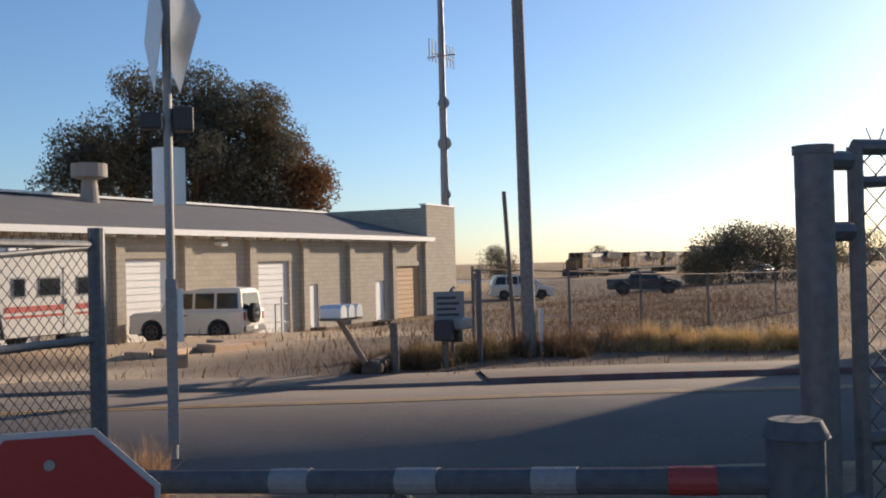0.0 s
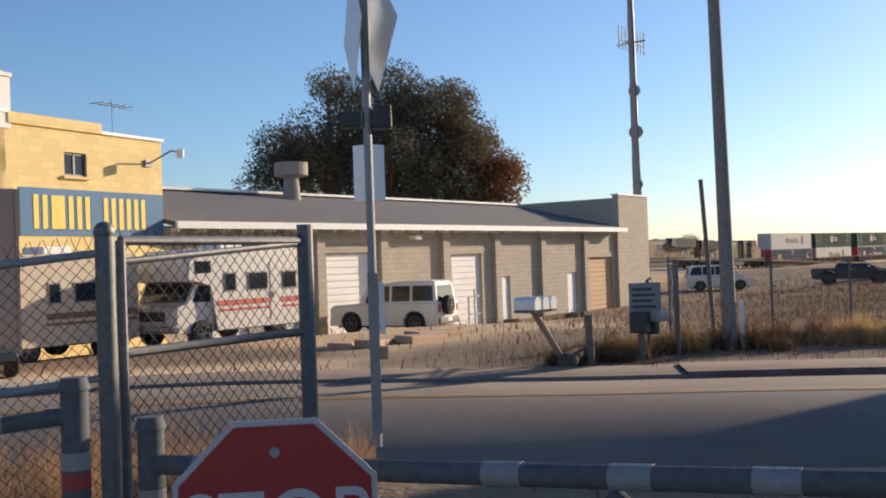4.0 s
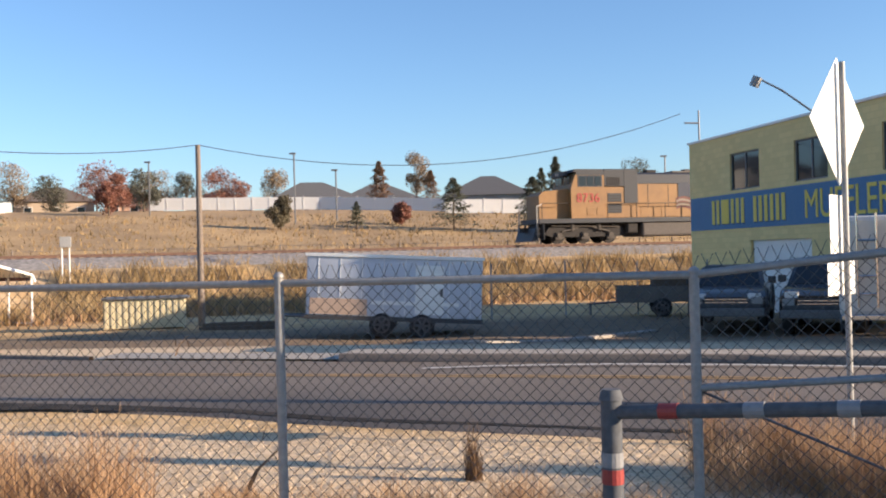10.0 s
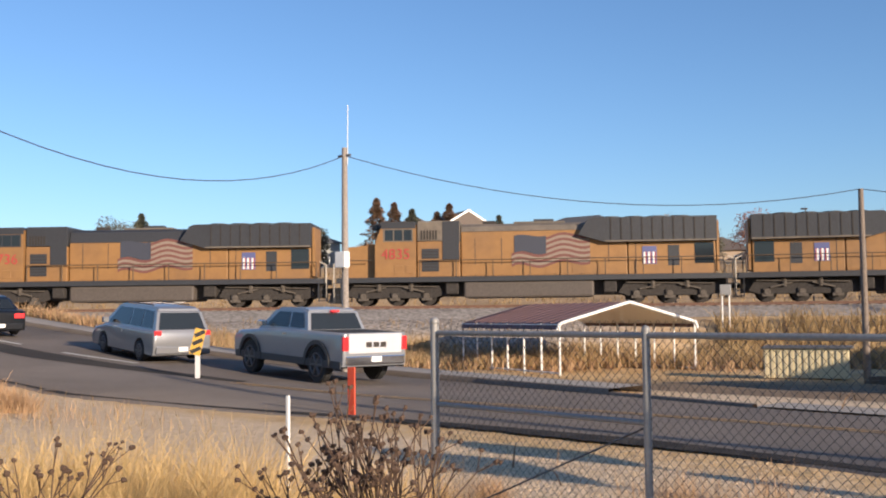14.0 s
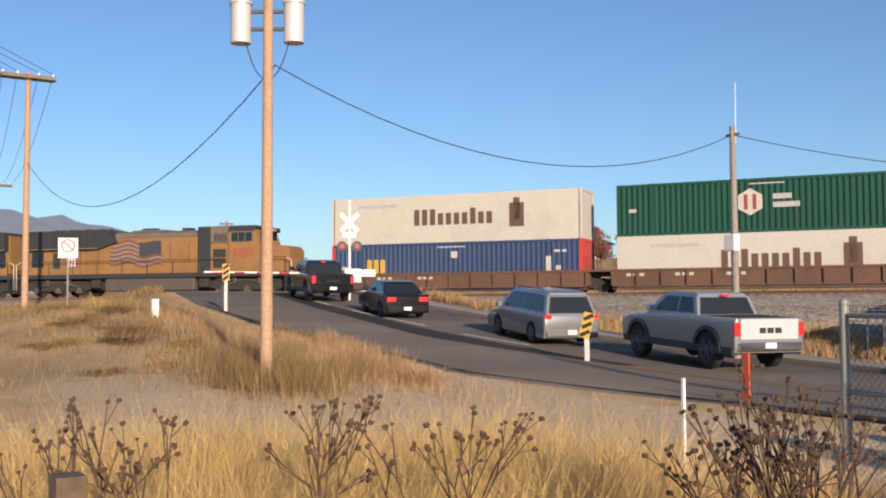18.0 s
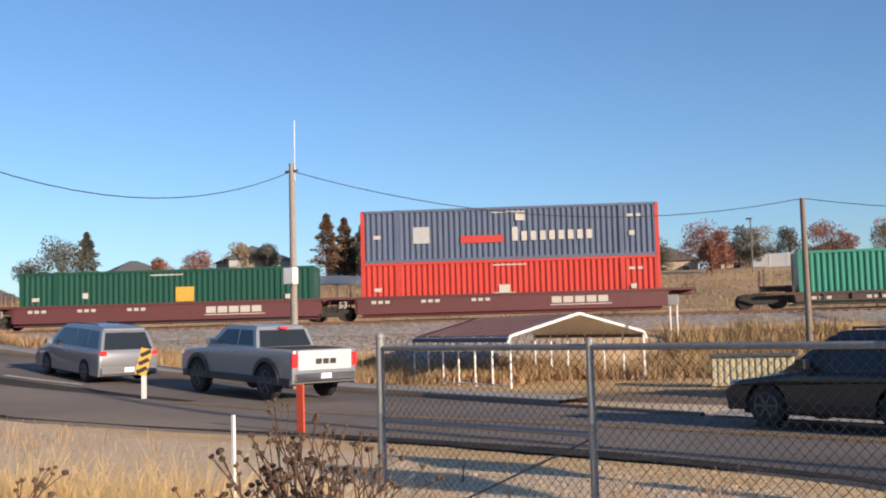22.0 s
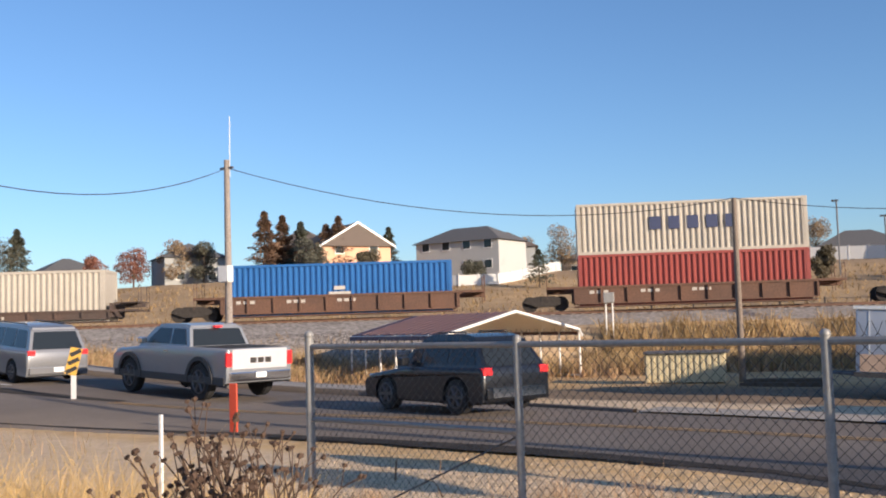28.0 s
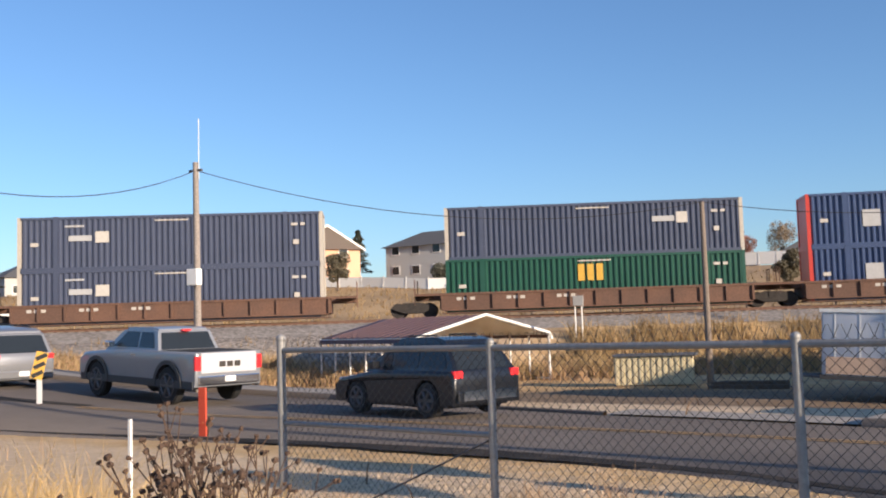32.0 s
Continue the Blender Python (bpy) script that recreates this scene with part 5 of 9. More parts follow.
CONSIST = [   # centre behind the front, length, car paint, lower box, upper box
    (77.6, B53, "rust", ("blue", EMP, "blue 53-foot container with red ends", True), ("white", CRE, "white refrigerated container with dark lettering shapes", False)),
    (95.8, B53, "rust", ("white", CRE, "white refrigerated container in a rusty well car", False), ("green", HUL, "green ribbed container with a hexagon mark", True)),
    (115.3, B53, "rust", ("blue", STK, "blue ribbed container with red corner posts", True), ("green", HUL, "green ribbed container with a hexagon mark", True)),
    (138.0, B53, "maroon", ("green", DIA, "single green ribbed container in a maroon well car", True), None),
    (157.2, B53, "maroon", ("green", DIA, "single green ribbed container in a maroon well car", True), None),
    (176.0, B53, "maroon", ("red", SHP, "red ribbed container below a blue-grey one", True), ("steel", STK, "blue-grey ribbed container with red corner posts", True)),
    (197.4, B40, "dark", ("seagreen", (), "sea-green 40-foot container in a well car", True), None),
    (211.8, B40, "dark", ("cream", KLR, "cream 40-foot container with red shapes", True), None),
    (226.7, B40, "dark", ("cream", KLR, "cream 40-foot container with red shapes", True), None),
    (241.9, B40, "dark", ("cream", KLR, "cream 40-foot container with red shapes", True), None),
    (256.7, B40, "dark", ("cream", KLR, "cream 40-foot container with red shapes", True), None),
    (275.4, B40, "rust", ("sky", BLU, "bright blue 40-foot container in a well car", True), None),
    (294.6, B40, "rust", ("brick", (), "brick-red 40-foot container in a well car", True), ("cream", COS, "cream 40-foot container with dark round shapes", True)),
    (315.4, B53, "rust", ("green", HUB, "green ribbed container with a hexagon mark", True), ("green", HUB, "green ribbed container with a hexagon mark", True)),
    (338.3, B53, "rust", ("dark", UMX, "charcoal ribbed container with pale marks", True), ("dark", UMX, "charcoal ribbed container with pale marks", True)),
    (361.2, B53, "rust", ("green", MTX, "green container with an ochre shape", True), ("dark", UM2, "charcoal ribbed container with pale marks", True)),
    (380.8, B53, "rust", ("blue", STK, "blue ribbed container with red ends", True), ("blue", STK, "blue ribbed container with red ends", True)),
    (400.2, B53, "rust", ("green", HUB, "green ribbed container in a well car", True), ("steel", STK, "blue-grey ribbed container in a well car", True)),
]
M_car_dark = mat("dark brown car paint", (0.07, 0.05, 0.042), 0.8, vary=0.25, scale=0.7, fine=10, mix=0.4, second=(0.11, 0.06, 0.045))
CAR_PAINT = {"rust": M_rust, "maroon": M_maroon, "dark": M_car_dark}
for u, ln, cp, low, up in CONSIST:
    ride(well_car(ln, CAR_PAINT[cp], {"rust": "rusty brown well car with ribbed sides", "maroon": "maroon smooth-sided well car", "dark": "dark brown low well car"}[cp], cp != "maroon", cp == "dark"), u)
    bh = 2.86 if ln == B53 else 2.75
    for k, b in enumerate((low, up)):
        if b:
            ends = {"blue": "red", "steel": "red", "dark": "cream"}.get(b[0])
            c = container(ln, b[0], b[2], ln == B53, b[3], ends if ln == B53 else None, bh, b[1])
            ride(c, u, 0.245 + k * (bh + 0.005))

# ---- vehicles ----
M_tail = glow("lit tail lamp", (0.6, 0.012, 0.015), 0.5)
M_lamp = mat("clear lamp lens", (0.7, 0.7, 0.68), 0.15, bump=0)
M_rim = mat("alloy wheel", (0.13, 0.13, 0.135), 0.35, 0.7, bump=0)


def paint(name, c, metal=0.3, rough=0.3):
    return mat(name, c, rough, metal, vary=0.03, scale=0.8, fine=15, bump=0.0, coat=0.5, mix=0.2, second=tuple(x * 0.85 for x in c))


def wheel(parent, x, y, r, w=0.24, rim=None):
    s = 1 if y > 0 else -1
    bm = bmesh.new()
    rod(bm, (x, y - w / 2, r), (x, y + w / 2, r), r, n=24)
    bmesh.ops.bevel(bm, geom=[e for e in bm.edges if e.calc_length() < r * 0.5 and abs(e.verts[0].co.y - e.verts[1].co.y) < 0.01], offset=0.03, segments=2, affect="EDGES")
    wh = new("wheel")
    wh.parent = parent
    part("tyre", bm, M_black, wh, smooth=True)
    bm = bmesh.new()
    yo = y + s * (w / 2 + 0.004)
    rod(bm, (x, yo - s * 0.03, r), (x, yo, r), r * 0.2, n=12)
    for k in range(6):
        a = k * math.pi / 3
        rod(bm, (x, yo, r), (x + math.cos(a) * r * 0.6, yo, r + math.sin(a) * r * 0.6), 0.032, n=6)
    ring = [(x + math.cos(k * math.pi / 10) * r * 0.62, yo, r + math.sin(k * math.pi / 10) * r * 0.62) for k in range(21)]
    for p, q in zip(ring, ring[1:]):
        rod(bm, p, q, 0.025, n=5)
    part("rim", bm, rim or M_rim, wh)


def car(name, label, m, L, W, outline, wheels, r, cabin, windows, color, zb, tumble=0.28, tail=((0.0, 0.0),), lit=True, clad=None, screen=True, sill=None):
    """A road vehicle with its front to +x. outline: body side above the sill, from rear to front. cabin: side outline of the greenhouse."""
    C = thing(name, m, label, "car" if name != "pickup_truck" else "pickup truck")
    zs = sill or r * 0.75
    pts = list(outline)
    low = [(L / 2 - 0.05, zs)]
    for wx in sorted(wheels, reverse=True):
        low += [(wx + math.cos(a) * r * 1.18, max(zs, r + math.sin(a) * r * 1.18)) for a in np.linspace(-0.2, math.pi + 0.2, 11)]
    low += [(-L / 2 + 0.05, zs)]
    bm = bmesh.new()
    prism(bm, pts + low, -W / 2, W / 2)
    bmesh.ops.recalc_face_normals(bm, faces=bm.faces)
    sides = [f for f in bm.faces if abs(f.normal.y) > 0.9]
    rim_e = [e for f in sides for e in f.edges if min(v.co.z for v in e.verts) > zs + 0.15 and max(v.co.z for v in e.verts) > r * 2.3]
    bmesh.ops.bevel(bm, geom=rim_e, offset=0.09, segments=3, affect="EDGES", profile=0.6)
    part("body", bm, color, C, smooth=True)
    boxpart("underbody", (-L / 2 + 0.3, L / 2 - 0.3, -W / 2 + 0.1, W / 2 - 0.1, zs - 0.06, zs + 0.25), M_black, C)

    def y_at(z):
        return W / 2 - 0.07 - max(0, z - zb) * tumble
    bm = bmesh.new()
    a = [bm.verts.new((x, -y_at(z), z)) for x, z in cabin]
    b = [bm.verts.new((x, y_at(z), z)) for x, z in cabin]
    bm.faces.new(a)
    bm.faces.new(b[::-1])
    for i in range(len(a)):
        bm.faces.new((a[i], b[i], b[(i + 1) % len(a)], a[(i + 1) % len(a)]))
    bmesh.ops.recalc_face_normals(bm, faces=bm.faces)
    bmesh.ops.bevel(bm, geom=[e for e in bm.edges if min(v.co.z for v in e.verts) > zb + 0.1], offset=0.06, segments=2, affect="EDGES")
    cab = part("cabin", bm, color, C, smooth=True)
    for poly in windows:
        for s in (-1, 1):
            bm = bmesh.new()
            bm.faces.new([bm.verts.new((x, s * (y_at(z) + 0.006), z)) for x, z in poly])
            ex = bmesh.ops.extrude_face_region(bm, geom=bm.faces[:])
            bmesh.ops.translate(bm, vec=(0, -s * 0.03, 0), verts=[v for v in ex["geom"] if isinstance(v, bmesh.types.BMVert)])
            part("side_window", bm, M_glass, cab)
    # front and rear screens: first and last edges of the cabin outline
    n = len(cabin)
    for (p, q), nm in (((cabin[0], cabin[1]), "rear_window"), ((cabin[n - 1], cabin[n - 2]), "windscreen")):
        d = Vector((q[0] - p[0], 0, q[1] - p[1]))
        nrm = Vector((-d.z, 0, d.x)).normalized()
        nrm = nrm if (nrm.x < 0) == (nm == "rear_window") else -nrm
        bm = bmesh.new()
        vs = []
        for u, s in ((0.1, -1), (0.1, 1), (0.86, 1), (0.86, -1)):
            x, z = p[0] + d.x * u, p[1] + d.z * u
            vs.append(bm.verts.new((x + nrm.x * 0.006, s * (y_at(z) - 0.1), z + nrm.z * 0.006)))
        bm.faces.new(vs)
        ex = bmesh.ops.extrude_face_region(bm, geom=bm.faces[:])
        bmesh.ops.translate(bm, vec=-nrm * 0.03, verts=[v for v in ex["geom"] if isinstance(v, bmesh.types.BMVert)])
        part(nm, bm, M_glass, cab)
    for wx in wheels:
        for s in (-1, 1):
            wheel(C, wx, s * (W / 2 - 0.12), r)
    for x0, x1, y0, y1, z0, z1 in tail:
        for s in (-1, 1):
            a, b = sorted((s * y0, s * y1))
            boxpart("tail_light", (x0, x1, a, b, z0, z1), M_tail if lit else M_red, C, "lit red tail light" if lit else "red tail light", 0.015)
    boxpart("rear_bumper", (-L / 2 - 0.06, -L / 2 + 0.12, -W / 2 + 0.08, W / 2 - 0.08, zs + 0.05, zs + 0.28), clad or color, C, bevel=0.03)
    boxpart("front_bumper", (L / 2 - 0.14, L / 2 + 0.05, -W / 2 + 0.08, W / 2 - 0.08, zs, zs + 0.28), clad or color, C, bevel=0.03)
    boxpart("number_plate", (-L / 2 - 0.075, -L / 2 - 0.062, -0.16, 0.16, zs + 0.12, zs + 0.26), M_white, C, "plain pale number plate")
    for s in (-1, 1):
        x = cabin[n - 1][0] - 0.55
        boxpart("mirror", (x - 0.1, x + 0.1, min(s * W / 2, s * (W / 2 + 0.2)), max(s * W / 2, s * (W / 2 + 0.2)), zb + 0.05, zb + 0.23), clad or color, C, bevel=0.03)
        boxpart("headlight", (L / 2 - 0.12, L / 2 + 0.005, min(s * W * 0.27, s * W * 0.44), max(s * W * 0.27, s * W * 0.44), zb - 0.32, zb - 0.16), M_lamp, C, bevel=0.02)
        boxpart("door_handle", (-0.1, 0.12, s * W / 2 - 0.02, s * W / 2 + 0.02, zb - 0.14, zb - 0.10), clad or color, C)
    return C


def on_lane(x, off, rot=0.0, dz=0.06):
    """As on_road, but anywhere between the road's points."""
    o = np.argsort(ROAD[:, 0])
    c = np.array((x, np.interp(x, ROAD[o, 0], ROAD[o, 1])))
    t = np.array([np.interp(x, ROAD[o, 0], ROAD_T[o, k]) for k in (0, 1)])
    t = t / np.linalg.norm(t)
    px, py = c + np.array((-t[1], t[0])) * off
    slope = float(road_z(np.array(x + t[0] * 2)) - road_z(np.array(x - t[0] * 2))) / 4
    return Matrix.Translation((px, py, float(road_z(np.array(x))) + dz)) @ pose(0, 0, 0, 0, -math.degrees(math.atan(slope)), math.degrees(math.atan2(t[1], t[0])) + rot)


def on_road(x, off, rot=0.0, dz=0.06):
    i = at_x(ROAD, x)
    t = ROAD_T[i] / np.linalg.norm(ROAD_T[i])
    px, py = ROAD[i] + np.array((-t[1], t[0])) * off
    slope = float(road_z(np.array(ROAD[i][0] + t[0] * 2)) - road_z(np.array(ROAD[i][0] - t[0] * 2))) / 4
    return Matrix.Translation((px, py, float(road_z(np.array(ROAD[i][0]))) + dz)) @ pose(0, 0, 0, 0, -math.degrees(math.atan(slope)), math.degrees(math.atan2(t[1], t[0])) + rot)


P_silver = paint("silver car paint", (0.23, 0.235, 0.25), 0.4, 0.3)
# Truck body carries its shade in the paint; the white is its sunlit tailgate.
P_tailgate_lit = paint("white car paint", (0.62, 0.63, 0.66), 0.25, 0.3)
P_truck_shaded = paint("grey truck paint, darkened for shade", (0.25, 0.26, 0.28), 0.25, 0.28)
P_black = paint("black car paint", (0.012, 0.013, 0.016), 0.2, 0.2)
P_navy = paint("dark blue-grey car paint", (0.009, 0.011, 0.016), 0.2, 0.3)
P_offwhite = paint("off-white car paint", (0.66, 0.63, 0.57), 0.1, 0.4)
P_dark = paint("dark truck paint", (0.03, 0.03, 0.035), 0.2, 0.35)
M_trim = mat("grey plastic trim", (0.05, 0.05, 0.052), 0.6)
M_chrome = mat("chrome", (0.75, 0.75, 0.75), 0.12, 1.0, bump=0, vary=0.02)


def pickup(name, label, m, color, L=5.9, W=2.04, H=1.97, lit=True, bumper=None, group=""):
    b = L / 2
    hood, bed = H * 0.63, H * 0.70
    T = car(name, label, m, L, W, [(-b, 0.66), (-b, bed - 0.03), (-b + 0.03, bed), (0.0, bed), (1.55, hood + 0.08), (b - 0.35, hood), (b, hood - 0.15), (b, 0.66)],
            (-L * 0.285, L * 0.335), 0.49, [(-1.12, bed - 0.05), (-0.86, H - 0.05), (-0.65, H), (0.6, H), (0.8, H - 0.03), (1.65, hood + 0.06)],
            [[(-0.9, bed + 0.05), (-0.72, H - 0.13), (-0.12, H - 0.12), (-0.12, bed + 0.05)], [(-0.03, bed + 0.05), (-0.03, H - 0.12), (0.62, H - 0.12), (1.22, bed + 0.05)]],
            color, bed - 0.02, 0.25, ((-b - 0.02, -b + 0.06, W / 2 - 0.16, W / 2 + 0.005, bed - 0.46, bed - 0.1),), lit, bumper, sill=0.5)
    for s in (-1, 1):
        boxpart("lower_body_strip", (-b + 0.1, b - 0.1, s * (W / 2) - 0.02, s * (W / 2) + 0.02, 0.44, 0.64), M_trim, T, "black strip along the lower body", 0.01)
        for wx in (-L * 0.285, L * 0.335):
            ring = [(wx + math.cos(a) * q, 0.49 + math.sin(a) * q) for q, aa in ((0.66, np.linspace(-0.05, math.pi + 0.05, 12)), (0.55, np.linspace(math.pi + 0.05, -0.05, 12))) for a in aa]
            part("fender_flare", prism(bmesh.new(), ring, s * W / 2 - 0.04, s * W / 2 + 0.04), M_trim, T, "black fender flare")
    # solid bed: a black plate on top paints the hollow's shade
    boxpart("bed_plate", (-b + 0.1, -1.15, -W / 2 + 0.14, W / 2 - 0.14, bed - 0.02, bed + 0.004), M_black, T, "flat black plate for the open bed's shaded inside")
    # grey truck's tailgate coloured paler than its body, as if sunlit
    boxpart("tailgate", (-b - 0.025, -b + 0.02, -W / 2 + 0.17, W / 2 - 0.17, 0.84, bed - 0.02), P_tailgate_lit if color is P_truck_shaded else color, T, "tailgate, sunlit brightness painted in on the grey truck", 0.02)
    for k in range(3):
        boxpart("badge", (-b - 0.034, -b - 0.024, -0.33 + k * 0.23, -0.14 + k * 0.23, bed - 0.38, bed - 0.24), M_chrome, T, "plain badge shape")
    boxpart("brake_lamp", (-1.02, -0.9, -0.12, 0.12, H - 0.1, H - 0.05), M_tail if lit else M_red, T)
    return T


def suv(name, label, m, color, L, W, H, r, lit=True, van=False, clad=None, sedan=False):
    b = L / 2
    if sedan:
        return car(name, label, m, L, W, [(-b, 0.5), (-b, 0.92), (-b + 0.08, 1.0), (-1.3, 1.03), (0.7, 0.98), (b - 0.35, 0.82), (b, 0.66), (b, 0.45)], (-L * 0.29, L * 0.3), r,
                   [(-1.75, 1.0), (-1.0, H - 0.05), (-0.7, H), (0.15, H), (0.35, H - 0.03), (1.25, 0.95)],
                   [[(-1.3, 1.06), (-0.92, H - 0.1), (-0.3, H - 0.09), (-0.3, 1.06)], [(-0.22, 1.06), (-0.22, H - 0.09), (0.25, H - 0.1), (0.85, 1.04)]],
                   color, 1.0, 0.35, ((-b - 0.01, -b + 0.08, W / 2 - 0.42, W / 2 - 0.05, 0.72, 0.9),), lit, clad)
    zb = H * 0.585
    front = b - (0.85 if van else 1.1)
    C = car(name, label, m, L, W, [(-b, 0.5), (-b - 0.0, zb - 0.1), (-b + 0.05, zb), (front - 0.4, zb), (b - 0.3, zb - 0.16), (b, zb - 0.35), (b, 0.5)], (-L * 0.29, L * 0.3), r,
            [(-b + 0.03, zb - 0.04), (-b + (0.32 if van else 0.5), H - 0.08), (-b + (0.5 if van else 0.8), H), (front - 1.15, H), (front - 0.95, H - 0.04), (front, zb - 0.03)],
            [[(-b + 0.3, zb + 0.06), (-b + 0.5, H - 0.14), (-b + 1.15, H - 0.12), (-b + 1.15, zb + 0.06)],
             [(-b + 1.22, zb + 0.06), (-b + 1.22, H - 0.12), (-b + 2.05, H - 0.12), (-b + 2.05, zb + 0.06)],
             [(-b + 2.13, zb + 0.06), (-b + 2.13, H - 0.12), (front - 1.05, H - 0.13), (front - 0.4, zb + 0.06)]],
            color, zb - 0.02, 0.26, ((-b - 0.015, -b + 0.1, W / 2 - 0.26, W / 2 - 0.03, zb - 0.15, zb + 0.0),), lit, clad)
    for s in (-1, 1):
        rods("roof_rail", [((-b + 0.9, s * (W / 2 - 0.36), H + 0.04), (front - 1.25, s * (W / 2 - 0.36), H + 0.04))] + [((x, s * (W / 2 - 0.36), H - 0.03), (x, s * (W / 2 - 0.36), H + 0.04)) for x in (-b + 0.9, front - 1.25)], 0.02, M_trim, C)
    return C


pickup("pickup_truck", "silver-white crew-cab pickup truck with a chrome bumper, brake lights lit", on_road(-20.9, -3.0, -12), P_truck_shaded, bumper=M_chrome)
suv("minivan", "silver minivan waiting with its brake lights lit", on_road(-28.4, -3.4, -14), P_silver, 5.1, 1.96, 1.76, 0.34, van=True)
suv("sedan", "dark grey sedan waiting with its brake lights lit", on_road(-38.8, -2.7, -11), P_navy, 4.85, 1.82, 1.45, 0.33, sedan=True)
pickup("pickup_truck", "black pickup truck waiting at the crossing", on_road(-47.0, -2.1), P_black, lit=True)
crossover = suv("crossover_car", "dark blue-grey crossover rolling up to the queue, tail lights lit", on_road(-10.6, -1.6), P_navy, 4.15, 1.84, 1.64, 0.36)
boxpart("skid_plate", (-2.165, -2.05, -0.72, 0.72, 0.36, 0.56), M_chrome, crossover, "silver bumper insert")

# ---- street furniture ----
def beam_line(p, q, sag, n=18):
    p, q = Vector(p), Vector(q)
    pts = [p.lerp(q, k / n) - Vector((0, 0, 4 * sag * (k / n) * (1 - k / n))) for k in range(n + 1)]
    return list(zip(pts, pts[1:]))


M_wire = mat("black cable", (0.03, 0.03, 0.032), 0.7)


def wire(p, q, sag, r=0.014, label="sagging black overhead cable"):
    bm = bmesh.new()
    segs = beam_line(p, q, sag)
    side = (Vector(q) - Vector(p)).cross(Vector((0, 0, 1))).normalized()
    last = None
    for c in [segs[0][0]] + [b for a, b in segs]:
        ring = [bm.verts.new(c + side * (r * math.cos(k * 1.2566)) + Vector((0, 0, r * math.sin(k * 1.2566)))) for k in range(5)]
        if last:
            for k in range(5):
                bm.faces.new((last[k], last[(k + 1) % 5], ring[(k + 1) % 5], ring[k]))
        last = ring
    return mesh_thing("overhead_cable", bm, M_wire, label, "cable")


def wood_pole(x, y, h, r, material, label, lean=(0, 0)):
    z = gz(x, y)
    P = thing("utility_pole", pose(x, y, z - 0.1), label, "utility pole")
    bm = bmesh.new()
    rod(bm, (0, 0, 0), (lean[0], lean[1], h), r, r * 0.7, 14)
    part("pole", bm, material, P, smooth=True)
    return P, Vector((x + lean[0], y + lean[1], z + h - 0.1))


P1, p1top = wood_pole(-21.25, 24.0, 7.15, 0.125, M_pole_grey, "grey timber pole with a meter box and whip antenna")
rods("antenna", [((0.12, 0, 6.6), (0.14, 0, 8.5))], 0.012, M_white, P1, "white whip antenna")
boxpart("meter_box", (-0.05, 0.35, -0.42, -0.17, 3.35, 3.85), M_white, P1, "pale meter box", 0.02)
rods("bracket", [((-0.25, 0, 6.9), (0.25, 0, 6.9))], 0.04, M_dark_steel, P1)
P2, p2top = wood_pole(-8.55, 35.4, 6.4, 0.12, M_grey_wood, "thin grey timber pole by the rail bank")
PW, pwtop = wood_pole(-19.85, 8.25, 9.6, 0.133, M_wood, "orange-brown timber pole carrying two transformers", (0.05, 0))
for s in (-1, 1):
    ux, uy = s * 0.56 * 0.55, s * 0.56 * 0.83
    bm = bmesh.new()
    rod(bm, (ux, uy, 7.25), (ux, uy, 8.07), 0.215, n=16)
    rod(bm, (ux, uy, 8.07), (ux, uy, 8.13), 0.24, n=16)
    tr = part("transformer", bm, mat("transformer grey", (0.55, 0.55, 0.55), 0.5, 0.2), PW, "pale grey transformer can", smooth=True)
    for z in (7.55, 7.92):
        rods("mount", [((0, 0, z), (ux * 0.65, uy * 0.65, z))], 0.045, M_dark_steel, tr)
    rods("bushing", [((ux, uy, 8.13), (ux, uy, 8.32))], 0.035, M_white, tr)
    rods("lead", beam_line((0, 0, 6.55), (ux * 0.8, uy * 0.8, 7.25), 0.25, 8), 0.012, M_wire, tr)
att = Vector((-19.8, 8.4, gz(-19.85, 8.25) + 6.7))
wire(att, p1top + Vector((0, 0, -0.25)), 1.5)
wire(p1top + Vector((0, 0, -0.25)), p2top, 1.0)
kc_mast = Vector((9.55, 41.2, 7.35))
wire(p2top, kc_mast, 1.3)
T1, t1top = wood_pole(-54.0, 9.9, 12.3, 0.17, M_wood, "brown timber pole with a crossarm")
T2, t2top = wood_pole(-96, 15.2, 11.0, 0.17, M_grey_wood, "distant timber pole with a crossarm")
S1, s1top = wood_pole(-84, 31.8, 6.5, 0.14, M_grey_wood, "distant pole beside the railway")
for P, h in ((T1, 12.1), (T2, 10.9)):
    boxpart("crossarm", (-0.35, 0.35, -1.3, 1.3, h - 0.12, h + 0.05), M_grey_wood, P, m=pose(0, 0, 0, 0, 0, 0))
    for y in (-1.2, -0.5, 0.5, 1.2):
        rods("insulator", [((0, y, h + 0.05), (0, y, h + 0.25))], 0.05, M_white, P)
boxpart("crossarm", (-0.1, 0.1, -0.6, 0.6, 6.2, 6.35), M_grey_wood, S1)
for k, y in enumerate((-1.2, -0.5, 0.5, 1.2)):
    wire(t1top + Vector((0, y, 0.05)), t2top + Vector((0, y, 0.1)), 1.2, 0.014)
    wire(t1top + Vector((0, y, 0.05)), Vector((-20 + k, -16, 17.5)), 1.0, 0.014)
wire(att, t1top + Vector((0, 0, -4.5)), 2.6)

# chain-link fence
M_mesh = mat("weathered wire", (0.10, 0.098, 0.095), 0.6, 0.4, bump=0)
FFOOT = Vector((6.0 * math.sin(radians(13)), 6.0 * math.cos(radians(13)), 0))
FM = Matrix.Translation(FFOOT) @ pose(0, 0, 0, 0, 0, -13)
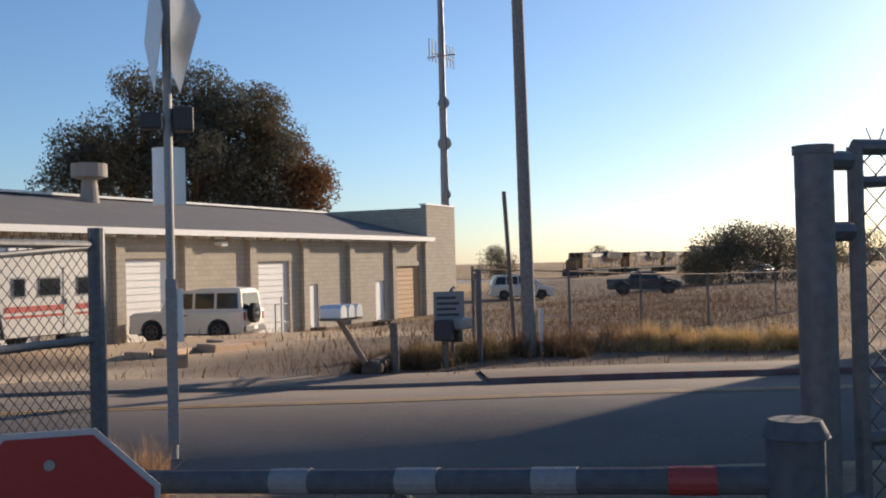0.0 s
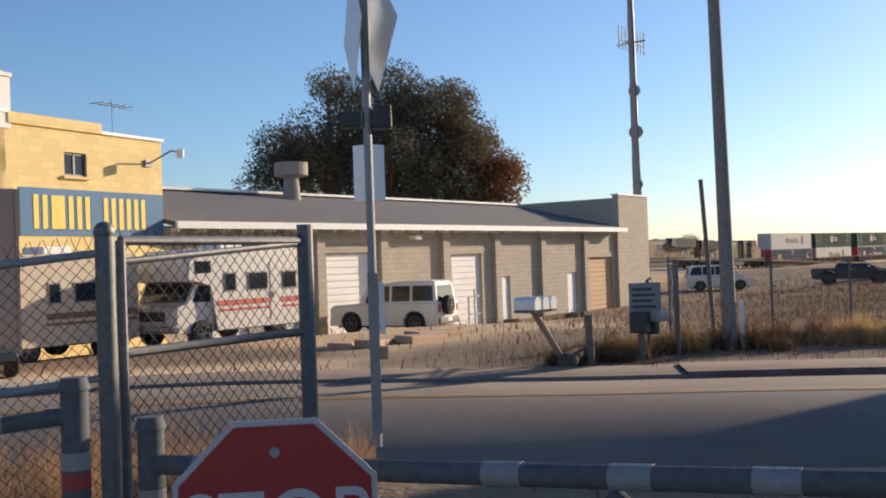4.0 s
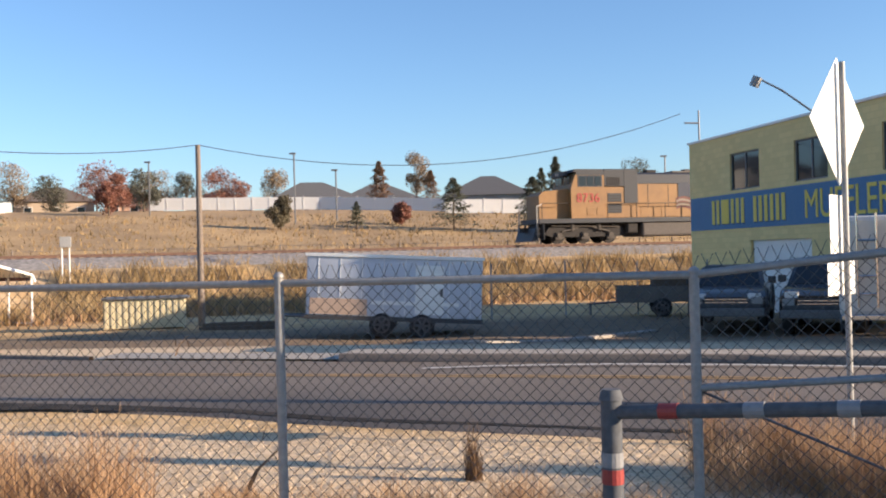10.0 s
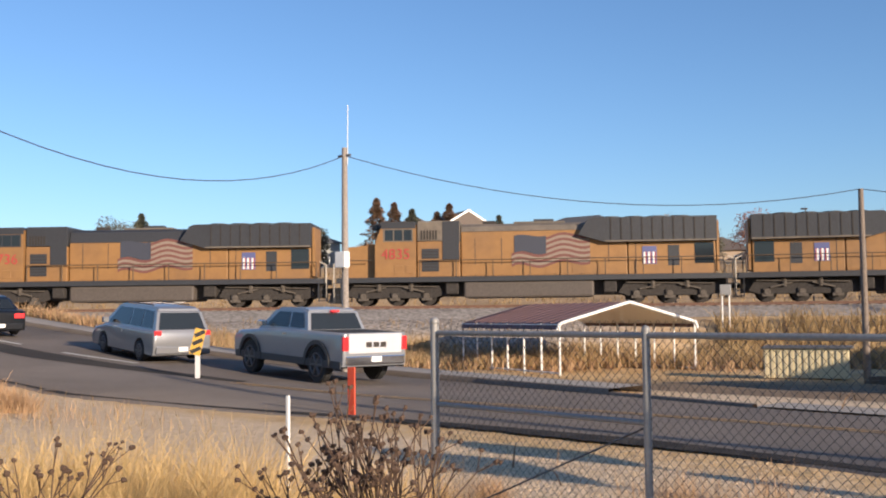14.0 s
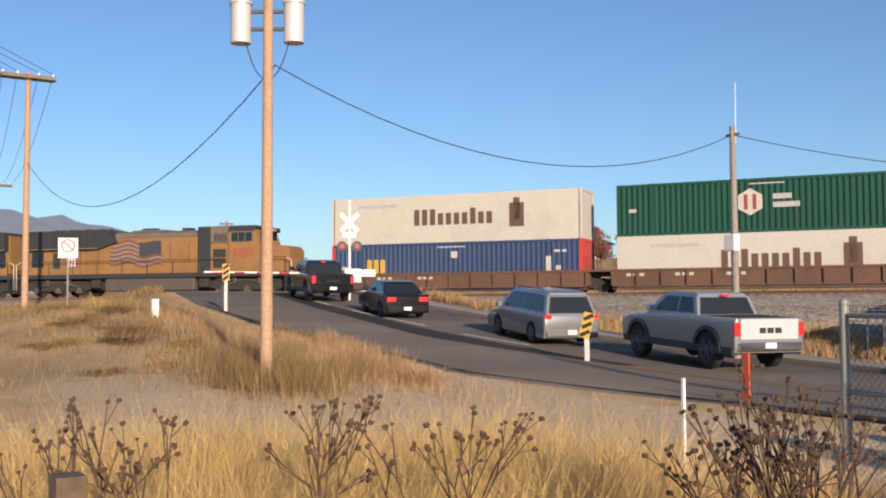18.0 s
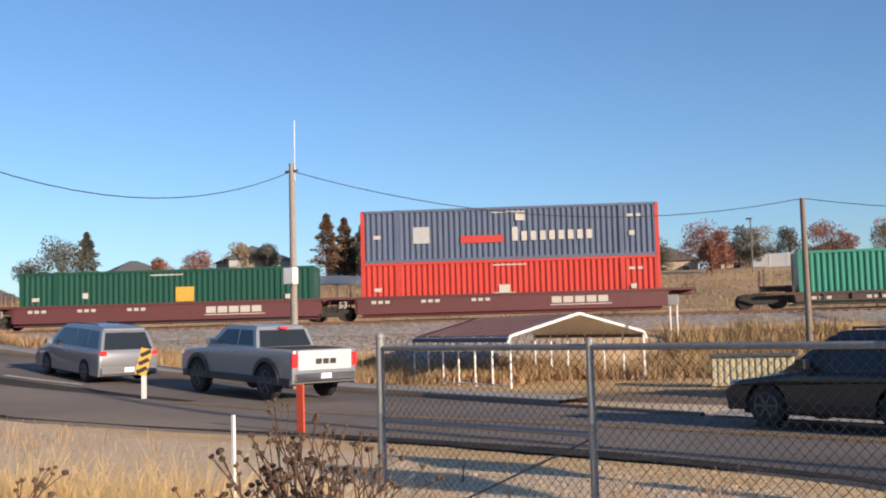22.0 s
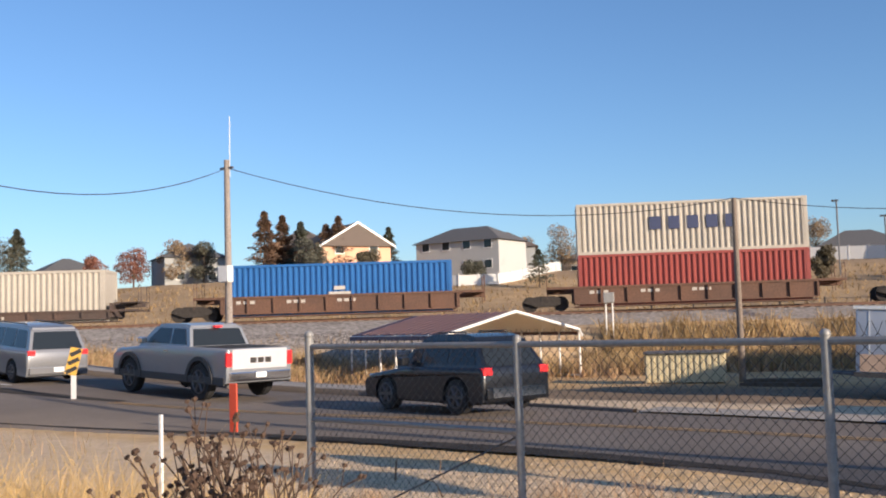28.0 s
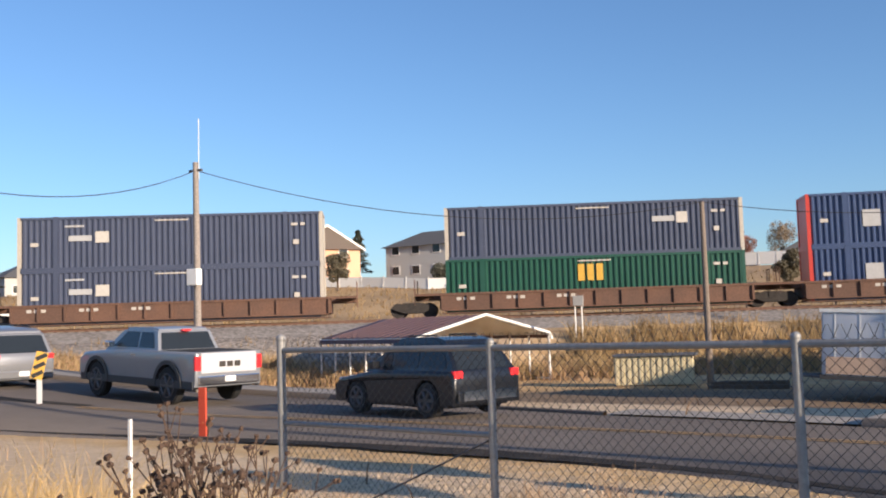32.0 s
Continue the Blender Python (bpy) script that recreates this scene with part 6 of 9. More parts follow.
FENCE = thing("chain_link_fence", FM, "grey chain-link fence with steel posts and a top rail", "fence")


def mesh_panel(x0, x1, z0, z1, parent, top=None, pitch=0.076, r=0.0021, m=None, barbs=True):
    """Woven diagonals between two posts; top(x) may tilt the upper edge."""
    hgt = z1 - z0
    bm = bmesh.new()
    k = x0 - hgt
    lift = top or (lambda x: 0.0)
    M = m or Matrix.Identity(4)
    while k < x1:
        for s in (1, -1):
            a = [(k, z0), (k + hgt, z1)] if s == 1 else [(k, z1), (k + hgt, z0)]
            (xa, za), (xb, zb_) = a
            t0, t1 = max(0, (x0 - xa) / (xb - xa)), min(1, (x1 - xa) / (xb - xa))
            if t1 > t0:
                pa = M @ Vector((xa + (xb - xa) * t0, s * 0.004, za + (zb_ - za) * t0 + lift(xa + (xb - xa) * t0)))
                pb = M @ Vector((xa + (xb - xa) * t1, -s * 0.004, za + (zb_ - za) * t1 + lift(xa + (xb - xa) * t1)))
                rod(bm, pa, pb, r, n=4)
                if barbs and s == 1 and t1 >= 1:
                    rod(bm, pb, pb + M.to_3x3() @ Vector((0.03, 0, 0.07)), r, n=4)
                if barbs and s == -1 and t0 <= 0:
                    rod(bm, pa, pa + M.to_3x3() @ Vector((-0.03, 0, 0.07)), r, n=4)
        k += pitch
    return part("wire_mesh", bm, M_mesh, parent, "woven diamond wire mesh")


POSTS = ((-7.15, 1.86, 0.04), (-4.77, 1.8, 0.03), (-2.46, 1.80, 0.03), (0.05, 1.78, 0.03), (1.46, 2.32, 0.065), (2.39, 2.12, 0.058))


def fence_top(x):
    return 0.0 if x < 0 else 0.10 * x


for x, h, r in POSTS:
    bm = bmesh.new()
    rod(bm, (x, 0, -0.3), (x, 0, h), r, n=14)
    bmesh.ops.create_uvsphere(bm, u_segments=12, v_segments=6, radius=r * 1.12, matrix=Matrix.Translation((x, 0, h)))
    part("post", bm, M_dark_steel if h > 2.0 else M_steel, FENCE, smooth=True)
for (a, ha, ra), (b, hb, rb) in zip(POSTS, POSTS[1:]):
    rods("top_rail", [((a, 0.0, 1.76 + fence_top(a)), (b, 0.0, 1.76 + fence_top(b)))], 0.024, M_steel, FENCE, n=10)
    mesh_panel(a, b, 0.05, 1.80, FENCE, fence_top)
    if a < -6 or a >= 0:
        z = 1.12
        rods("mid_rail", [((a, 0.0, z + fence_top(a) * 0.6), (b, 0.0, z + fence_top(b) * 0.6))], 0.022, M_steel, FENCE, n=10)
rods("truss_rod", [((-4.77, 0.02, 1.1), (-7.1, 0.02, 0.1))], 0.008, M_dark_steel, FENCE)
rods("truss_rod", [((0.08, 0.02, 1.1), (2.36, 0.02, 0.1))], 0.008, M_dark_steel, FENCE)


def gate_leaf(p, q, z0, z1, mid, label, post=0.06):
    """A swung-open chain-link gate leaf from hinge p to q."""
    p, q = Vector(p), Vector(q)
    d = (q - p)
    L_ = d.length
    g = thing("chain_link_gate", Matrix.Translation(p) @ pose(0, 0, 0, 0, 0, math.degrees(math.atan2(d.y, d.x))), label, "gate")
    # Darker steel puts the gate's backlit look into its colour.
    rods("gate_frame", [((0.12, 0, z0), (0.12, 0, z1)), ((L_, 0, z0), (L_, 0, z1)), ((0.12, 0, z1), (L_, 0, z1)), ((0.12, 0, z0), (L_, 0, z0)), ((0.12, 0, mid), (L_, 0, mid))], 0.03, M_dark_steel, g, n=10)
    rods("gate_brace", [((0.12, 0.0, z1 - 0.13), (L_, 0.0, z1 - 0.02))], 0.022, M_dark_steel, g)
    rods("latch_post", [((L_ + 0.05, 0, 0.05), (L_ + 0.05, 0, z1 + 0.12))], post, M_dark_steel, g, n=12)
    mesh_panel(0.12, L_, z0, z1, g, pitch=0.095, r=0.0034)
    return g


gpl = FM @ Vector((2.39, 0, 0))
gate_leaf(gpl, (5.52, 5.58, 0), 0.28, 2.07, 1.39, "open chain-link gate leaf with a steel frame", 0.06)
gR = Vector((3.98, 0.44, 0))
bm = bmesh.new()
rod(bm, (0, 0, -0.2), (0, 0, 2.22), 0.066, n=16)
rod(bm, (0, 0, 2.22), (0, 0, 2.25), 0.072, n=16)
gp = thing("gate_post", Matrix.Translation(gR), "heavy grey steel gate post", "post")
part("post", bm, M_dark_steel, gp, smooth=True)
for z in (1.0, 1.95, 2.2):
    rods("hinge", [((0, 0, z), (0.12, -0.1, z))], 0.035, M_dark_steel, gp)
gate_leaf((4.15, 0.42, 0), (6.3, -1.9, 0), 0.25, 2.26, 1.2, "open chain-link gate leaf beside the heavy post")

# pipe barriers with the stop sign
# Pipe grey is darkened in the paint itself for the barrier's shade.
M_pipe = mat("worn grey pipe paint, darkened for shade", (0.10, 0.105, 0.115), 0.75, 0.0, vary=0.2, scale=2.5, fine=25, bump=0.08, mix=0.4, second=(0.10, 0.10, 0.105), spec=0.25)
M_tape = mat("grey-white reflective tape", (0.24, 0.24, 0.245), 0.6)
M_reflect_red = mat("red reflective tape", (0.3, 0.04, 0.035), 0.5)


def barrier(p, q, zp, zq, cp, cq, label, bands, r=0.042, brace=None, reds=(0, 3)):
    p, q = Vector(p), Vector(q)
    d = q - p
    L_ = d.length
    g = thing("pipe_barrier", Matrix.Translation(p) @ pose(0, 0, 0, 0, 0, math.degrees(math.atan2(d.y, d.x))), label, "barrier")
    for x, h, rr_ in ((0, cp[0], cp[1]), (L_, cq[0], cq[1])):
        bm = bmesh.new()
        rod(bm, (x, 0, -0.2), (x, 0, h - 0.02), rr_, n=16)
        rod(bm, (x, 0, h - 0.02), (x, 0, h + 0.03), rr_ * 1.2, rr_ * 0.9, n=16)
        part("bollard", bm, M_pipe, g, smooth=True)
        for dz, mt in ((0.42, M_reflect_red), (0.34, M_tape)):
            rods("tape_band", [((x, 0, h - dz), (x, 0, h - dz + 0.07))], rr_ + 0.003, mt, g, "reflective tape band", 16)
    rods("bar", [((0.0, 0, zp), (L_, 0, zq))], r, M_pipe, g, n=16)
    for k, u in enumerate(bands):
        a, b = Vector((0, 0, zp)).lerp(Vector((L_, 0, zq)), u - 0.022), Vector((0, 0, zp)).lerp(Vector((L_, 0, zq)), u + 0.022)
        rods("tape_band", [(a, b)], r + 0.003, M_reflect_red if k in reds else M_tape, g, "reflective tape band", 16)
    if brace:
        rods("brace", [brace], r * 0.8, M_pipe, g, n=12)
    return g


barrier((0.77, 4.94, 0), (2.50, 3.74, 0), 1.14, 1.31, (1.22, 0.05), (1.43, 0.055), "grey pipe barrier with red and white tape", (0.14, 0.33, 0.52, 0.68, 0.85), 0.034, ((1.25, 0.02, 1.22), (2.05, 0.02, 0.55)))
barrier((2.78, 3.63, 0), (3.37, 0.43, 0), 1.07, 1.21, (1.24, 0.055), (1.36, 0.085), "grey pipe barrier across the entrance with a stop sign", (0.1, 0.5, 0.64, 0.78, 0.91), 0.042, ((2.0, 0.02, 1.1), (2.6, 0.02, 0.6)), (4,))
SG = thing("stop_sign", Matrix.Translation((2.60, 2.66, 1.0)) @ pose(0, 0, 0, 0, 0, -45), "red octagonal stop sign fixed to the pipe barrier", "sign")


def octagon(bm, r, y0, y1):
    return prism(bm, [(r * math.cos(radians(22.5 + 45 * k)), r * math.sin(radians(22.5 + 45 * k))) for k in range(8)], y0, y1)


R8 = 0.35 / math.cos(radians(22.5))
# Sign white dimmed, like the red face, to carry its shade in the colour.
M_sign_white = mat("sign white dimmed for shade", (0.46, 0.46, 0.47), 0.5, vary=0.06, mix=0.3, second=(0.38, 0.38, 0.39))
part("border", octagon(bmesh.new(), R8, -0.002, 0.004), M_sign_white, SG, "white border")
part("face", octagon(bmesh.new(), R8 - 0.022, -0.006, -0.0025), M_red, SG)
words("STOP", 0.33, pose(0, -0.008, -0.118) @ UP, M_sign_white, SG, 0.002, "CENTER", "lettering", "white capital letters", 0.82)
bm = bmesh.new()
rod(bm, (0, -0.007, 0.24), (0, -0.016, 0.24), 0.018, n=12)
part("bolt", bm, M_steel, SG)
rods("bracket", [((-0.1, 0.02, 0.23), (0.1, 0.02, 0.23)), ((-0.1, 0.02, -0.1), (0.1, 0.02, -0.1))], 0.016, M_steel, SG)


def diamond(bm, half, y0, y1, m=None):
    return prism(bm, [(half, 0), (0, half), (-half, 0), (0, -half)], y0, y1, m)


def back_sign(x, y, h, turn, label, r=0.03):
    z = gz(x, y)
    s = thing("road_sign", pose(x, y, z, 0, 0, turn), label, "sign")
    rods("post", [((0, 0, -0.2), (0, 0, h))], r, M_steel, s, n=12)
    return s


D1 = back_sign(3.84, 9.85, 3.7, 46, "back of a diamond warning sign on a steel post")
part("diamond_panel", diamond(bmesh.new(), 0.62, 0.05, 0.054, pose(0, 0, 3.13)), M_alu, D1, "bare aluminium diamond panel")
boxpart("plate", (-0.24, 0.1, 0.05, 0.054, 1.85, 2.42), M_alu, D1, "narrow aluminium plate")
boxpart("plate", (-0.32, 0.3, 0.05, 0.054, 1.46, 1.82), M_alu, D1, "small square aluminium plate")
D2 = back_sign(8.22, 7.35, 5.2, -48, "steel post with diamond signs, small plates and a warning beacon", 0.045)
for a in (-35, 35):
    part("diamond_panel", diamond(bmesh.new(), 0.66, 0.0, 0.006, pose(0.13 if a > 0 else -0.13, 0.05, 4.5, 0, 0, -71 if a > 0 else -80)), M_alu, D2, "bare aluminium diamond panel")
    boxpart("plate", (0.02 if a > 0 else -0.24, 0.24 if a > 0 else -0.02, 0.05, 0.054, 2.68, 3.28), M_alu, D2, "aluminium back plate", m=pose(0, 0, 0, 0, 0, a))
boxpart("beacon", (-0.28, -0.06, -0.08, 0.1, 3.45, 3.62), M_trim, D2, "dark beacon housing", 0.02)
boxpart("beacon", (0.06, 0.26, -0.1, 0.12, 3.43, 3.68), M_trim, D2, "dark beacon housing", 0.02)
boxpart("post_sleeve", (-0.055, 0.055, -0.055, 0.055, 0.2, 1.9), M_steel, D2)
boxpart("tag", (0.06, 0.12, -0.04, 0.04, 1.25, 1.8), M_alu, D2)
boxpart("block", (0.05, 0.14, -0.06, 0.06, 0.98, 1.12), M_wood, D2)
# ---- plants ----
def twigs(bm_pts, rng, n, r, h, w, droop=0.25, core=0.25):
    """Thin curved stems from one root as narrow strips: returns vertices and faces."""
    v, f = bm_pts
    for _ in range(n):
        a = rng.uniform(0, 2 * math.pi)
        out = r * math.sqrt(rng.uniform(0.02, 1))
        hh = h * rng.uniform(0.55, 1.0) * (1 - droop * (out / r) ** 2)
        b = rng.uniform(0, 2 * math.pi)
        x0, y0 = math.cos(b) * r * core * rng.uniform(0, 1), math.sin(b) * r * core * rng.uniform(0, 1)
        side = rng.uniform(0, 2 * math.pi)
        dx, dy = math.cos(side) * w, math.sin(side) * w
        base = len(v)
        for k in range(4):
            u = k / 3
            x = x0 + math.cos(a) * out * u ** 1.4 + rng.normal(0, 0.02)
            y = y0 + math.sin(a) * out * u ** 1.4 + rng.normal(0, 0.02)
            z = hh * (u ** 0.85)
            k2 = 1 - 0.75 * u
            v.append((x - dx * k2, y - dy * k2, z))
            v.append((x + dx * k2, y + dy * k2, z))
        for k in range(3):
            f.append((base + 2 * k, base + 2 * k + 1, base + 2 * k + 3, base + 2 * k + 2))
    return v, f


def raw(name, v, f, material):
    me = bpy.data.meshes.new(name)
    me.from_pydata(v, [], f)
    me.materials.append(material)
    return me


def weed(kind, x, y, r, h, n=220, seed=0, w=0.006, label="", z=None):
    rng = np.random.default_rng(seed + 17)
    v, f = [], []
    for k in range(5):
        rk, hk = r * rng.uniform(0.35, 0.75), h * rng.uniform(0.5, 1.0)
        ox, oy = rng.normal(0, r * 0.45), rng.normal(0, r * 0.45)
        i = len(v)
        twigs((v, f), rng, int(n * 0.6), rk, hk, w * 0.6, 0.5, 0.8)
        v[i:] = [(a + ox, b + oy, c) for a, b, c in v[i:]]
    m = {"kochia": M_kochia, "straw": M_straw, "brown": M_brownweed, "dull": M_straw_dark}[kind]
    ob = new("dry_weed", raw("dry_weed", v, f, m))
    ob.matrix_basis = pose(x, y, (gz(x, y) if z is None else z) - 0.03)
    return tagged(ob, label or {"kochia": "orange-brown dry tumbleweed bush", "straw": "clump of tall golden dry grass", "brown": "dark dead weed clump", "dull": "dull dry weed clump"}[kind], "weed", "dry weeds")


def thistle(x, y, h, seed):
    """A dead thistle: forked dark stems with round seed heads."""
    rng = np.random.default_rng(seed)
    T = thing("dead_thistle", pose(x, y, gz(x, y) - 0.02), "dark dead thistle with round seed heads", "weed", "dead thistles")
    head = HEADS[0] if HEADS else None

    def branch(stems, p, d, ln, r, depth):
        q = p + d * ln
        rod(stems, p, q, r, r * 0.75, 5)
        if depth == 0:
            ends.append(q)
            return
        for _ in range(rng.integers(2, 4)):
            nd = (d + Vector(rng.normal(0, 0.32, 3)) + Vector((0, 0, 0.15))).normalized()
            branch(stems, q, nd, ln * rng.uniform(0.42, 0.68), r * 0.68, depth - 1)
    for _ in range(3):
        stems, ends = bmesh.new(), []
        branch(stems, Vector((rng.normal(0, 0.08), rng.normal(0, 0.08), 0)), Vector((rng.normal(0, 0.12), rng.normal(0, 0.12), 1)).normalized(), h * 0.44, 0.010, 3)
        st = part("stem", stems, M_thistle, T)
        for q in ends[:22]:
            if not HEADS:
                bm = bmesh.new()
                bmesh.ops.create_icosphere(bm, subdivisions=2, radius=0.0125)
                for v in bm.verts:
                    v.co *= rng.uniform(0.6, 1.35)
                HEADS.append(finish("seed_head", bm, M_thistle))
            o = new("seed_head", HEADS[0])
            o.parent = st
            o.matrix_basis = Matrix.Translation(q) @ pose(0, 0, 0, rng.uniform(-40, 40), rng.uniform(-40, 40), 0) @ Matrix.Diagonal((*[rng.uniform(0.7, 1.25)] * 3, 1))
    return T


HEADS = []
M_thistle = mat("dead thistle brown", (0.085, 0.052, 0.035), 0.9, vary=0.3, bump=0.1)
M_bark = mat("bark", (0.12, 0.085, 0.06), 0.95, vary=0.3, scale=2, fine=14, bump=0.6)


def tree(name, x, y, h, crown, leaf, label, seed, leaves=2500, size=0.35, trunk=0.18, start=0.25, lobes=9, bare=0.0, z=None, squash=0.9):
    """Trunk and limbs, and a crown of leaf sprays gathered in uneven lobes. crown: its width."""
    rng = np.random.default_rng(seed)
    T = thing(name, pose(x, y, (gz(x, y) if z is None else z) - 0.1), label, "tree")
    bm = bmesh.new()
    rod(bm, (0, 0, 0), (0, 0, h * 0.45), trunk, trunk * 0.6, 10)
    cs = []
    for k in range(lobes):
        a = k * 2.4 + rng.uniform(-0.4, 0.4)
        u = rng.uniform(0.15, 1.0) ** 0.7
        zz = h * (start + (1 - start) * rng.uniform(0.15, 0.86))
        fade = 1 - 0.55 * abs(zz / h - (start + 0.45 * (1 - start))) / 0.5
        c = Vector((math.cos(a) * crown * 0.34 * u * fade, math.sin(a) * crown * 0.34 * u * fade, zz))
        rr_ = crown * rng.uniform(0.14, 0.24)
        cs.append((c, rr_))
        mid = Vector((c.x * 0.3, c.y * 0.3, h * 0.25 + (c.z - h * 0.25) * 0.5))
        rod(bm, (0, 0, h * 0.22 + rng.uniform(0, 0.1) * h), mid, trunk * 0.45, trunk * 0.28, 6)
        rod(bm, mid, c, trunk * 0.28, trunk * 0.1, 6)
        for _ in range(3 + int(6 * bare)):
            e = Vector(rng.normal(0, 1, 3)).normalized() * rr_ * rng.uniform(0.8, 1.2)
            rod(bm, c, c + e, trunk * 0.09, trunk * 0.03, 4)
    part("trunk", bm, M_bark, T)
    pick = rng.integers(len(cs), size=leaves)
    c0 = np.array([tuple(c) for c, q in cs])[pick]
    rad_ = np.array([q for c, q in cs])[pick][:, None]
    d = rng.normal(0, 1, (leaves, 3))
    d /= np.linalg.norm(d, axis=1)[:, None]
    p = c0 + d * rad_ * rng.uniform(0.35, 1.08, (leaves, 1)) ** 0.6 * np.array((1, 1, squash))
    sz_ = size * rng.uniform(0.5, 1.25, (leaves, 1))
    a = rng.normal(0, 1, (leaves, 3))
    a /= np.linalg.norm(a, axis=1)[:, None]
    b = np.cross(a, rng.normal(0, 1, (leaves, 3)))
    b /= np.linalg.norm(b, axis=1)[:, None]
    v = np.stack([p - a * sz_ * 0.5, p + b * sz_ * 0.28, p + a * sz_ * 0.5, p - b * sz_ * 0.28], 1).reshape(-1, 3).tolist()
    f = np.arange(leaves * 4).reshape(-1, 4).tolist()
    o = new("crown", raw("crown", v, f, leaf))
    o.parent = T
    return T


def conifer(x, y, h, w, leaf, label, seed, z=None, n=1400):
    rng = np.random.default_rng(seed)
    T = thing("conifer_tree", pose(x, y, (gz(x, y) if z is None else z) - 0.1), label, "tree")
    part("trunk", rod(bmesh.new(), (0, 0, 0), (0, 0, h * 0.95), 0.12, 0.03, 8), M_bark, T)
    u = rng.uniform(0.08, 1, n) ** 0.8
    a = rng.uniform(0, 6.283, n)
    r = w / 2 * (1 - u) ** 0.7 * (0.75 + 0.25 * np.cos(u * 38)) * rng.uniform(0.3, 1.1, n) + 0.05
    p = np.stack([np.cos(a) * r, np.sin(a) * r, h * (0.06 + 0.94 * u) - 0.15 * r], 1)
    s = (0.065 * h * rng.uniform(0.5, 1.1, n))[:, None]
    d = np.stack([np.cos(a), np.sin(a), np.full(n, -0.25)], 1)
    b = np.stack([-np.sin(a), np.cos(a), rng.normal(0, 0.4, n)], 1)
    v = np.stack([p - d * s * 0.5, p + b * s * 0.25, p + d * s * 0.6, p - b * s * 0.25], 1).reshape(-1, 3).tolist()
    f = np.arange(n * 4).reshape(-1, 4).tolist()
    o = new("crown", raw("crown", v, f, leaf))
    o.parent = T
    return T


L_dark = leafy("dark green leaves", (0.13, 0.128, 0.098), 0.3)
L_olive = leafy("olive leaves", (0.165, 0.142, 0.095), 0.3)
L_autumn = leafy("brown-orange leaves", (0.24, 0.125, 0.06), 0.4)
L_orange = leafy("orange autumn leaves", (0.33, 0.13, 0.045), 0.4)
L_red = leafy("red autumn leaves", (0.27, 0.125, 0.09), 0.4)
L_tan = leafy("thin tan leaves", (0.30, 0.22, 0.14), 0.4)
# Pine colour paled to olive-grey, standing in for distance haze.
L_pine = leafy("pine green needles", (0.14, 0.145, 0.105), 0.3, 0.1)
L_rust = leafy("rust brown needles", (0.27, 0.175, 0.115), 0.4)


def polar(az_, r):
    return r * math.sin(radians(az_)), r * math.cos(radians(az_))


# the big trees behind the garages
for az_, r, h, w, lf, sd, n, sz, st, br in ((48.6, 100, 23.6, 12.0, L_dark, 11, 44000, 0.32, 0.22, 0.0), (51.8, 103, 21.4, 13.0, L_olive, 12, 44000, 0.32, 0.12, 0.0), (45.4, 101, 21.8, 10.4, L_olive, 13, 16000, 0.32, 0.30, 0.7),
                                           (42.9, 103, 15.4, 9.6, L_dark, 15, 14000, 0.32, 0.2, 0.6), (54.3, 105, 17.0, 8.0, L_autumn, 14, 18000, 0.32, 0.1, 0.0)):
    x, y = polar(az_, r)
    tree("shade_tree", x, y, h, w * 1.15, lf, {L_dark: "large dark green shade tree behind the garages", L_olive: "large olive-brown shade tree behind the garages", L_autumn: "brown-orange autumn tree behind the garages"}[lf], sd, n, sz, 0.5, st, 26, br)
# bushes and far trees to the right
for az_, r, h, w, lf, sd in ((77.8, 105, 5.4, 11.0, L_olive, 21), (80.2, 110, 5.2, 12.0, L_olive, 22), (76.4, 112, 3.6, 7.0, L_olive, 23), (82.5, 150, 5.0, 12.0, L_olive, 24), (70.8, 215, 6.5, 12.0, L_olive, 25), (65.2, 200, 7.0, 10.0, L_olive, 26), (84.5, 200, 6.0, 16.0, L_dark, 27)):
    x, y = polar(az_, r)
    tree("field_tree", x, y, h, w, lf, "low olive-grey tree on the flat field", sd, 9000, 0.26, 0.15, 0.0, 22)

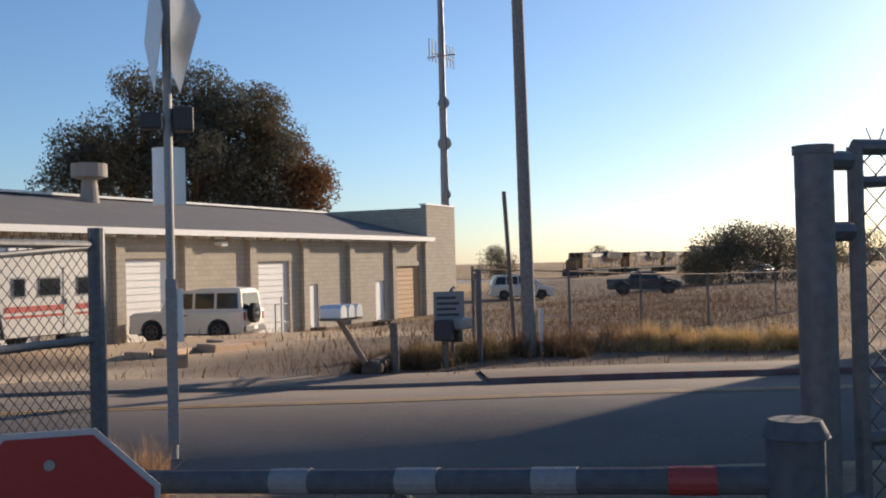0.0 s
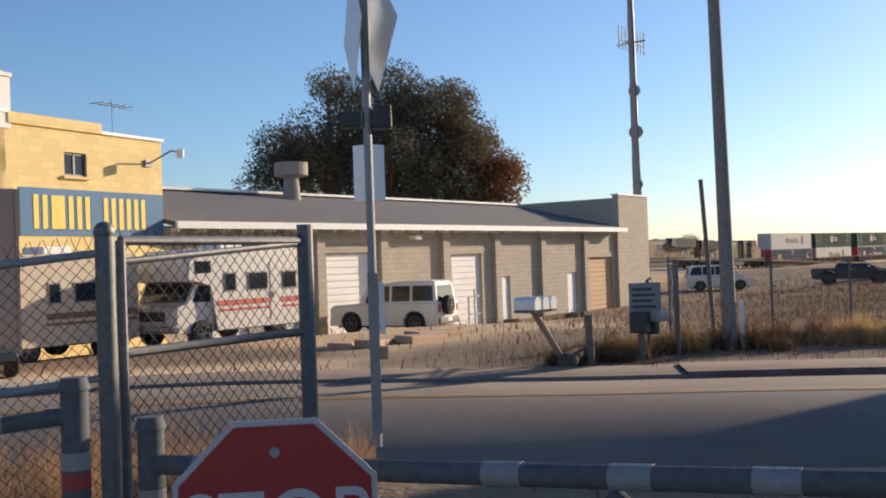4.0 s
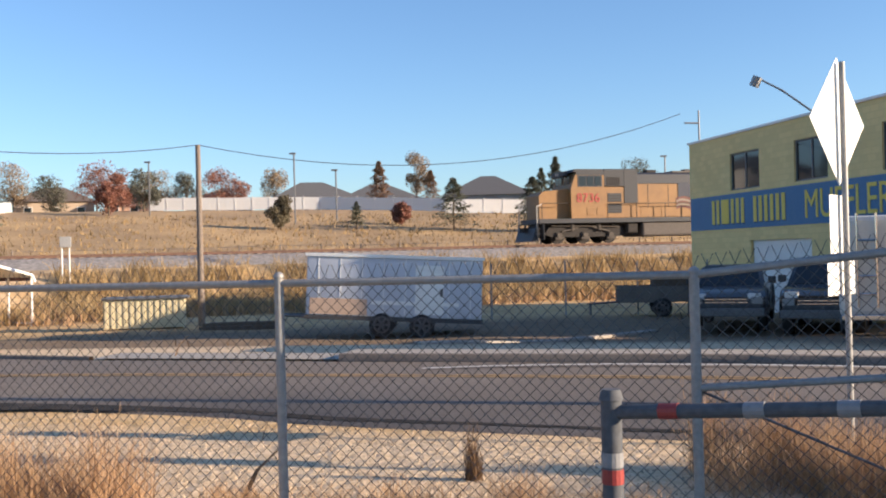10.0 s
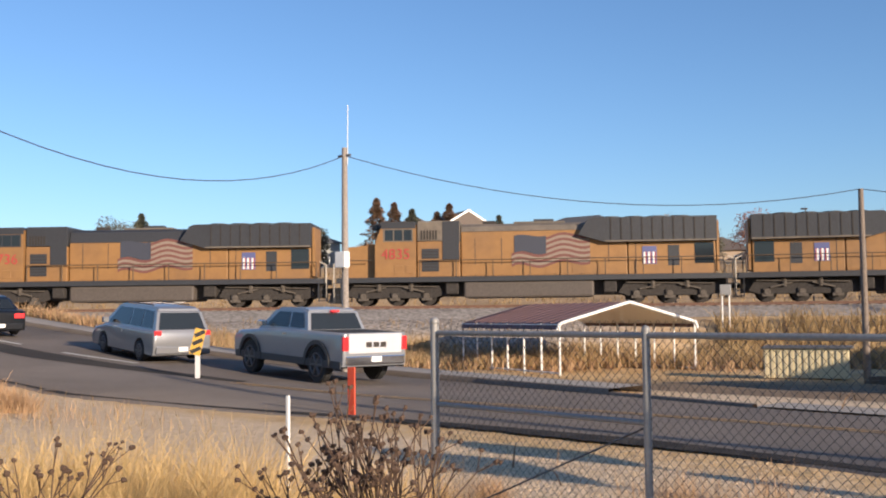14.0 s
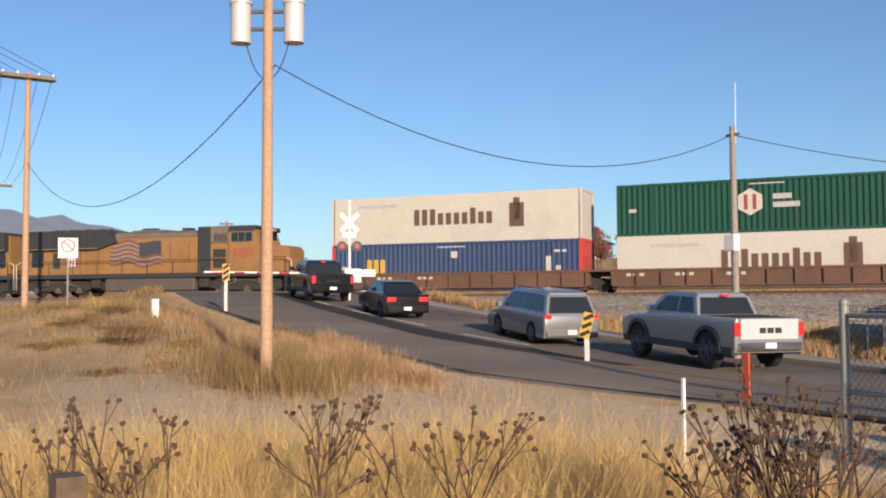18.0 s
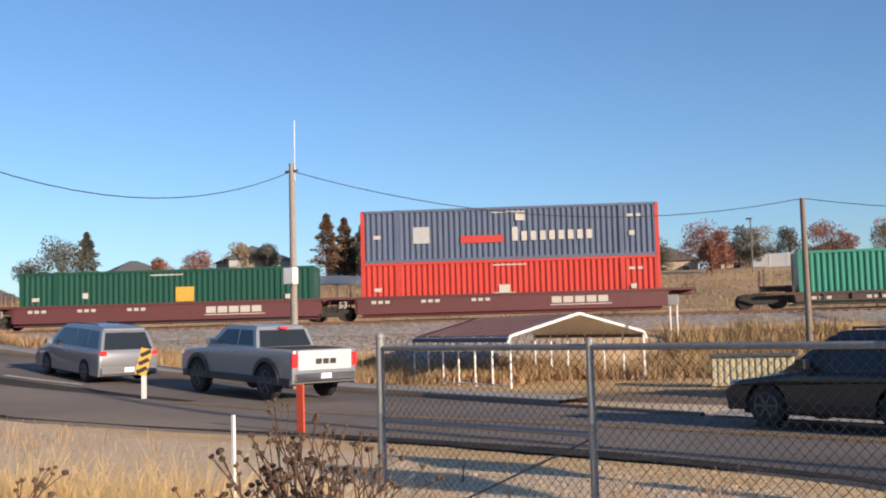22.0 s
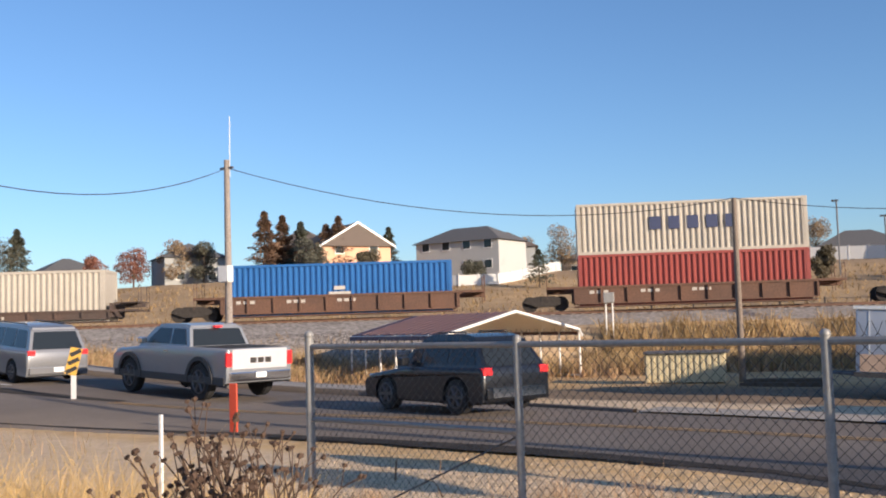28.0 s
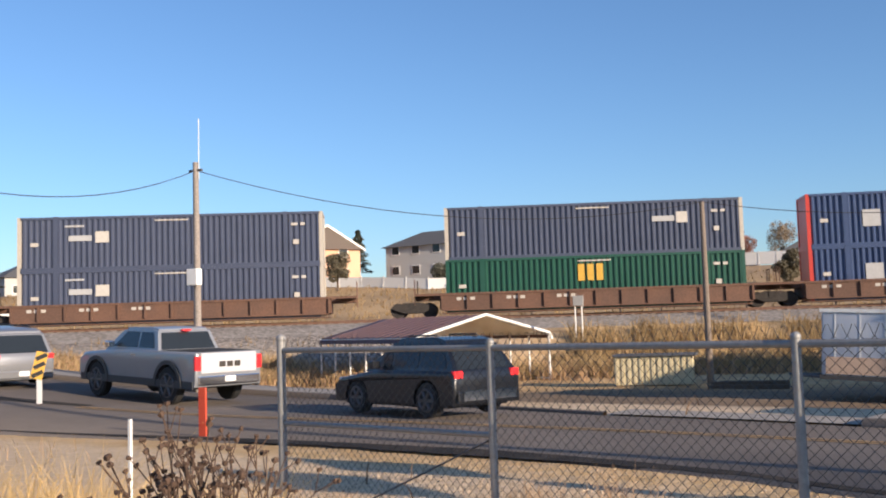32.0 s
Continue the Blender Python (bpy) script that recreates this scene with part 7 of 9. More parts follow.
# trees between the houses on the rise
HILL = [(-15.6, 175, 9, 8, "tree", L_tan), (-12.6, 170, 7.5, 9, "tree", L_red), (-11.6, 172, 6, 7, "tree", L_red), (-9.5, 178, 8.5, 8, "tree", L_tan), (-16.5, 140, 6, 6, "tree", L_dark), (-14.2, 168, 7, 6, "tree", L_dark),
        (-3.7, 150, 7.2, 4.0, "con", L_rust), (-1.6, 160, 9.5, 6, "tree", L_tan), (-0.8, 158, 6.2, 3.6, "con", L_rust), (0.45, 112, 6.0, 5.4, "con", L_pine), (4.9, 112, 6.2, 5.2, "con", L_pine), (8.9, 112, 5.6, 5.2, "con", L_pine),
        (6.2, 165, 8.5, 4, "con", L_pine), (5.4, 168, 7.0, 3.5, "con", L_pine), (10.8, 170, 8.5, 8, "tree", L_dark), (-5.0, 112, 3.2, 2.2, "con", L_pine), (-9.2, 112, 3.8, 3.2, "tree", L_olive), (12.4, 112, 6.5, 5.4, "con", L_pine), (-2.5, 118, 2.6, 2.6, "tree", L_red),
        (-18.3, 130, 4.2, 4.5, "tree", L_red),
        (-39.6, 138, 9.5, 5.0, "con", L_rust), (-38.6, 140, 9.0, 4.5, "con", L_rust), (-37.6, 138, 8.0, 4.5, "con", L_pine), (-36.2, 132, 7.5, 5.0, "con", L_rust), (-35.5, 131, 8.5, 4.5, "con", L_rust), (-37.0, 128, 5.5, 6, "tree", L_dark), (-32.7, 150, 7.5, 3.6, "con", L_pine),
        (-23.0, 165, 8.5, 8, "tree", L_tan), (-21.2, 170, 6.5, 7, "tree", L_dark), (-18.9, 160, 8.0, 9, "tree", L_red), (-17.6, 160, 7.0, 6, "tree", L_red), (-25.0, 170, 7, 6, "tree", L_tan), (-26.0, 172, 6, 5, "tree", L_orange),
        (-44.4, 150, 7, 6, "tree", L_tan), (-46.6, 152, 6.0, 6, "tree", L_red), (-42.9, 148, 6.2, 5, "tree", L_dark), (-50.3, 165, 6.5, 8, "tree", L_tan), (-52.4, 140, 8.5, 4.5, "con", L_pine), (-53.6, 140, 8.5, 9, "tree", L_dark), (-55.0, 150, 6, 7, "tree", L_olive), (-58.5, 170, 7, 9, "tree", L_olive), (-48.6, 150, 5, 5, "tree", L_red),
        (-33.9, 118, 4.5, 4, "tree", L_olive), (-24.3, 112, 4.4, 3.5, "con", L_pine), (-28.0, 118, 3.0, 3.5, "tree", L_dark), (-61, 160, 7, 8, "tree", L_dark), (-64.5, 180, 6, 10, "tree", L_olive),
        (14.5, 175, 7, 7, "tree", L_dark), (16.5, 160, 6, 8, "tree", L_olive), (18.0, 150, 6, 8, "tree", L_dark)]
for k, (az_, r, h, w, kind, lf) in enumerate(HILL):
    x, y = polar(az_, r)
    nm = {L_red: "red autumn tree on the rise", L_tan: "thin tan autumn tree on the rise", L_orange: "orange autumn tree on the rise", L_dark: "dark green tree on the rise", L_olive: "olive tree on the rise", L_pine: "dark green conifer on the rise, paled for haze", L_rust: "rust-brown conifer on the rise"}[lf]
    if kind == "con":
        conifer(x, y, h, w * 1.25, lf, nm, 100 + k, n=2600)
    else:
        tree("autumn_tree", x, y, h, w, lf, nm, 100 + k, 3600, 0.3, 0.14, 0.12, 13, 0.6 if lf == L_tan else 0.2)

# ---- houses on the rise ----
def house(az_, r, w, d, wall_h, roof_h, wall, roof, label, turn=0, hip=True, wins=3, storeys=1, porch=False):
    x, y = polar(az_, r)
    z = gz(x, y)
    H = thing("house", pose(x, y, z - 0.2, 0, 0, -az_ + turn), label, "house", "houses on the rise")
    boxpart("wall", (-w / 2, w / 2, 0, d, 0, wall_h), wall, H)
    bm = bmesh.new()
    e = 0.5
    o = [bm.verts.new(p) for p in ((-w / 2 - e, -e, wall_h), (w / 2 + e, -e, wall_h), (w / 2 + e, d + e, wall_h), (-w / 2 - e, d + e, wall_h))]
    if hip:
        i = min(w, d) / 2
        if w >= d:
            rdg = [bm.verts.new((-w / 2 + i, d / 2, wall_h + roof_h)), bm.verts.new((w / 2 - i + 0.01, d / 2, wall_h + roof_h))]
            bm.faces.new((o[0], o[1], rdg[1], rdg[0])), bm.faces.new((o[1], o[2], rdg[1])), bm.faces.new((o[2], o[3], rdg[0], rdg[1])), bm.faces.new((o[3], o[0], rdg[0]))
        else:
            rdg = [bm.verts.new((0, i, wall_h + roof_h)), bm.verts.new((0, d - i + 0.01, wall_h + roof_h))]
            bm.faces.new((o[0], o[1], rdg[0])), bm.faces.new((o[1], o[2], rdg[1], rdg[0])), bm.faces.new((o[2], o[3], rdg[1])), bm.faces.new((o[3], o[0], rdg[0], rdg[1]))
        bm.faces.new(o[::-1])
        part("roof", bm, roof, H)
    else:
        rdg = [bm.verts.new((0, -e, wall_h + roof_h)), bm.verts.new((0, d + e, wall_h + roof_h))]
        bm.faces.new((o[0], o[1], rdg[0])), bm.faces.new((o[1], o[2], rdg[1], rdg[0])), bm.faces.new((o[2], o[3], rdg[1])), bm.faces.new((o[3], o[0], rdg[0], rdg[1])), bm.faces.new(o[::-1])
        part("roof", bm, roof, H)
        g = bmesh.new()
        prism(g, [(-w / 2 - e - 0.05, wall_h - 0.2), (-w / 2 - e - 0.05, wall_h + 0.05), (0, wall_h + roof_h + 0.1), (w / 2 + e + 0.05, wall_h + 0.05), (w / 2 + e + 0.05, wall_h - 0.2), (0, wall_h + roof_h - 0.2)], -e - 0.08, -e - 0.02)
        part("bargeboard", g, M_white, H, "pale gable bargeboard")
        gw = bmesh.new()
        prism(gw, [(-w / 2, wall_h - 0.01), (0, wall_h + roof_h - 0.4), (w / 2, wall_h - 0.01)], -0.02, 0.05)
        part("gable", gw, wall, H)
    for s in range(storeys):
        for k in range(wins):
            cx = -w / 2 + w * (k + 0.5) / wins
            z0 = 0.9 + s * 2.7
            wn_ = boxpart("window", (cx - 0.65, cx + 0.65, -0.06, -0.01, z0, z0 + 1.25), M_white, H, "white-framed window")
            boxpart("pane", (cx - 0.55, cx + 0.55, -0.075, -0.062, z0 + 0.1, z0 + 1.15), M_glass, wn_)
    if porch:
        boxpart("porch_roof", (w * 0.05, w / 2, -2.2, -0.05, 2.4, 2.55), M_white, H, "white porch roof")
        for px in (w * 0.06, w * 0.28, w / 2 - 0.1):
            boxpart("porch_post", (px - 0.07, px + 0.07, -2.15, -2.0, 0, 2.4), M_white, H)
    return H


def siding(name, c):
    return mat(name, c, 0.85, vary=0.05, scale=0.4, fine=12, bump=0.05, mix=0.2)


W_tan, W_grey, W_pink, W_cream = siding("tan siding", (0.42, 0.33, 0.25)), siding("grey siding", (0.30, 0.31, 0.31)), siding("pale orange stucco", (0.66, 0.40, 0.26)), siding("pale grey siding", (0.43, 0.43, 0.42))
R_grey, R_brown = mat("grey shingle roof", (0.10, 0.10, 0.105), 0.95, vary=0.2, fine=12), mat("brown shingle roof", (0.13, 0.105, 0.09), 0.95, vary=0.2, fine=12)
house(-7.2, 175, 15, 11, 2.9, 3.2, W_tan, R_grey, "low house with a grey hipped roof and white porch", 8, wins=4, porch=True)
house(-12.6, 180, 11, 10, 2.8, 2.4, W_grey, R_brown, "low house with a brown roof", -6)
house(-3.6, 178, 14, 11, 2.9, 3.0, W_grey, R_grey, "low house with a grey hipped roof", 5, wins=4)
house(2.4, 172, 14.5, 12, 3.0, 3.6, W_grey, R_grey, "grey house with a broad hipped roof", 0, wins=4)
house(9.2, 180, 13, 11, 3.2, 3.4, W_tan, R_brown, "tan house with a dark roof", -10, False, 3)
house(-17.0, 172, 9, 9, 2.8, 2.2, W_pink, R_brown, "small pale orange house", 0, False)
house(13.0, 185, 12, 10, 2.9, 3.0, W_tan, R_grey, "low house with a grey roof", 0)
house(-34.5, 131, 9.6, 10, 4.6, 3.1, W_pink, R_brown, "two-storey pale orange house with white gables", 24, False, 2, 2)
house(-38.0, 142, 9, 8, 4.6, 2.8, W_pink, R_brown, "pale orange house behind rust-brown conifers", -20, True, 2, 1)
house(-28.9, 136, 13, 7.5, 4.7, 2.2, W_cream, R_grey, "two-storey pale grey-sided house with a grey hipped roof", -32, wins=4, storeys=2)
house(-26.0, 150, 8, 9, 4.0, 2.6, W_grey, R_brown, "grey house beside autumn trees", 0, True, 2)
house(-43.3, 150, 9, 9, 4.2, 2.4, W_grey, R_grey, "dark grey house among trees", 14, True, 2)
house(-49.5, 155, 10, 9, 3.2, 2.6, W_cream, R_grey, "low pale grey house among trees", 18, True, 3)
house(-21.0, 175, 12, 9, 3.0, 2.6, W_tan, R_brown, "low tan house among trees", 0, True, 3)
house(-57, 175, 11, 9, 3.0, 2.6, W_tan, R_brown, "low distant house among trees", 0, True, 3)

# white vinyl fence along the rise
def vinyl(a0, r0, a1, r1, h, label):
    p, q = Vector((*polar(a0, r0), 0)), Vector((*polar(a1, r1), 0))
    L_ = (q - p).length
    n = max(2, int(L_ / 2.4))
    Fv = thing("vinyl_fence", pose(0, 0, 0), label, "fence", "vinyl fences on the rise")
    panel = post = None
    for k in range(n):
        a, b = p.lerp(q, k / n), p.lerp(q, (k + 1) / n)
        za, zb_ = gz(a.x, a.y), gz(b.x, b.y)
        d = b - a
        m = Matrix.Translation((a.x, a.y, za)) @ pose(0, 0, 0, 0, -math.degrees(math.atan2(zb_ - za, d.length)), math.degrees(math.atan2(d.y, d.x)))
        if panel is None:
            panel = boxpart("panel", (0.06, L_ / n - 0.06, -0.03, 0.03, 0.05, h), M_vinyl, Fv)
            post = boxpart("post", (-0.07, 0.07, -0.07, 0.07, -0.2, h + 0.15), M_vinyl, Fv)
            panel.matrix_basis = m
            post.matrix_basis = m
        else:
            again(panel, Fv, m)
            again(post, Fv, m)
    return Fv


M_vinyl = mat("white vinyl", (0.64, 0.63, 0.61), 0.5, vary=0.04, bump=0.02)
vinyl(-16.2, 150, -7.0, 146, 1.8, "long white vinyl privacy fence")
vinyl(-7.0, 146, 0.2, 140, 1.8, "pale vinyl privacy fence below the houses")
vinyl(0.0, 136, 12.5, 142, 1.9, "bright white vinyl fence below the houses")
for a0, r0, a1, r1 in ((-36.2, 126, -32.6, 122), (-32.6, 122, -28.8, 117), (-28.8, 117, -26.6, 117), (-26.6, 117, -25.2, 123), (-25.2, 123, -24.0, 133), (-24.0, 133, -23.1, 141)):
    vinyl(a0, r0, a1, r1, 1.25, "bright white vinyl fence below the houses")
vinyl(-52.5, 96, -49.0, 100, 1.6, "short bright white vinyl fence")
vinyl(-41.2, 138, -36.2, 126, 1.15, "white vinyl fence among trees")
for az_, r, h in ((-8.4, 118, 8.0), (-6.1, 122, 6.0), (12.2, 130, 8.0), (-16.2, 128, 6.5)):
    x, y = polar(az_, r)
    lp = thing("lamp_post", pose(x, y, gz(x, y)), "slim dark car-park lamp post", "lamp post", "lamp posts on the field")
    rods("pole", [((0, 0, -0.2), (0, 0, h))], 0.09, M_dark_steel, lp)
    boxpart("lamp_head", (-0.5, 0.2, -0.2, 0.2, h, h + 0.18), M_dark_steel, lp)
# field fence beyond the rails
ff = thing("field_fence", pose(0, 0, 0), "low post-and-wire fence beyond the rails", "fence")
prev = None
for k in range(26):
    s = TRACK_S[at_x(TRACK, -22)] + k * 2.6
    x, y, h = track_pose(s)
    x, y = x - math.sin(h) * 9.5, y + math.cos(h) * 9.5
    p = Vector((x, y, gz(x, y)))
    rods("post", [(p, p + Vector((0, 0, 1.25)))], 0.05, M_grey_wood, ff)
    if prev is not None:
        rods("wire", [(prev + Vector((0, 0, z)), p + Vector((0, 0, z))) for z in (0.5, 0.85, 1.15)], 0.012, M_dark_steel, ff, n=4)
    prev = p
# mountains, far off
mv, mf = [], []
for k in range(60):
    a = radians(-100 + k * 0.62)
    prof = 335 + 40 * noise.noise((k * 0.16, 1.7, 0)) + 22 * noise.noise((k * 0.6, 4, 0)) - 9.0 * max(0, k - 34)
    for j, (u, rr_) in enumerate(((0.0, 2900), (0.5, 3150), (1.0, 3500))):
        mv.append((rr_ * math.sin(a), rr_ * math.cos(a), -20 + max(10, prof) * u * (1 + 0.15 * noise.noise((k * 0.9, j * 3, 2)))))
for k in range(59):
    for j in range(2):
        mf.append((k * 3 + j, k * 3 + 3 + j, k * 3 + 4 + j, k * 3 + 1 + j))
# blue haze of distance mixed into the ridge's base colour
tagged(new("mountain_backdrop", raw("mountain_backdrop", mv, mf, mat("haze-tinted mountain", (0.17, 0.20, 0.27), 1.0, vary=0.1, scale=0.004, fine=0.02, bump=0))), "distant hazy blue-brown mountain ridge", "mountain", kind="structure")
# ---- right of the road: yard, mailboxes, poles ----
UR, urtop = wood_pole(20.1, 8.45, 12.5, 0.15, M_pole_grey, "tall grey timber utility pole beside the kerb", (-0.1, 0.1))
rods("ground_pipe", [((0.15, -0.2, 0), (0.15, -0.2, 1.1))], 0.05, M_white, UR)
sp = thing("leaning_post", pose(21.6, 9.44, gz(21.6, 9.44)), "thin leaning timber post", "post")
rods("post", [((0, 0, -0.1), (-0.12, 0.15, 3.6))], 0.05, M_grey_wood, sp)
TW = thing("radio_mast", pose(*polar(62.35, 76), -1.2), "tall grey radio mast with antennas", "radio mast")
for k in range(5):
    rods("mast_section", [((0, 0, k * 5.2), (0, 0, (k + 1) * 5.2))], 0.32 - k * 0.025, M_steel, TW, n=12)
ar = rods("antenna_array", [((-1.9, 0, 18.6), (1.9, 0, 18.6)), ((0, -1.2, 18.6), (0, 1.2, 18.6))], 0.06, M_steel, TW, "whip antennas on cross arms")
for x in (-1.9, -1.4, -0.9, 0.9, 1.4, 1.9):
    rods("whip", [((x, 0, 17.9), (x, 0, 19.6))], 0.05, M_white, ar)
for z, r in ((12.0, 0.5), (15.0, 0.42), (8.2, 0.36)):
    rods("dish", [((-0.45, -0.35, z), (-0.2, -0.15, z))], r, M_steel, TW, "round dish", 16)
wire(Vector((*polar(62.35, 76), 20)) + Vector((0, 0, 6)), Vector((*polar(62.6, 62), 4.6)), 0.4, 0.03, "thin guy wire of the mast")

MB = thing("mailbox_stand", pose(16.3, 10.6, gz(16.3, 10.6)), "row of pale mailboxes on a leaning timber post", "mailbox")
rods("post", [((0.38, -0.42, -0.1), (-0.1, 0.05, 1.05))], 0.06, M_wood, MB)
boxpart("board", (-0.5, 0.35, -0.2, 0.2, 1.03, 1.08), M_grey_wood, MB)
for k in range(3):
    bm = bmesh.new()
    prism(bm, [(-0.1, 0), (-0.1, 0.14)] + [(0.1 * -math.cos(a), 0.14 + 0.1 * math.sin(a)) for a in np.linspace(0.3, math.pi - 0.3, 6)] + [(0.1, 0.14), (0.1, 0)], -0.24, 0.24, pose(-0.35 + k * 0.27, 0, 1.082))
    mb = part("mailbox", bm, M_white if k else M_alu, MB, "rounded metal mailbox")
    boxpart("flag", (-0.24 + k * 0.27, -0.235 + k * 0.27, -0.1, 0.08, 1.22, 1.27), M_red, mb)
MP = thing("stub_post", pose(17.0, 9.9, gz(17, 9.9)), "short weathered timber stub post", "post")
rods("post", [((0, 0, -0.1), (-0.05, 0, 0.95))], 0.08, M_grey_wood, MP)
NB = thing("mailbox_stand", pose(17.9, 9.3, gz(17.9, 9.3)), "pale box on a post with dark newspaper holders", "mailbox")
rods("post", [((0, 0, -0.1), (0, 0, 1.0))], 0.07, M_grey_wood, NB)
pl = boxpart("plate", (-0.3, 0.3, -0.03, 0.0, 0.95, 1.5), M_tape, NB, "pale sign plate with unreadable dark lines", m=pose(0, -0.1, 0, 0, 0, -60))
for k in range(4):
    boxpart("sign_bar", (-0.24, 0.2 - 0.06 * (k % 2), -0.036, -0.031, 1.02 + k * 0.11, 1.07 + k * 0.11), M_trim, pl, m=pose(0, -0.1, 0, 0, 0, -60))
boxpart("mailbox", (-0.1, 0.35, -0.45, -0.22, 0.75, 0.98), M_steel, NB, "small grey mailbox", 0.05)
boxpart("paper_holder", (-0.3, -0.08, -0.25, 0.1, 0.55, 0.95), M_trim, NB, "dark newspaper holder", 0.03)
boxpart("paper_holder", (0.1, 0.34, -0.25, 0.1, 0.5, 0.9), M_trim, NB, "dark newspaper holder", 0.03)
rods("pipe", [((0.5, 0.1, -0.1), (0.5, 0.1, 1.5)), ((0.5, 0.1, 1.5), (0.62, 0.1, 1.55))], 0.04, M_dark_steel, NB)
lg = thing("log", pose(16.9, 10.2, gz(16.9, 10.2) + 0.13, 0, 90, 20), "dark fallen log at the roadside", "log")
rods("trunk", [((0, 0, -0.9), (0, 0, 0.9))], 0.16, M_bark, lg, n=12)
SL = thing("concrete_slabs", pose(18.2, 16.3, gz(18.2, 16.3)), "broken concrete slabs lying on the dirt", "rubble", kind="")
for k, (x, y, a, w_) in enumerate(((0, 0, 25, 1.4), (1.1, -0.3, 10, 0.9), (-1.2, 0.2, 40, 0.8), (2.3, 0.3, 5, 1.0))):
    boxpart("slab", (-w_, w_, -0.25, 0.25, 0, 0.2), M_dirt, SL, m=pose(x, y, -0.05, 4, 3, a), bevel=0.03)

# yard fences right of the mailboxes
FR = thing("chain_link_fence", pose(0, 0, 0), "rusty chain-link yard fence with pipe posts", "fence")
fr_pts = [Vector((18.9, 9.0, 0)), Vector((21.8, 10.6, 0)), Vector((26.0, 9.8, 0)), Vector((30.5, 9.2, 0)), Vector((36.5, 8.6, 0)), Vector((44, 7.6, 0)), Vector((52, 6.4, 0))]
for k, p in enumerate(fr_pts):
    z = gz(p.x, p.y)
    rods("post", [((p.x, p.y, z - 0.1), (p.x, p.y, z + 1.9))], 0.035, M_dark_steel, FR)
    if k:
        q = fr_pts[k - 1]
        zq = gz(q.x, q.y)
        rods("rail", [((q.x, q.y, zq + 1.82), (p.x, p.y, z + 1.82))], 0.02, M_rust, FR)
        d = p - q
        mesh_panel(0, d.length, 0.05, 1.8, FR, m=Matrix.Translation((q.x, q.y, zq)) @ pose(0, 0, 0, 0, 0, math.degrees(math.atan2(d.y, d.x))), pitch=0.16, r=0.0035, barbs=False)
PG = thing("pipe_gate", pose(19.0, 9.1, gz(19, 9.1), 0, 0, 25), "grey pipe yard gate standing open", "gate")
rods("gate_frame", [((0, 0, 0.15), (0, 0, 1.9)), ((2.4, 0, 0.15), (2.4, 0, 1.75)), ((0, 0, 1.75), (2.4, 0, 1.75)), ((0, 0, 1.0), (2.4, 0, 1.0)), ((0, 0, 0.15), (2.4, 0, 0.15))], 0.03, M_dark_steel, PG)
pickup("pickup_truck", "dark weathered pickup parked in the far yard", pose(*polar(73.2, 76), gz(*polar(73.2, 76)), 0, 0, -70), P_dark, 5.2, 1.9, 1.7, False, M_chrome)
suv("parked_car", "white van parked behind the yard fence", pose(*polar(66.5, 78), gz(*polar(66.5, 78)), 0, 0, -60), P_offwhite, 4.8, 1.9, 1.85, 0.35, False, True)
pickup("pickup_truck", "pale pickup parked far across the field", pose(*polar(79.4, 118), gz(*polar(79.4, 118)), 0, 0, 170), P_offwhite, 5.2, 1.9, 1.7, False, M_chrome)
suv("parked_car", "pale van parked far across the field", pose(*polar(81.3, 122), gz(*polar(81.3, 122)), 0, 0, 190), P_offwhite, 4.8, 1.9, 1.85, 0.35, False, True)

# white off-road car in the yard
LR = car("off_road_car", "white boxy off-road car with a rear spare wheel", pose(26.9, 23.6, gz(26.9, 23.6), 0, 0, 104) @ Matrix.Scale(0.92, 4), 4.55, 1.8,
         [(-2.27, 0.55), (-2.27, 1.08), (-2.24, 1.12), (1.0, 1.12), (2.1, 1.06), (2.27, 0.95), (2.27, 0.55)], (-1.3, 1.35), 0.38,
         [(-2.2, 1.08), (-2.12, 1.84), (-2.0, 1.92), (-0.4, 1.92), (-0.2, 1.84), (0.5, 1.84), (0.65, 1.8), (1.05, 1.08)],
         [[(-2.05, 1.18), (-2.0, 1.74), (-1.2, 1.74), (-1.2, 1.18)], [(-1.1, 1.18), (-1.1, 1.74), (-0.35, 1.74), (-0.35, 1.18)], [(-0.25, 1.18), (-0.25, 1.74), (0.5, 1.74), (0.78, 1.18)]],
         paint('beige-white car paint', (0.70, 0.66, 0.58), 0.0, 0.4), 1.08, 0.12, ((-2.29, -2.2, 0.72, 0.86, 0.75, 1.05),), False, M_trim)
wheel(LR, -2.40, 0.25, 0.36)
for o in [c for c in LR.children if c.name.startswith("wheel")][-1:]:
    o.matrix_basis = pose(-2.40, 0.25, 1.0) @ pose(0, 0, 0, 0, 0, 90) @ pose(2.40, -0.25, -0.36)
TR = thing("welding_trolley", pose(33.2, 24.8, gz(33.2, 24.8)), "thin metal trolley frame beside the garage door", "trolley")
rods("frame", [((-0.4, 0, 0.1), (-0.4, 0, 1.2)), ((0.4, 0, 0.1), (0.4, 0, 1.2)), ((-0.4, 0, 1.2), (0.4, 0, 1.2)), ((-0.4, 0, 0.5), (0.4, 0, 0.5)), ((0, 0, 0.1), (0, 0, 1.5))], 0.03, M_steel, TR)
for k, (x, y) in enumerate(((36.5, 25.3), (41.5, 25.0), (40.0, 24.4))):
    ty = thing("old_tyre", pose(x, y, gz(x, y)), "worn black tyre lying flat", "tyre")
    bm = bmesh.new()
    rod(bm, (0, 0, 0), (0, 0, 0.22), 0.36, n=18)
    part("tyre", bm, M_black, ty)


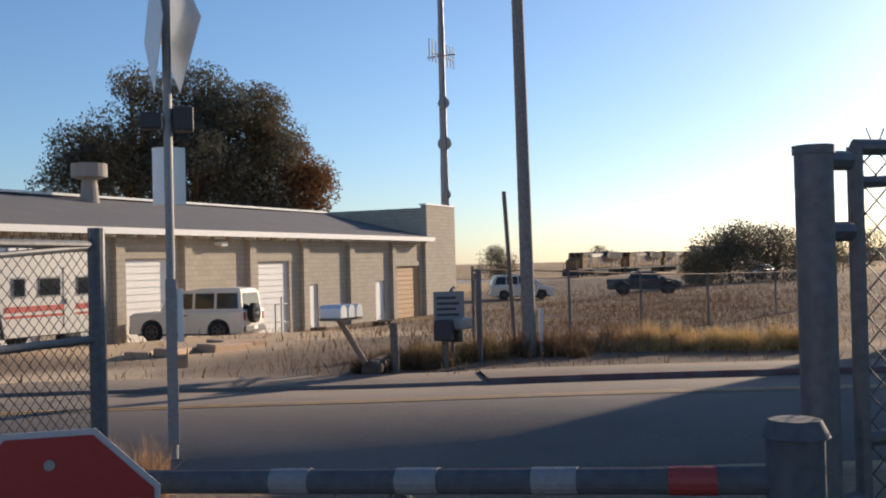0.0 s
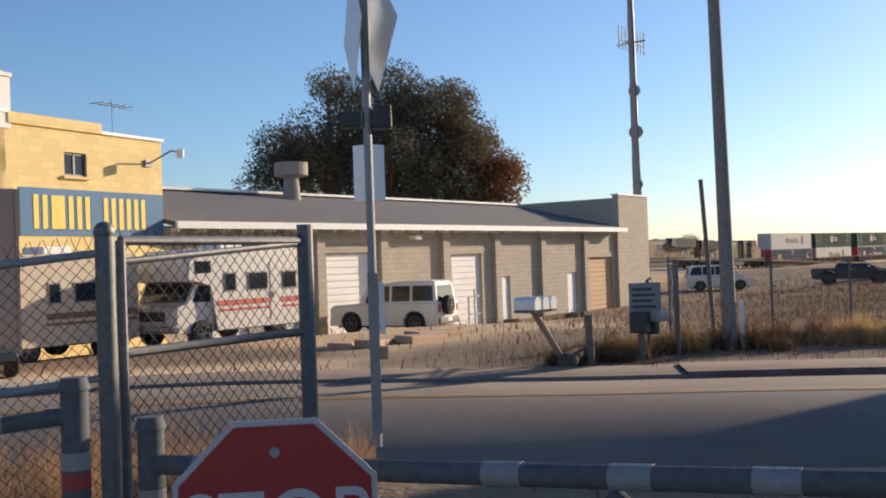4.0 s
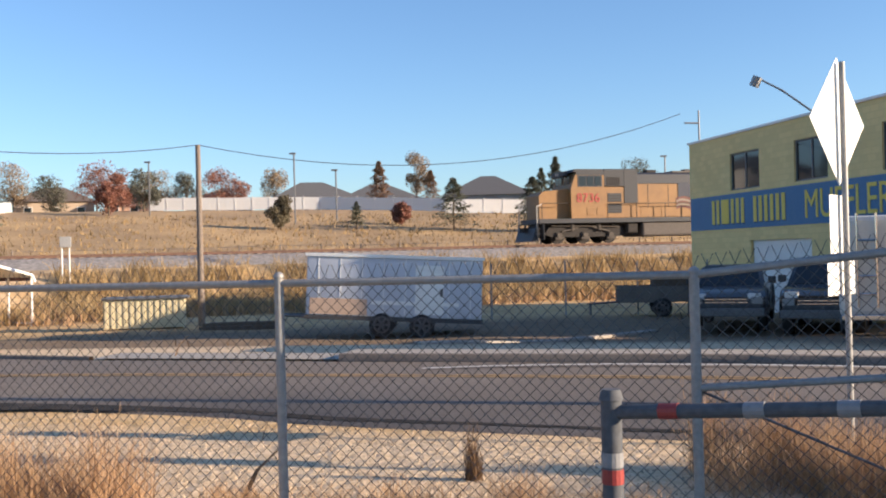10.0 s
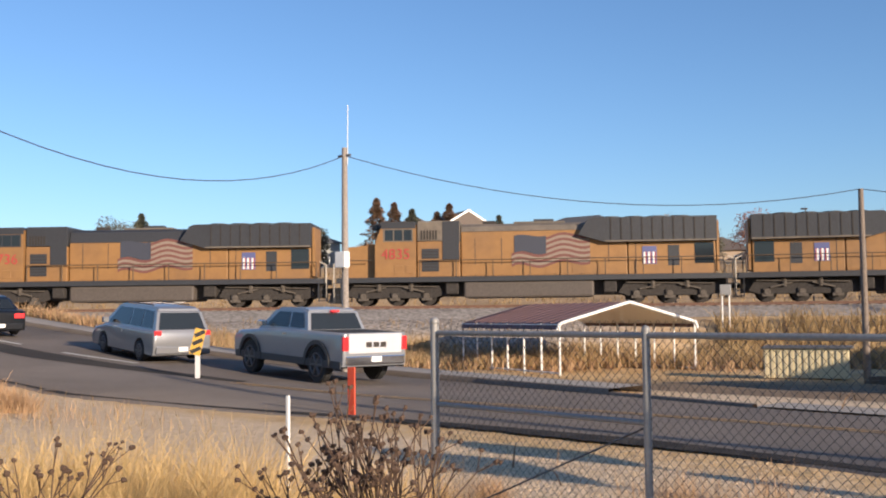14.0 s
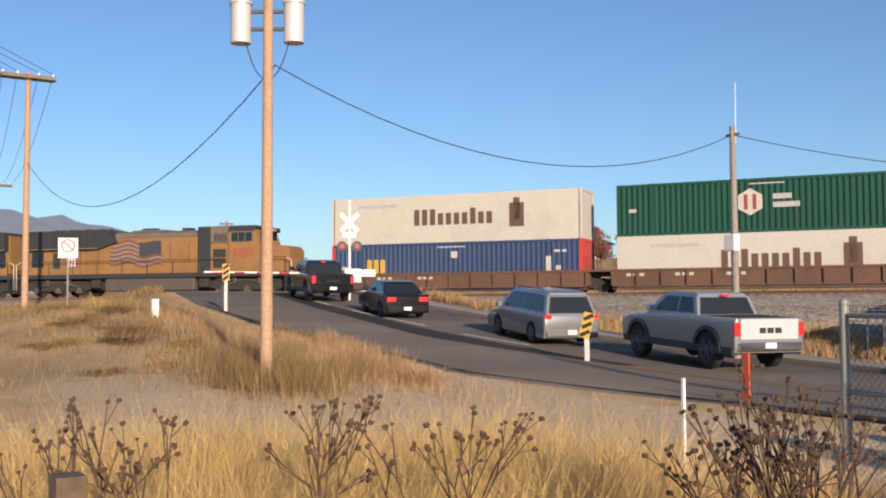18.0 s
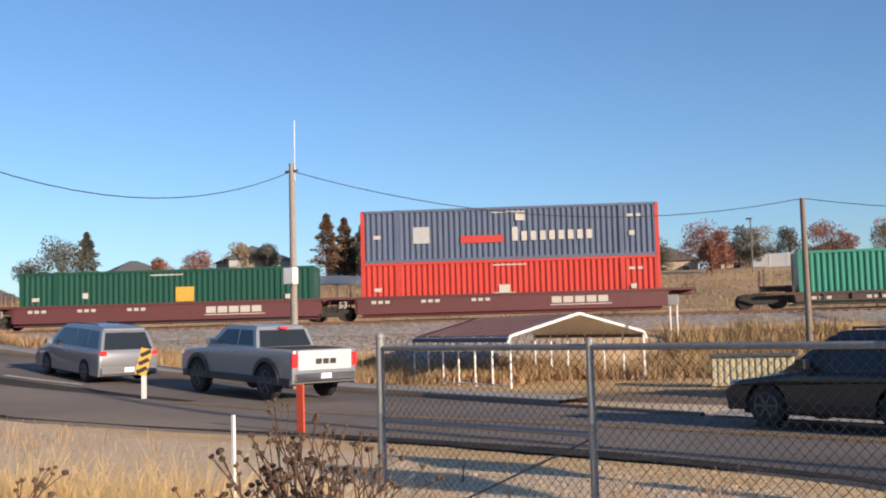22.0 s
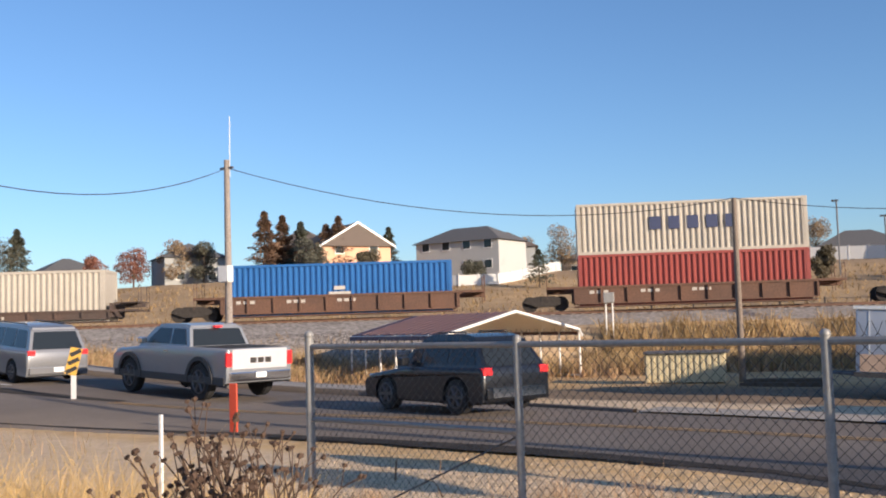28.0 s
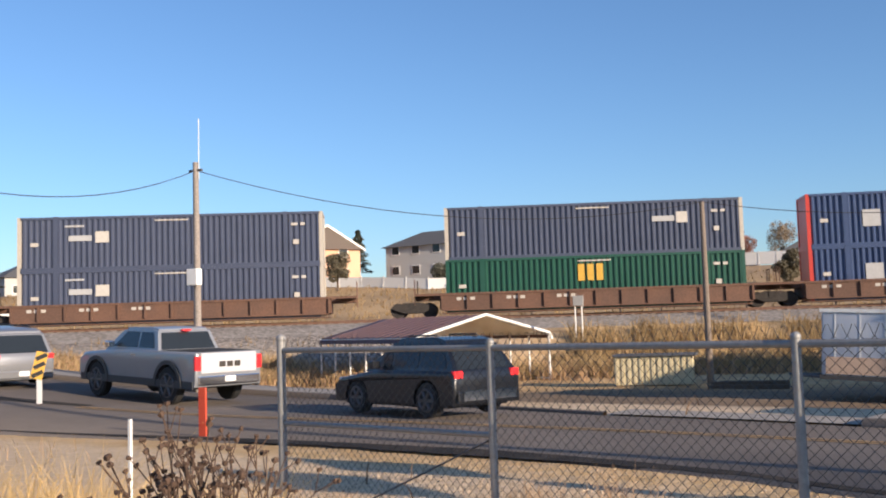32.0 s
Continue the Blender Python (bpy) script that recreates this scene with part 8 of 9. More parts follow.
def motorhome(x, y, rot, L, label, stripe, wall, W=2.2, H=2.45, cab=True):
    """A coach body with its front to -x; with cab: a low bonnet and windscreen under an overhanging front."""
    z = gz(x, y)
    R_ = thing("motorhome", pose(x, y, z, 0, 0, rot), label, "motorhome")
    a, b = -L / 2, L / 2
    outline = [(b, 0.4), (b, H - 0.15), (b - 0.18, H), (a + 0.75, H), (a + 0.3, H - 0.25), (a + 0.22, 1.66), (a + 1.05, 1.59), (a + 1.15, 0.4)] if cab else [(b, 0.4), (b, H - 0.15), (b - 0.18, H), (a + 0.35, H), (a + 0.1, H - 0.3), (a, 1.2), (a, 0.4)]
    bm = prism(bmesh.new(), outline, -W / 2, W / 2)
    bmesh.ops.bevel(bm, geom=[e for e in bm.edges if e.calc_length() < W - 0.2], offset=0.06, segments=2, affect="EDGES")
    part("body", bm, wall, R_, smooth=True)
    if cab:
        bm = prism(bmesh.new(), [(a + 1.2, 0.38), (a + 1.2, 1.60), (a + 0.62, 1.60), (a + 0.36, 1.12), (a + 0.04, 1.02), (a, 0.38)], -W / 2 + 0.14, W / 2 - 0.14)
        cb_ = part("cab", bm, wall, R_, "low bonnet and cab under the overhang")
        ws = prism(bmesh.new(), [(a + 0.60, 1.58), (a + 0.36, 1.14), (a + 0.335, 1.15), (a + 0.575, 1.59)], -W / 2 + 0.24, W / 2 - 0.24)
        part("windscreen", ws, M_glass, cb_)
        for s in (-1, 1):
            p_ = prism(bmesh.new(), [(a + 1.1, 1.12), (a + 1.1, 1.54), (a + 0.7, 1.54), (a + 0.5, 1.14)], s * (W / 2 - 0.14) - 0.008, s * (W / 2 - 0.14) + 0.008)
            part("side_glass", p_, M_glass, cb_)
            boxpart("headlight", (a - 0.015, a + 0.02, s * 0.68 - 0.12, s * 0.68 + 0.12, 0.74, 0.9), M_lamp, cb_, bevel=0.01)
        boxpart("grille", (a - 0.012, a + 0.02, -0.5, 0.5, 0.68, 0.92), M_trim, cb_, "dark grille")
        boxpart("front_bumper", (a - 0.12, a + 0.05, -W / 2 + 0.1, W / 2 - 0.1, 0.42, 0.58), M_chrome, R_, "chrome bumper", 0.03)
        boxpart("overcab_window", (a + 0.5, a + 1.0, -W / 2 - 0.012, -W / 2 + 0.01, 1.85, 2.15), M_glass, R_)
    boxpart("stripe", (a + 1.2, b - 0.1, -W / 2 - 0.012, -W / 2 - 0.003, 1.0, 1.14), stripe, R_, "painted side stripe")
    boxpart("stripe", (a + 1.2, b - 0.1, -W / 2 - 0.012, -W / 2 - 0.003, 0.86, 0.92), stripe, R_)
    for p, q in ((0.32, 0.41), (0.5, 0.66), (0.78, 0.9)):
        w_ = boxpart("window", (a + L * p, a + L * q, -W / 2 - 0.02, -W / 2 - 0.003, 1.35, 1.85), M_steel, R_, "side window in a metal frame")
        boxpart("pane", (a + L * p + 0.04, a + L * q - 0.04, -W / 2 - 0.03, -W / 2 - 0.021, 1.39, 1.81), M_glass, w_)
    d_ = boxpart("side_door", (a + L * 0.68, a + L * 0.765, -W / 2 - 0.015, -W / 2 - 0.003, 0.55, 2.1), wall, R_, "narrow entry door", 0.004)
    boxpart("door_handle", (a + L * 0.69, a + L * 0.7, -W / 2 - 0.04, -W / 2 - 0.016, 1.15, 1.3), M_dark_steel, d_)
    boxpart("end_window", (b + 0.003, b + 0.02, -0.6, 0.6, 1.4, 1.9), M_glass, R_)
    boxpart("roof_unit", (-0.3, 0.5, -0.4, 0.4, H, H + 0.2), M_white, R_, "roof air unit", 0.04)
    boxpart("roof_vent", (b - 0.9, b - 0.5, -0.2, 0.2, H, H + 0.1), M_white, R_, "roof vent", 0.02)
    boxpart("chassis", (a + 0.2, b - 0.1, -W / 2 + 0.15, W / 2 - 0.15, 0.36, 0.51), M_trim, R_)
    for wx in (a + 0.75, b - L * 0.25):
        for s in (-1, 1):
            wheel(R_, wx, s * (W / 2 - 0.18), 0.34)
    return R_


motorhome(17.75, 21.7, 3, 4.5, "white motorhome with a red side stripe and overhanging front", mat("red stripe paint", (0.5, 0.08, 0.06), 0.5), P_offwhite)
motorhome(13.3, 22.7, 6, 3.9, "cream motorhome parked at the workshop corner", mat("brown stripe paint", (0.2, 0.12, 0.08), 0.5), paint("cream body paint", (0.58, 0.49, 0.37), 0, 0.5), 2.2, 2.5, False)
BT = thing("storage_box", pose(10.45, 20.5, gz(10.45, 20.5), 0, 0, 62), "plain tan box trailer standing beside a motorhome", "storage box")
boxpart("box", (-2.6, 0.6, -0.85, 1.1, 0.42, 3.52), M_skin_beige, BT, "plain tan panel body", 0.05)
for wx in (-1.9, -0.7):
    for s in (-1, 1):
        wheel(BT, wx, 0.12 + s * 0.8, 0.36)
boxpart("tail_light", (-2.63, -2.59, 0.75, 0.95, 0.5, 0.6), M_red, BT)
boxpart("rear_bumper", (-2.75, -2.6, -0.8, 1.05, 0.36, 0.5), M_dark_steel, BT, "steel rear bumper", 0.02)
boxpart("chassis", (-2.5, 0.5, -0.6, 0.85, 0.28, 0.415), M_trim, BT)
for x in (-2.6, 0.6):
    for y in (-0.85, 1.1):
        boxpart("corner_trim", (x - 0.03, x + 0.03, y - 0.03, y + 0.03, 0.44, 3.5), M_skin_beige, BT)
bt2 = thing("camper_trailer", pose(*polar(23.1, 25.6), gz(*polar(23.1, 25.6)), 0, 0, 68), "small white camper trailer with a rear ladder", "trailer")
boxpart("body", (-1.0, 1.0, -0.95, 0.95, 0.5, 2.75), P_offwhite, bt2, "", 0.12)
boxpart("window", (-1.015, -1.003, -0.7, -0.1, 1.6, 2.1), M_glass, bt2)
boxpart("bumper", (-1.2, -1.0, -0.9, 0.9, 0.42, 0.55), M_chrome, bt2, "chrome bumper", 0.02)
rods("ladder", [((-1.06, y, 0.7), (-1.06, y, 2.8)) for y in (0.15, 0.55)] + [((-1.06, 0.15, z), (-1.06, 0.55, z)) for z in (1.0, 1.4, 1.8, 2.2)], 0.025, M_chrome, bt2)
for s in (-1, 1):
    wheel(bt2, 0, s * 0.8, 0.33)


def parked_pickup(x, y, rot, color, label, H=1.75):
    p = pickup("pickup_truck", label, pose(x, y, gz(x, y), 0, 0, rot), color, 5.2, 1.95, H, False, M_trim)
    g = boxpart("grille", (2.58, 2.625, -0.55, 0.55, 0.68, 0.95), M_trim, p, "black grille with chrome bars", 0.01)
    for k in range(3):
        boxpart("grille_bar", (2.62, 2.64, -0.53, 0.53, 0.72 + k * 0.08, 0.745 + k * 0.08), M_chrome, g)
    boxpart("front_bumper", (2.56, 2.74, -0.95, 0.95, 0.45, 0.66), M_dark_steel, p, "steel front bumper", 0.03)
    for s in (-1, 1):
        boxpart("headlight", (2.57, 2.63, s * 0.76 - 0.15, s * 0.76 + 0.15, 0.74, 0.95), M_steel, p, "clear headlight", 0.02)
    return p


parked_pickup(8.1, 28.9, 250, P_dark, "dark pickup parked nose out before the workshop door")
parked_pickup(10.3, 27.6, 245, P_black, "black pickup parked nose out before the workshop door", 1.85)

# ---- across the road ----
TL = thing("cargo_trailer", pose(-1.55, 29.3, gz(-1.55, 29.3) + 0.02, 0, 3.2, 0) @ Matrix.Scale(1.06, 4), "white enclosed cargo trailer with two axles", "trailer")
bm = bmesh.new()
box(bm, -2.3, 2.3, -0.95, 0.95, 0.52, 2.08, bevel=0.05)
part("body", bm, mat("chalky white trailer skin", (0.52, 0.55, 0.60), 0.5, vary=0.05, scale=0.8, bump=0.03), TL, smooth=True)
boxpart("roof_trim", (-2.34, 2.34, -0.99, 0.99, 2.07, 2.15), M_alu, TL)
boxpart("base_rail", (-2.34, 2.34, -0.99, 0.99, 0.42, 0.53), M_trim, TL)
for k in range(8):
    boxpart("seam", (-2.0 + k * 0.57, -1.98 + k * 0.57, -0.962, -0.952, 0.55, 2.05), M_alu, TL)
boxpart("stripe", (-0.6, 1.7, -0.965, -0.953, 0.85, 0.95), M_alu, TL)
dr = boxpart("side_door", (0.55, 1.3, -0.966, -0.953, 0.62, 1.9), M_alu, TL, "side door")
boxpart("latch", (1.2, 1.28, -0.99, -0.967, 1.1, 1.3), M_dark_steel, dr)
boxpart("patch", (-2.2, -0.7, -0.964, -0.953, 0.56, 0.98), M_skin_beige, TL, "dull pinkish stain")
for wx in (-0.3, 0.75):
    for s in (-1, 1):
        wheel(TL, wx, s * 0.85, 0.33)
rods("tongue", [((-2.3, -0.5, 0.45), (-3.2, 0, 0.45)), ((-2.3, 0.5, 0.45), (-3.2, 0, 0.45)), ((-3.1, 0, 0.45), (-3.1, 0, 0.0))], 0.04, M_dark_steel, TL)

CP = thing("carport", pose(*polar(-25.7, 39), gz(*polar(-25.7, 39)), 0, 0, 62), "metal carport with a maroon roof and white trim", "carport")
M_cproof = mat("maroon metal roofing", (0.10, 0.045, 0.045), 0.5, 0.2, vary=0.1)
CPL, cw, ce, cpk = 7.6, 3.1, 1.85, 2.62
for s in (-1, 1):
    bm = bmesh.new()
    prism(bm, [(0, cpk), (s * cw, ce), (s * (cw + 0.12), ce - 0.22), (s * (cw + 0.09), ce - 0.22), (s * (cw - 0.03), ce - 0.04), (0, cpk - 0.04)], 0, CPL)
    part("roof_slope", bm, M_cproof, CP)
    ln = prism(bmesh.new(), [(0, cpk - 0.045), (s * (cw - 0.04), ce - 0.045), (s * (cw - 0.04), ce - 0.065), (0, cpk - 0.065)], 0.05, CPL - 0.05)
    part("roof_lining", ln, M_alu, CP, "pale bare underside of the roof")
    for k in range(12):
        boxpart("roof_rib", (0, 3.15, k * 0.6 + 0.05, k * 0.6 + 0.1, 0.004, 0.03), M_cproof, CP, m=pose(0, 0, cpk, 0, 13.95, 0) if s > 0 else pose(0, 0, cpk, 0, 180 - 13.95, 0) @ pose(0, 0, -0.034))
    rods("front_trim", [((0, -0.04, cpk), (s * cw, -0.04, ce)), ((s * cw, -0.04, ce), (s * (cw + 0.12), -0.04, ce - 0.25))], 0.06, M_white, CP, "white gable trim")
    for k in range(7):
        rods("leg", [((s * cw, k * CPL / 6, -0.1), (s * cw, k * CPL / 6, ce))], 0.04, M_white, CP)
    rods("side_rail", [((s * cw, 0, 0.05), (s * cw, CPL, 0.05)), ((s * cw, 0, ce - 0.05), (s * cw, CPL, ce - 0.05))], 0.035, M_white, CP)
bn = thing("metal_bin", pose(-10.2, 34.4, gz(-10.2, 34.4), 0, 0, 12), "low cream corrugated metal bin with a lid", "bin")
M_bin = mat("cream-yellow sheet metal", (0.58, 0.50, 0.32), 0.6, vary=0.08, mix=0.3, second=(0.5, 0.42, 0.27))
boxpart("body", (-1.3, 1.3, -0.6, 0.6, 0.05, 1.0), M_bin, bn)
for k in range(13):
    boxpart("flute", (-1.25 + k * 0.2, -1.17 + k * 0.2, -0.63, -0.603, 0.1, 0.95), M_bin, bn)
boxpart("lid", (-1.35, 1.45, -0.7, 0.65, 1.0, 1.08), M_dark_steel, bn, "dark sheet lid", 0.02)
tp = thing("timber_pile", pose(-6.9, 33.8, gz(-6.9, 33.8), 0, 0, 8), "low dark pile of timbers", "timber")
for k in range(5):
    boxpart("timber", (-1.3 + 0.1 * k, 1.2, -0.4 + k * 0.2, -0.24 + k * 0.2, 0.0, 0.14 + 0.1 * (k % 2)), M_bark, tp)
RB = thing("relay_cabinet", pose(*polar(-20.5, 50), 2.05, 0, 0, 20) @ Matrix.Scale(0.8, 4), "grey signal box on two white legs", "signal box")
boxpart("cabinet", (-0.32, 0.32, -0.2, 0.2, 0.8, 1.42), M_steel, RB, "grey cabinet", 0.03)
for x in (-0.2, 0.2):
    rods("leg", [((x, 0, -1.6), (x, 0, 0.8))], 0.045, M_white, RB)
for k in range(5):
    x, y = 1.5 + k * 2.6, 35.0 + k * 0.5
    wp = thing("wire_fence_post", pose(x, y, gz(x, y)), "thin pale steel fence post on the bank", "post", "bank fence posts")
    rods("post", [((0, 0, -0.1), (0, 0, 1.9))], 0.03, M_steel, wp)

UT = thing("utility_trailer", pose(*polar(11.6, 36.0), gz(*polar(11.6, 36.0)), 0, 0, -8), "low pale-sided utility trailer with a dark load", "trailer")
boxpart("deck", (-1.4, 1.4, -0.75, 0.75, 0.5, 0.6), M_trim, UT)
for y0, y1 in ((-0.78, -0.75), (0.75, 0.78)):
    boxpart("side_panel", (-1.4, 1.4, y0, y1, 0.5, 1.05), M_old_concrete, UT, "weathered pale side board")
boxpart("tailboard", (1.4, 1.43, -0.75, 0.75, 0.5, 1.05), M_old_concrete, UT)
boxpart("load", (-0.2, 1.3, -0.65, 0.65, 0.61, 1.45), M_bark, UT, "dark covered load", 0.15)
for s in (-1, 1):
    wheel(UT, 0.1, s * 0.9, 0.33)
rods("tongue", [((-1.4, 0, 0.5), (-2.4, 0, 0.45)), ((-2.3, 0, 0.45), (-2.3, 0, 0))], 0.04, M_dark_steel, UT)

# level crossing
CX = thing("crossing_signal", pose(*polar(-62.6, 52), gz(*polar(-62.6, 52)), 0, 0, 62), "white railway crossing signal mast with crossbuck and red lamps", "crossing signal")
rods("mast", [((0, 0, -0.2), (0, 0, 5.1))], 0.06, M_white, CX)
for a in (45, -45):
    boxpart("crossbuck_arm", (-0.62, 0.62, -0.1, -0.09, -0.11, 0.11), M_white, CX, "white crossbuck board", m=pose(0, 0.012 * (a > 0), 3.95, 0, a, 0))
boxpart("track_sign", (-0.33, 0.33, -0.1, -0.09, 3.2, 3.45), M_white, CX)
for s in (-1, 1):
    bm = bmesh.new()
    rod(bm, (s * 0.38, -0.08, 2.75), (s * 0.38, -0.03, 2.75), 0.26, n=18)
    lp = part("lamp_hood", bm, M_trim, CX, "round black lamp backing")
    bm = bmesh.new()
    rod(bm, (s * 0.38, -0.12, 2.75), (s * 0.38, -0.082, 2.75), 0.11, n=14)
    part("lamp_lens", bm, M_tail, lp, "lit red lens")
boxpart("gate_box", (-0.25, 0.6, -0.35, 0.3, 0.9, 1.6), M_white, CX, "white gate mechanism", 0.05)
rods("gate_arm", [((-0.2, -0.4, 1.35), (-7.2, -0.4, 1.45))], 0.05, M_white, CX, "lowered white crossing gate arm")
for k in range(6):
    rods("arm_band", [((-0.8 - k * 1.1, -0.4, 1.36 + k * 0.014), (-1.3 - k * 1.1, -0.4, 1.366 + k * 0.014))], 0.053, M_stripe_red, CX, "red band")
boxpart("counterweight", (0.5, 1.3, -0.5, -0.3, 1.2, 1.55), M_white, CX)
M_mark = mat("yellow reflective sheet", (0.5, 0.29, 0.03), 0.5)


def object_marker(x, y, rot, z0=0.75, tilt=0.0, label="yellow and black striped object marker on a post"):
    o = thing("object_marker", pose(x, y, gz(x, y) + 0.03, 0, 0, rot), label, "road marker")
    T_ = pose(0, 0, z0 + 0.42) @ pose(0, 0, 0, 0, tilt, 0)
    boxpart("panel", (-0.15, 0.15, -0.01, 0.0, -0.36, 0.36), M_mark, o, m=T_)
    for k in range(3):
        boxpart("black_stripe", (-0.2, 0.2, -0.0145, -0.0105, -0.055, 0.055), M_black, o, m=T_ @ pose(0, 0, -0.23 + k * 0.23) @ pose(0, 0, 0, 0, -38, 0) @ Matrix.Diagonal((0.74, 1, 1, 1)))
    boxpart("post", (-0.07, 0.07, 0.003, 0.03, -0.2, z0 + 0.5), M_sign_white, o, "flat pale marker post", 0.008)
    return o


object_marker(-22.0, 18.75, 50, 0.6, 14)
object_marker(-41.5, 15.6, 69, 1.2)
ns = back_sign(-34.6, 7.6, 2.3, 78, "small white no-parking sign on a thin post", 0.025)
boxpart("panel", (-0.3, 0.3, -0.03, -0.025, 1.65, 2.3), M_white, ns, "white sign panel")
rods("ring", [((0.2 * math.cos(k * 0.524), -0.033, 2.05 + 0.2 * math.sin(k * 0.524)), (0.2 * math.cos(k * 0.524 + 0.524), -0.033, 2.05 + 0.2 * math.sin(k * 0.524 + 0.524))) for k in range(12)] + [((-0.14, -0.033, 2.19), (0.14, -0.033, 1.91))], 0.02, M_stripe_red, ns, "red ring with a slash")
mk = thing("marker_post", pose(*polar(-45.0, 11.5), gz(*polar(-45.0, 11.5))), "thin white marker post in dry grass", "marker post")
boxpart("post", (-0.016, 0.016, -0.016, 0.016, -0.1, 1.06), M_white, mk)
rd_ = thing("delineator_post", pose(*polar(-41.3, 20.0), gz(*polar(-41.3, 20.0))), "orange-red flexible road delineator", "marker post")
boxpart("post", (-0.09, 0.09, -0.02, 0.02, -0.1, 0.95), mat("orange-red plastic", (0.55, 0.07, 0.03), 0.5), rd_, bevel=0.01)
cb = thing("cable_box", pose(-30.5, 9.2, gz(-30.5, 9.2)), "small pale cable pedestal on the bank", "cable box")
boxpart("box", (-0.12, 0.12, -0.1, 0.1, 0, 0.55), M_white, cb, bevel=0.03)
wf = thing("wooden_panel", pose(-4.6, 0.9, 0), "dark timber post with a grey concrete ledge", "post")
boxpart("post", (-0.08, 0.06, -0.06, 0.06, 0, 1.18), M_bark, wf)
# unseen stand-in wall, added to cast the shadow on the road
boxpart("wall_south", (40, 40.4, -40, -2.0, -0.5, 11.2), M_block, None)
tagged(bpy.data.objects["wall_south"], "unseen stand-in wall that shades the road", "wall", kind="structure")

# ---- roadside plants ----
rng = random.Random(5)
for k in range(14):
    t = k / 13
    weed("kochia", 2.4 + 4.2 * t + rng.uniform(-0.3, 0.3), 8.3 - 1.6 * t + rng.uniform(-0.5, 0.5), rng.uniform(0.45, 0.75), rng.uniform(0.65, 1.0), 420, k)
for x, y, r, h in ((-1.0, 7.6, 0.55, 0.5), (-0.3, 7.4, 0.5, 0.55), (0.5, 7.3, 0.55, 0.5), (-1.7, 7.7, 0.4, 0.4), (1.3, 7.0, 0.4, 0.45), (-3.3, 8.0, 0.6, 0.9), (-3.0, 7.5, 0.5, 1.0), (-3.8, 8.3, 0.5, 0.7), (-5.6, 8.4, 0.4, 0.5)):
    weed("kochia", x, y, r, h, 330, int(x * 10) + 60)
for x, y, r, h in ((-4.9, 6.7, 0.22, 1.0), (-4.4, 7.2, 0.3, 0.55), (0.2, 8.8, 0.12, 0.75)):
    weed("brown", x, y, r * 0.6, h, 70, int(x * 10) + 90)
for az_, r, h, sd in ((-42.3, 4.9, 1.58, 1), (-39.0, 5.2, 1.61, 2), (-59.0, 5.6, 1.48, 3), (-66.5, 5.5, 1.46, 4), (-75.6, 5.4, 1.48, 5), (-78.3, 5.7, 1.38, 7)):
    thistle(*polar(az_, r), h, sd)
for az_, r, h, sd in ((-41.2, 5.0, 1.68, 21), (-40.2, 5.3, 1.62, 22), (-43.2, 5.1, 1.45, 23), (-40.7, 5.1, 1.6, 24)):
    thistle(*polar(az_, r), h, sd)
for k in range(9):
    weed("kochia", -19.5 - k * 1.15 + 0.4 * math.sin(k * 5), 11.6 + 0.25 * k + 0.5 * math.sin(k * 3), 0.75, 0.75 + 0.2 * math.sin(k * 2), 300, 400 + k, 0.014)


rng = random.Random(41)
for k in range(16):
    u = k / 15
    weed(("kochia", "dull", "kochia", "brown", "straw")[k % 5], -20.3 - 7.5 * u + rng.uniform(-0.5, 0.5), 10.2 + 1.3 * u + rng.uniform(-0.7, 0.7), rng.uniform(0.7, 1.05), rng.uniform(0.7, 1.05), 420, 700 + k, 0.009)


def fan(a0, a1, r0, r1):
    def place(rng_, n):
        a = np.radians(rng_.uniform(a0, a1, n))
        r = np.sqrt(rng_.uniform(r0 * r0, r1 * r1, n))
        x, y = r * np.sin(a), r * np.cos(a)
        keep = bumps(x * 5.0, y * 6.0) + 0.5 * bumps(x * 13, y * 11) > rng_.uniform(-1.3, 0.7, n)
        return x[keep], y[keep]
    return place


scatter("near_grass", 60000, fan(-88, -46, 4.6, 9.5), 0.0045, M_straw, "tall golden dry grass in the foreground", "grass", 31, (0.55, 1.15))
scatter("near_grass", 6000, fan(-46, -37.5, 5.0, 9.0), 0.004, M_straw, "tall golden dry grass beside the fence", "grass", 32, (0.4, 0.9))
scatter("near_weeds", 2600, fan(-47, -37.5, 4.6, 6.5), 0.006, M_brownweed, "dark dead weeds under the thistles", "weeds", 33, (0.5, 1.0))


def blob(cx, cy, sx, sy, rot=0.0):
    def place(rng_, n):
        a, b = rng_.normal(0, sx, n), rng_.normal(0, sy, n)
        c, s = math.cos(radians(rot)), math.sin(radians(rot))
        return cx + a * c - b * s, cy + a * s + b * c
    return place


scatter("bank_weeds", 13000, blob(-33, 9.5, 7.5, 3.2), 0.007, M_straw_dark, "dry grass on the roadside bank", "grass", 34, (0.15, 0.5))
scatter("bank_weeds", 7000, blob(-25, 10.4, 3.8, 0.8, 6), 0.005, M_kochia, "reddish dry weeds along the road edge", "weeds", 35, (0.15, 0.5))
scatter("bank_weeds", 4000, blob(-20.6, 8.5, 1.5, 0.6), 0.006, M_straw_dark, "dull dry grass round the pole", "grass", 36, (0.4, 0.9))
rng = random.Random(77)
for k in range(34):        # low scrub in patches over the mound
    weed(("dull", "brown", "straw", "kochia", "dull")[k % 5], -29 + rng.gauss(0, 3.6), 7.4 + rng.gauss(0, 1.7), rng.uniform(0.45, 1.0), rng.uniform(0.25, 0.5), 240, 900 + k, 0.010)
rng = random.Random(8)
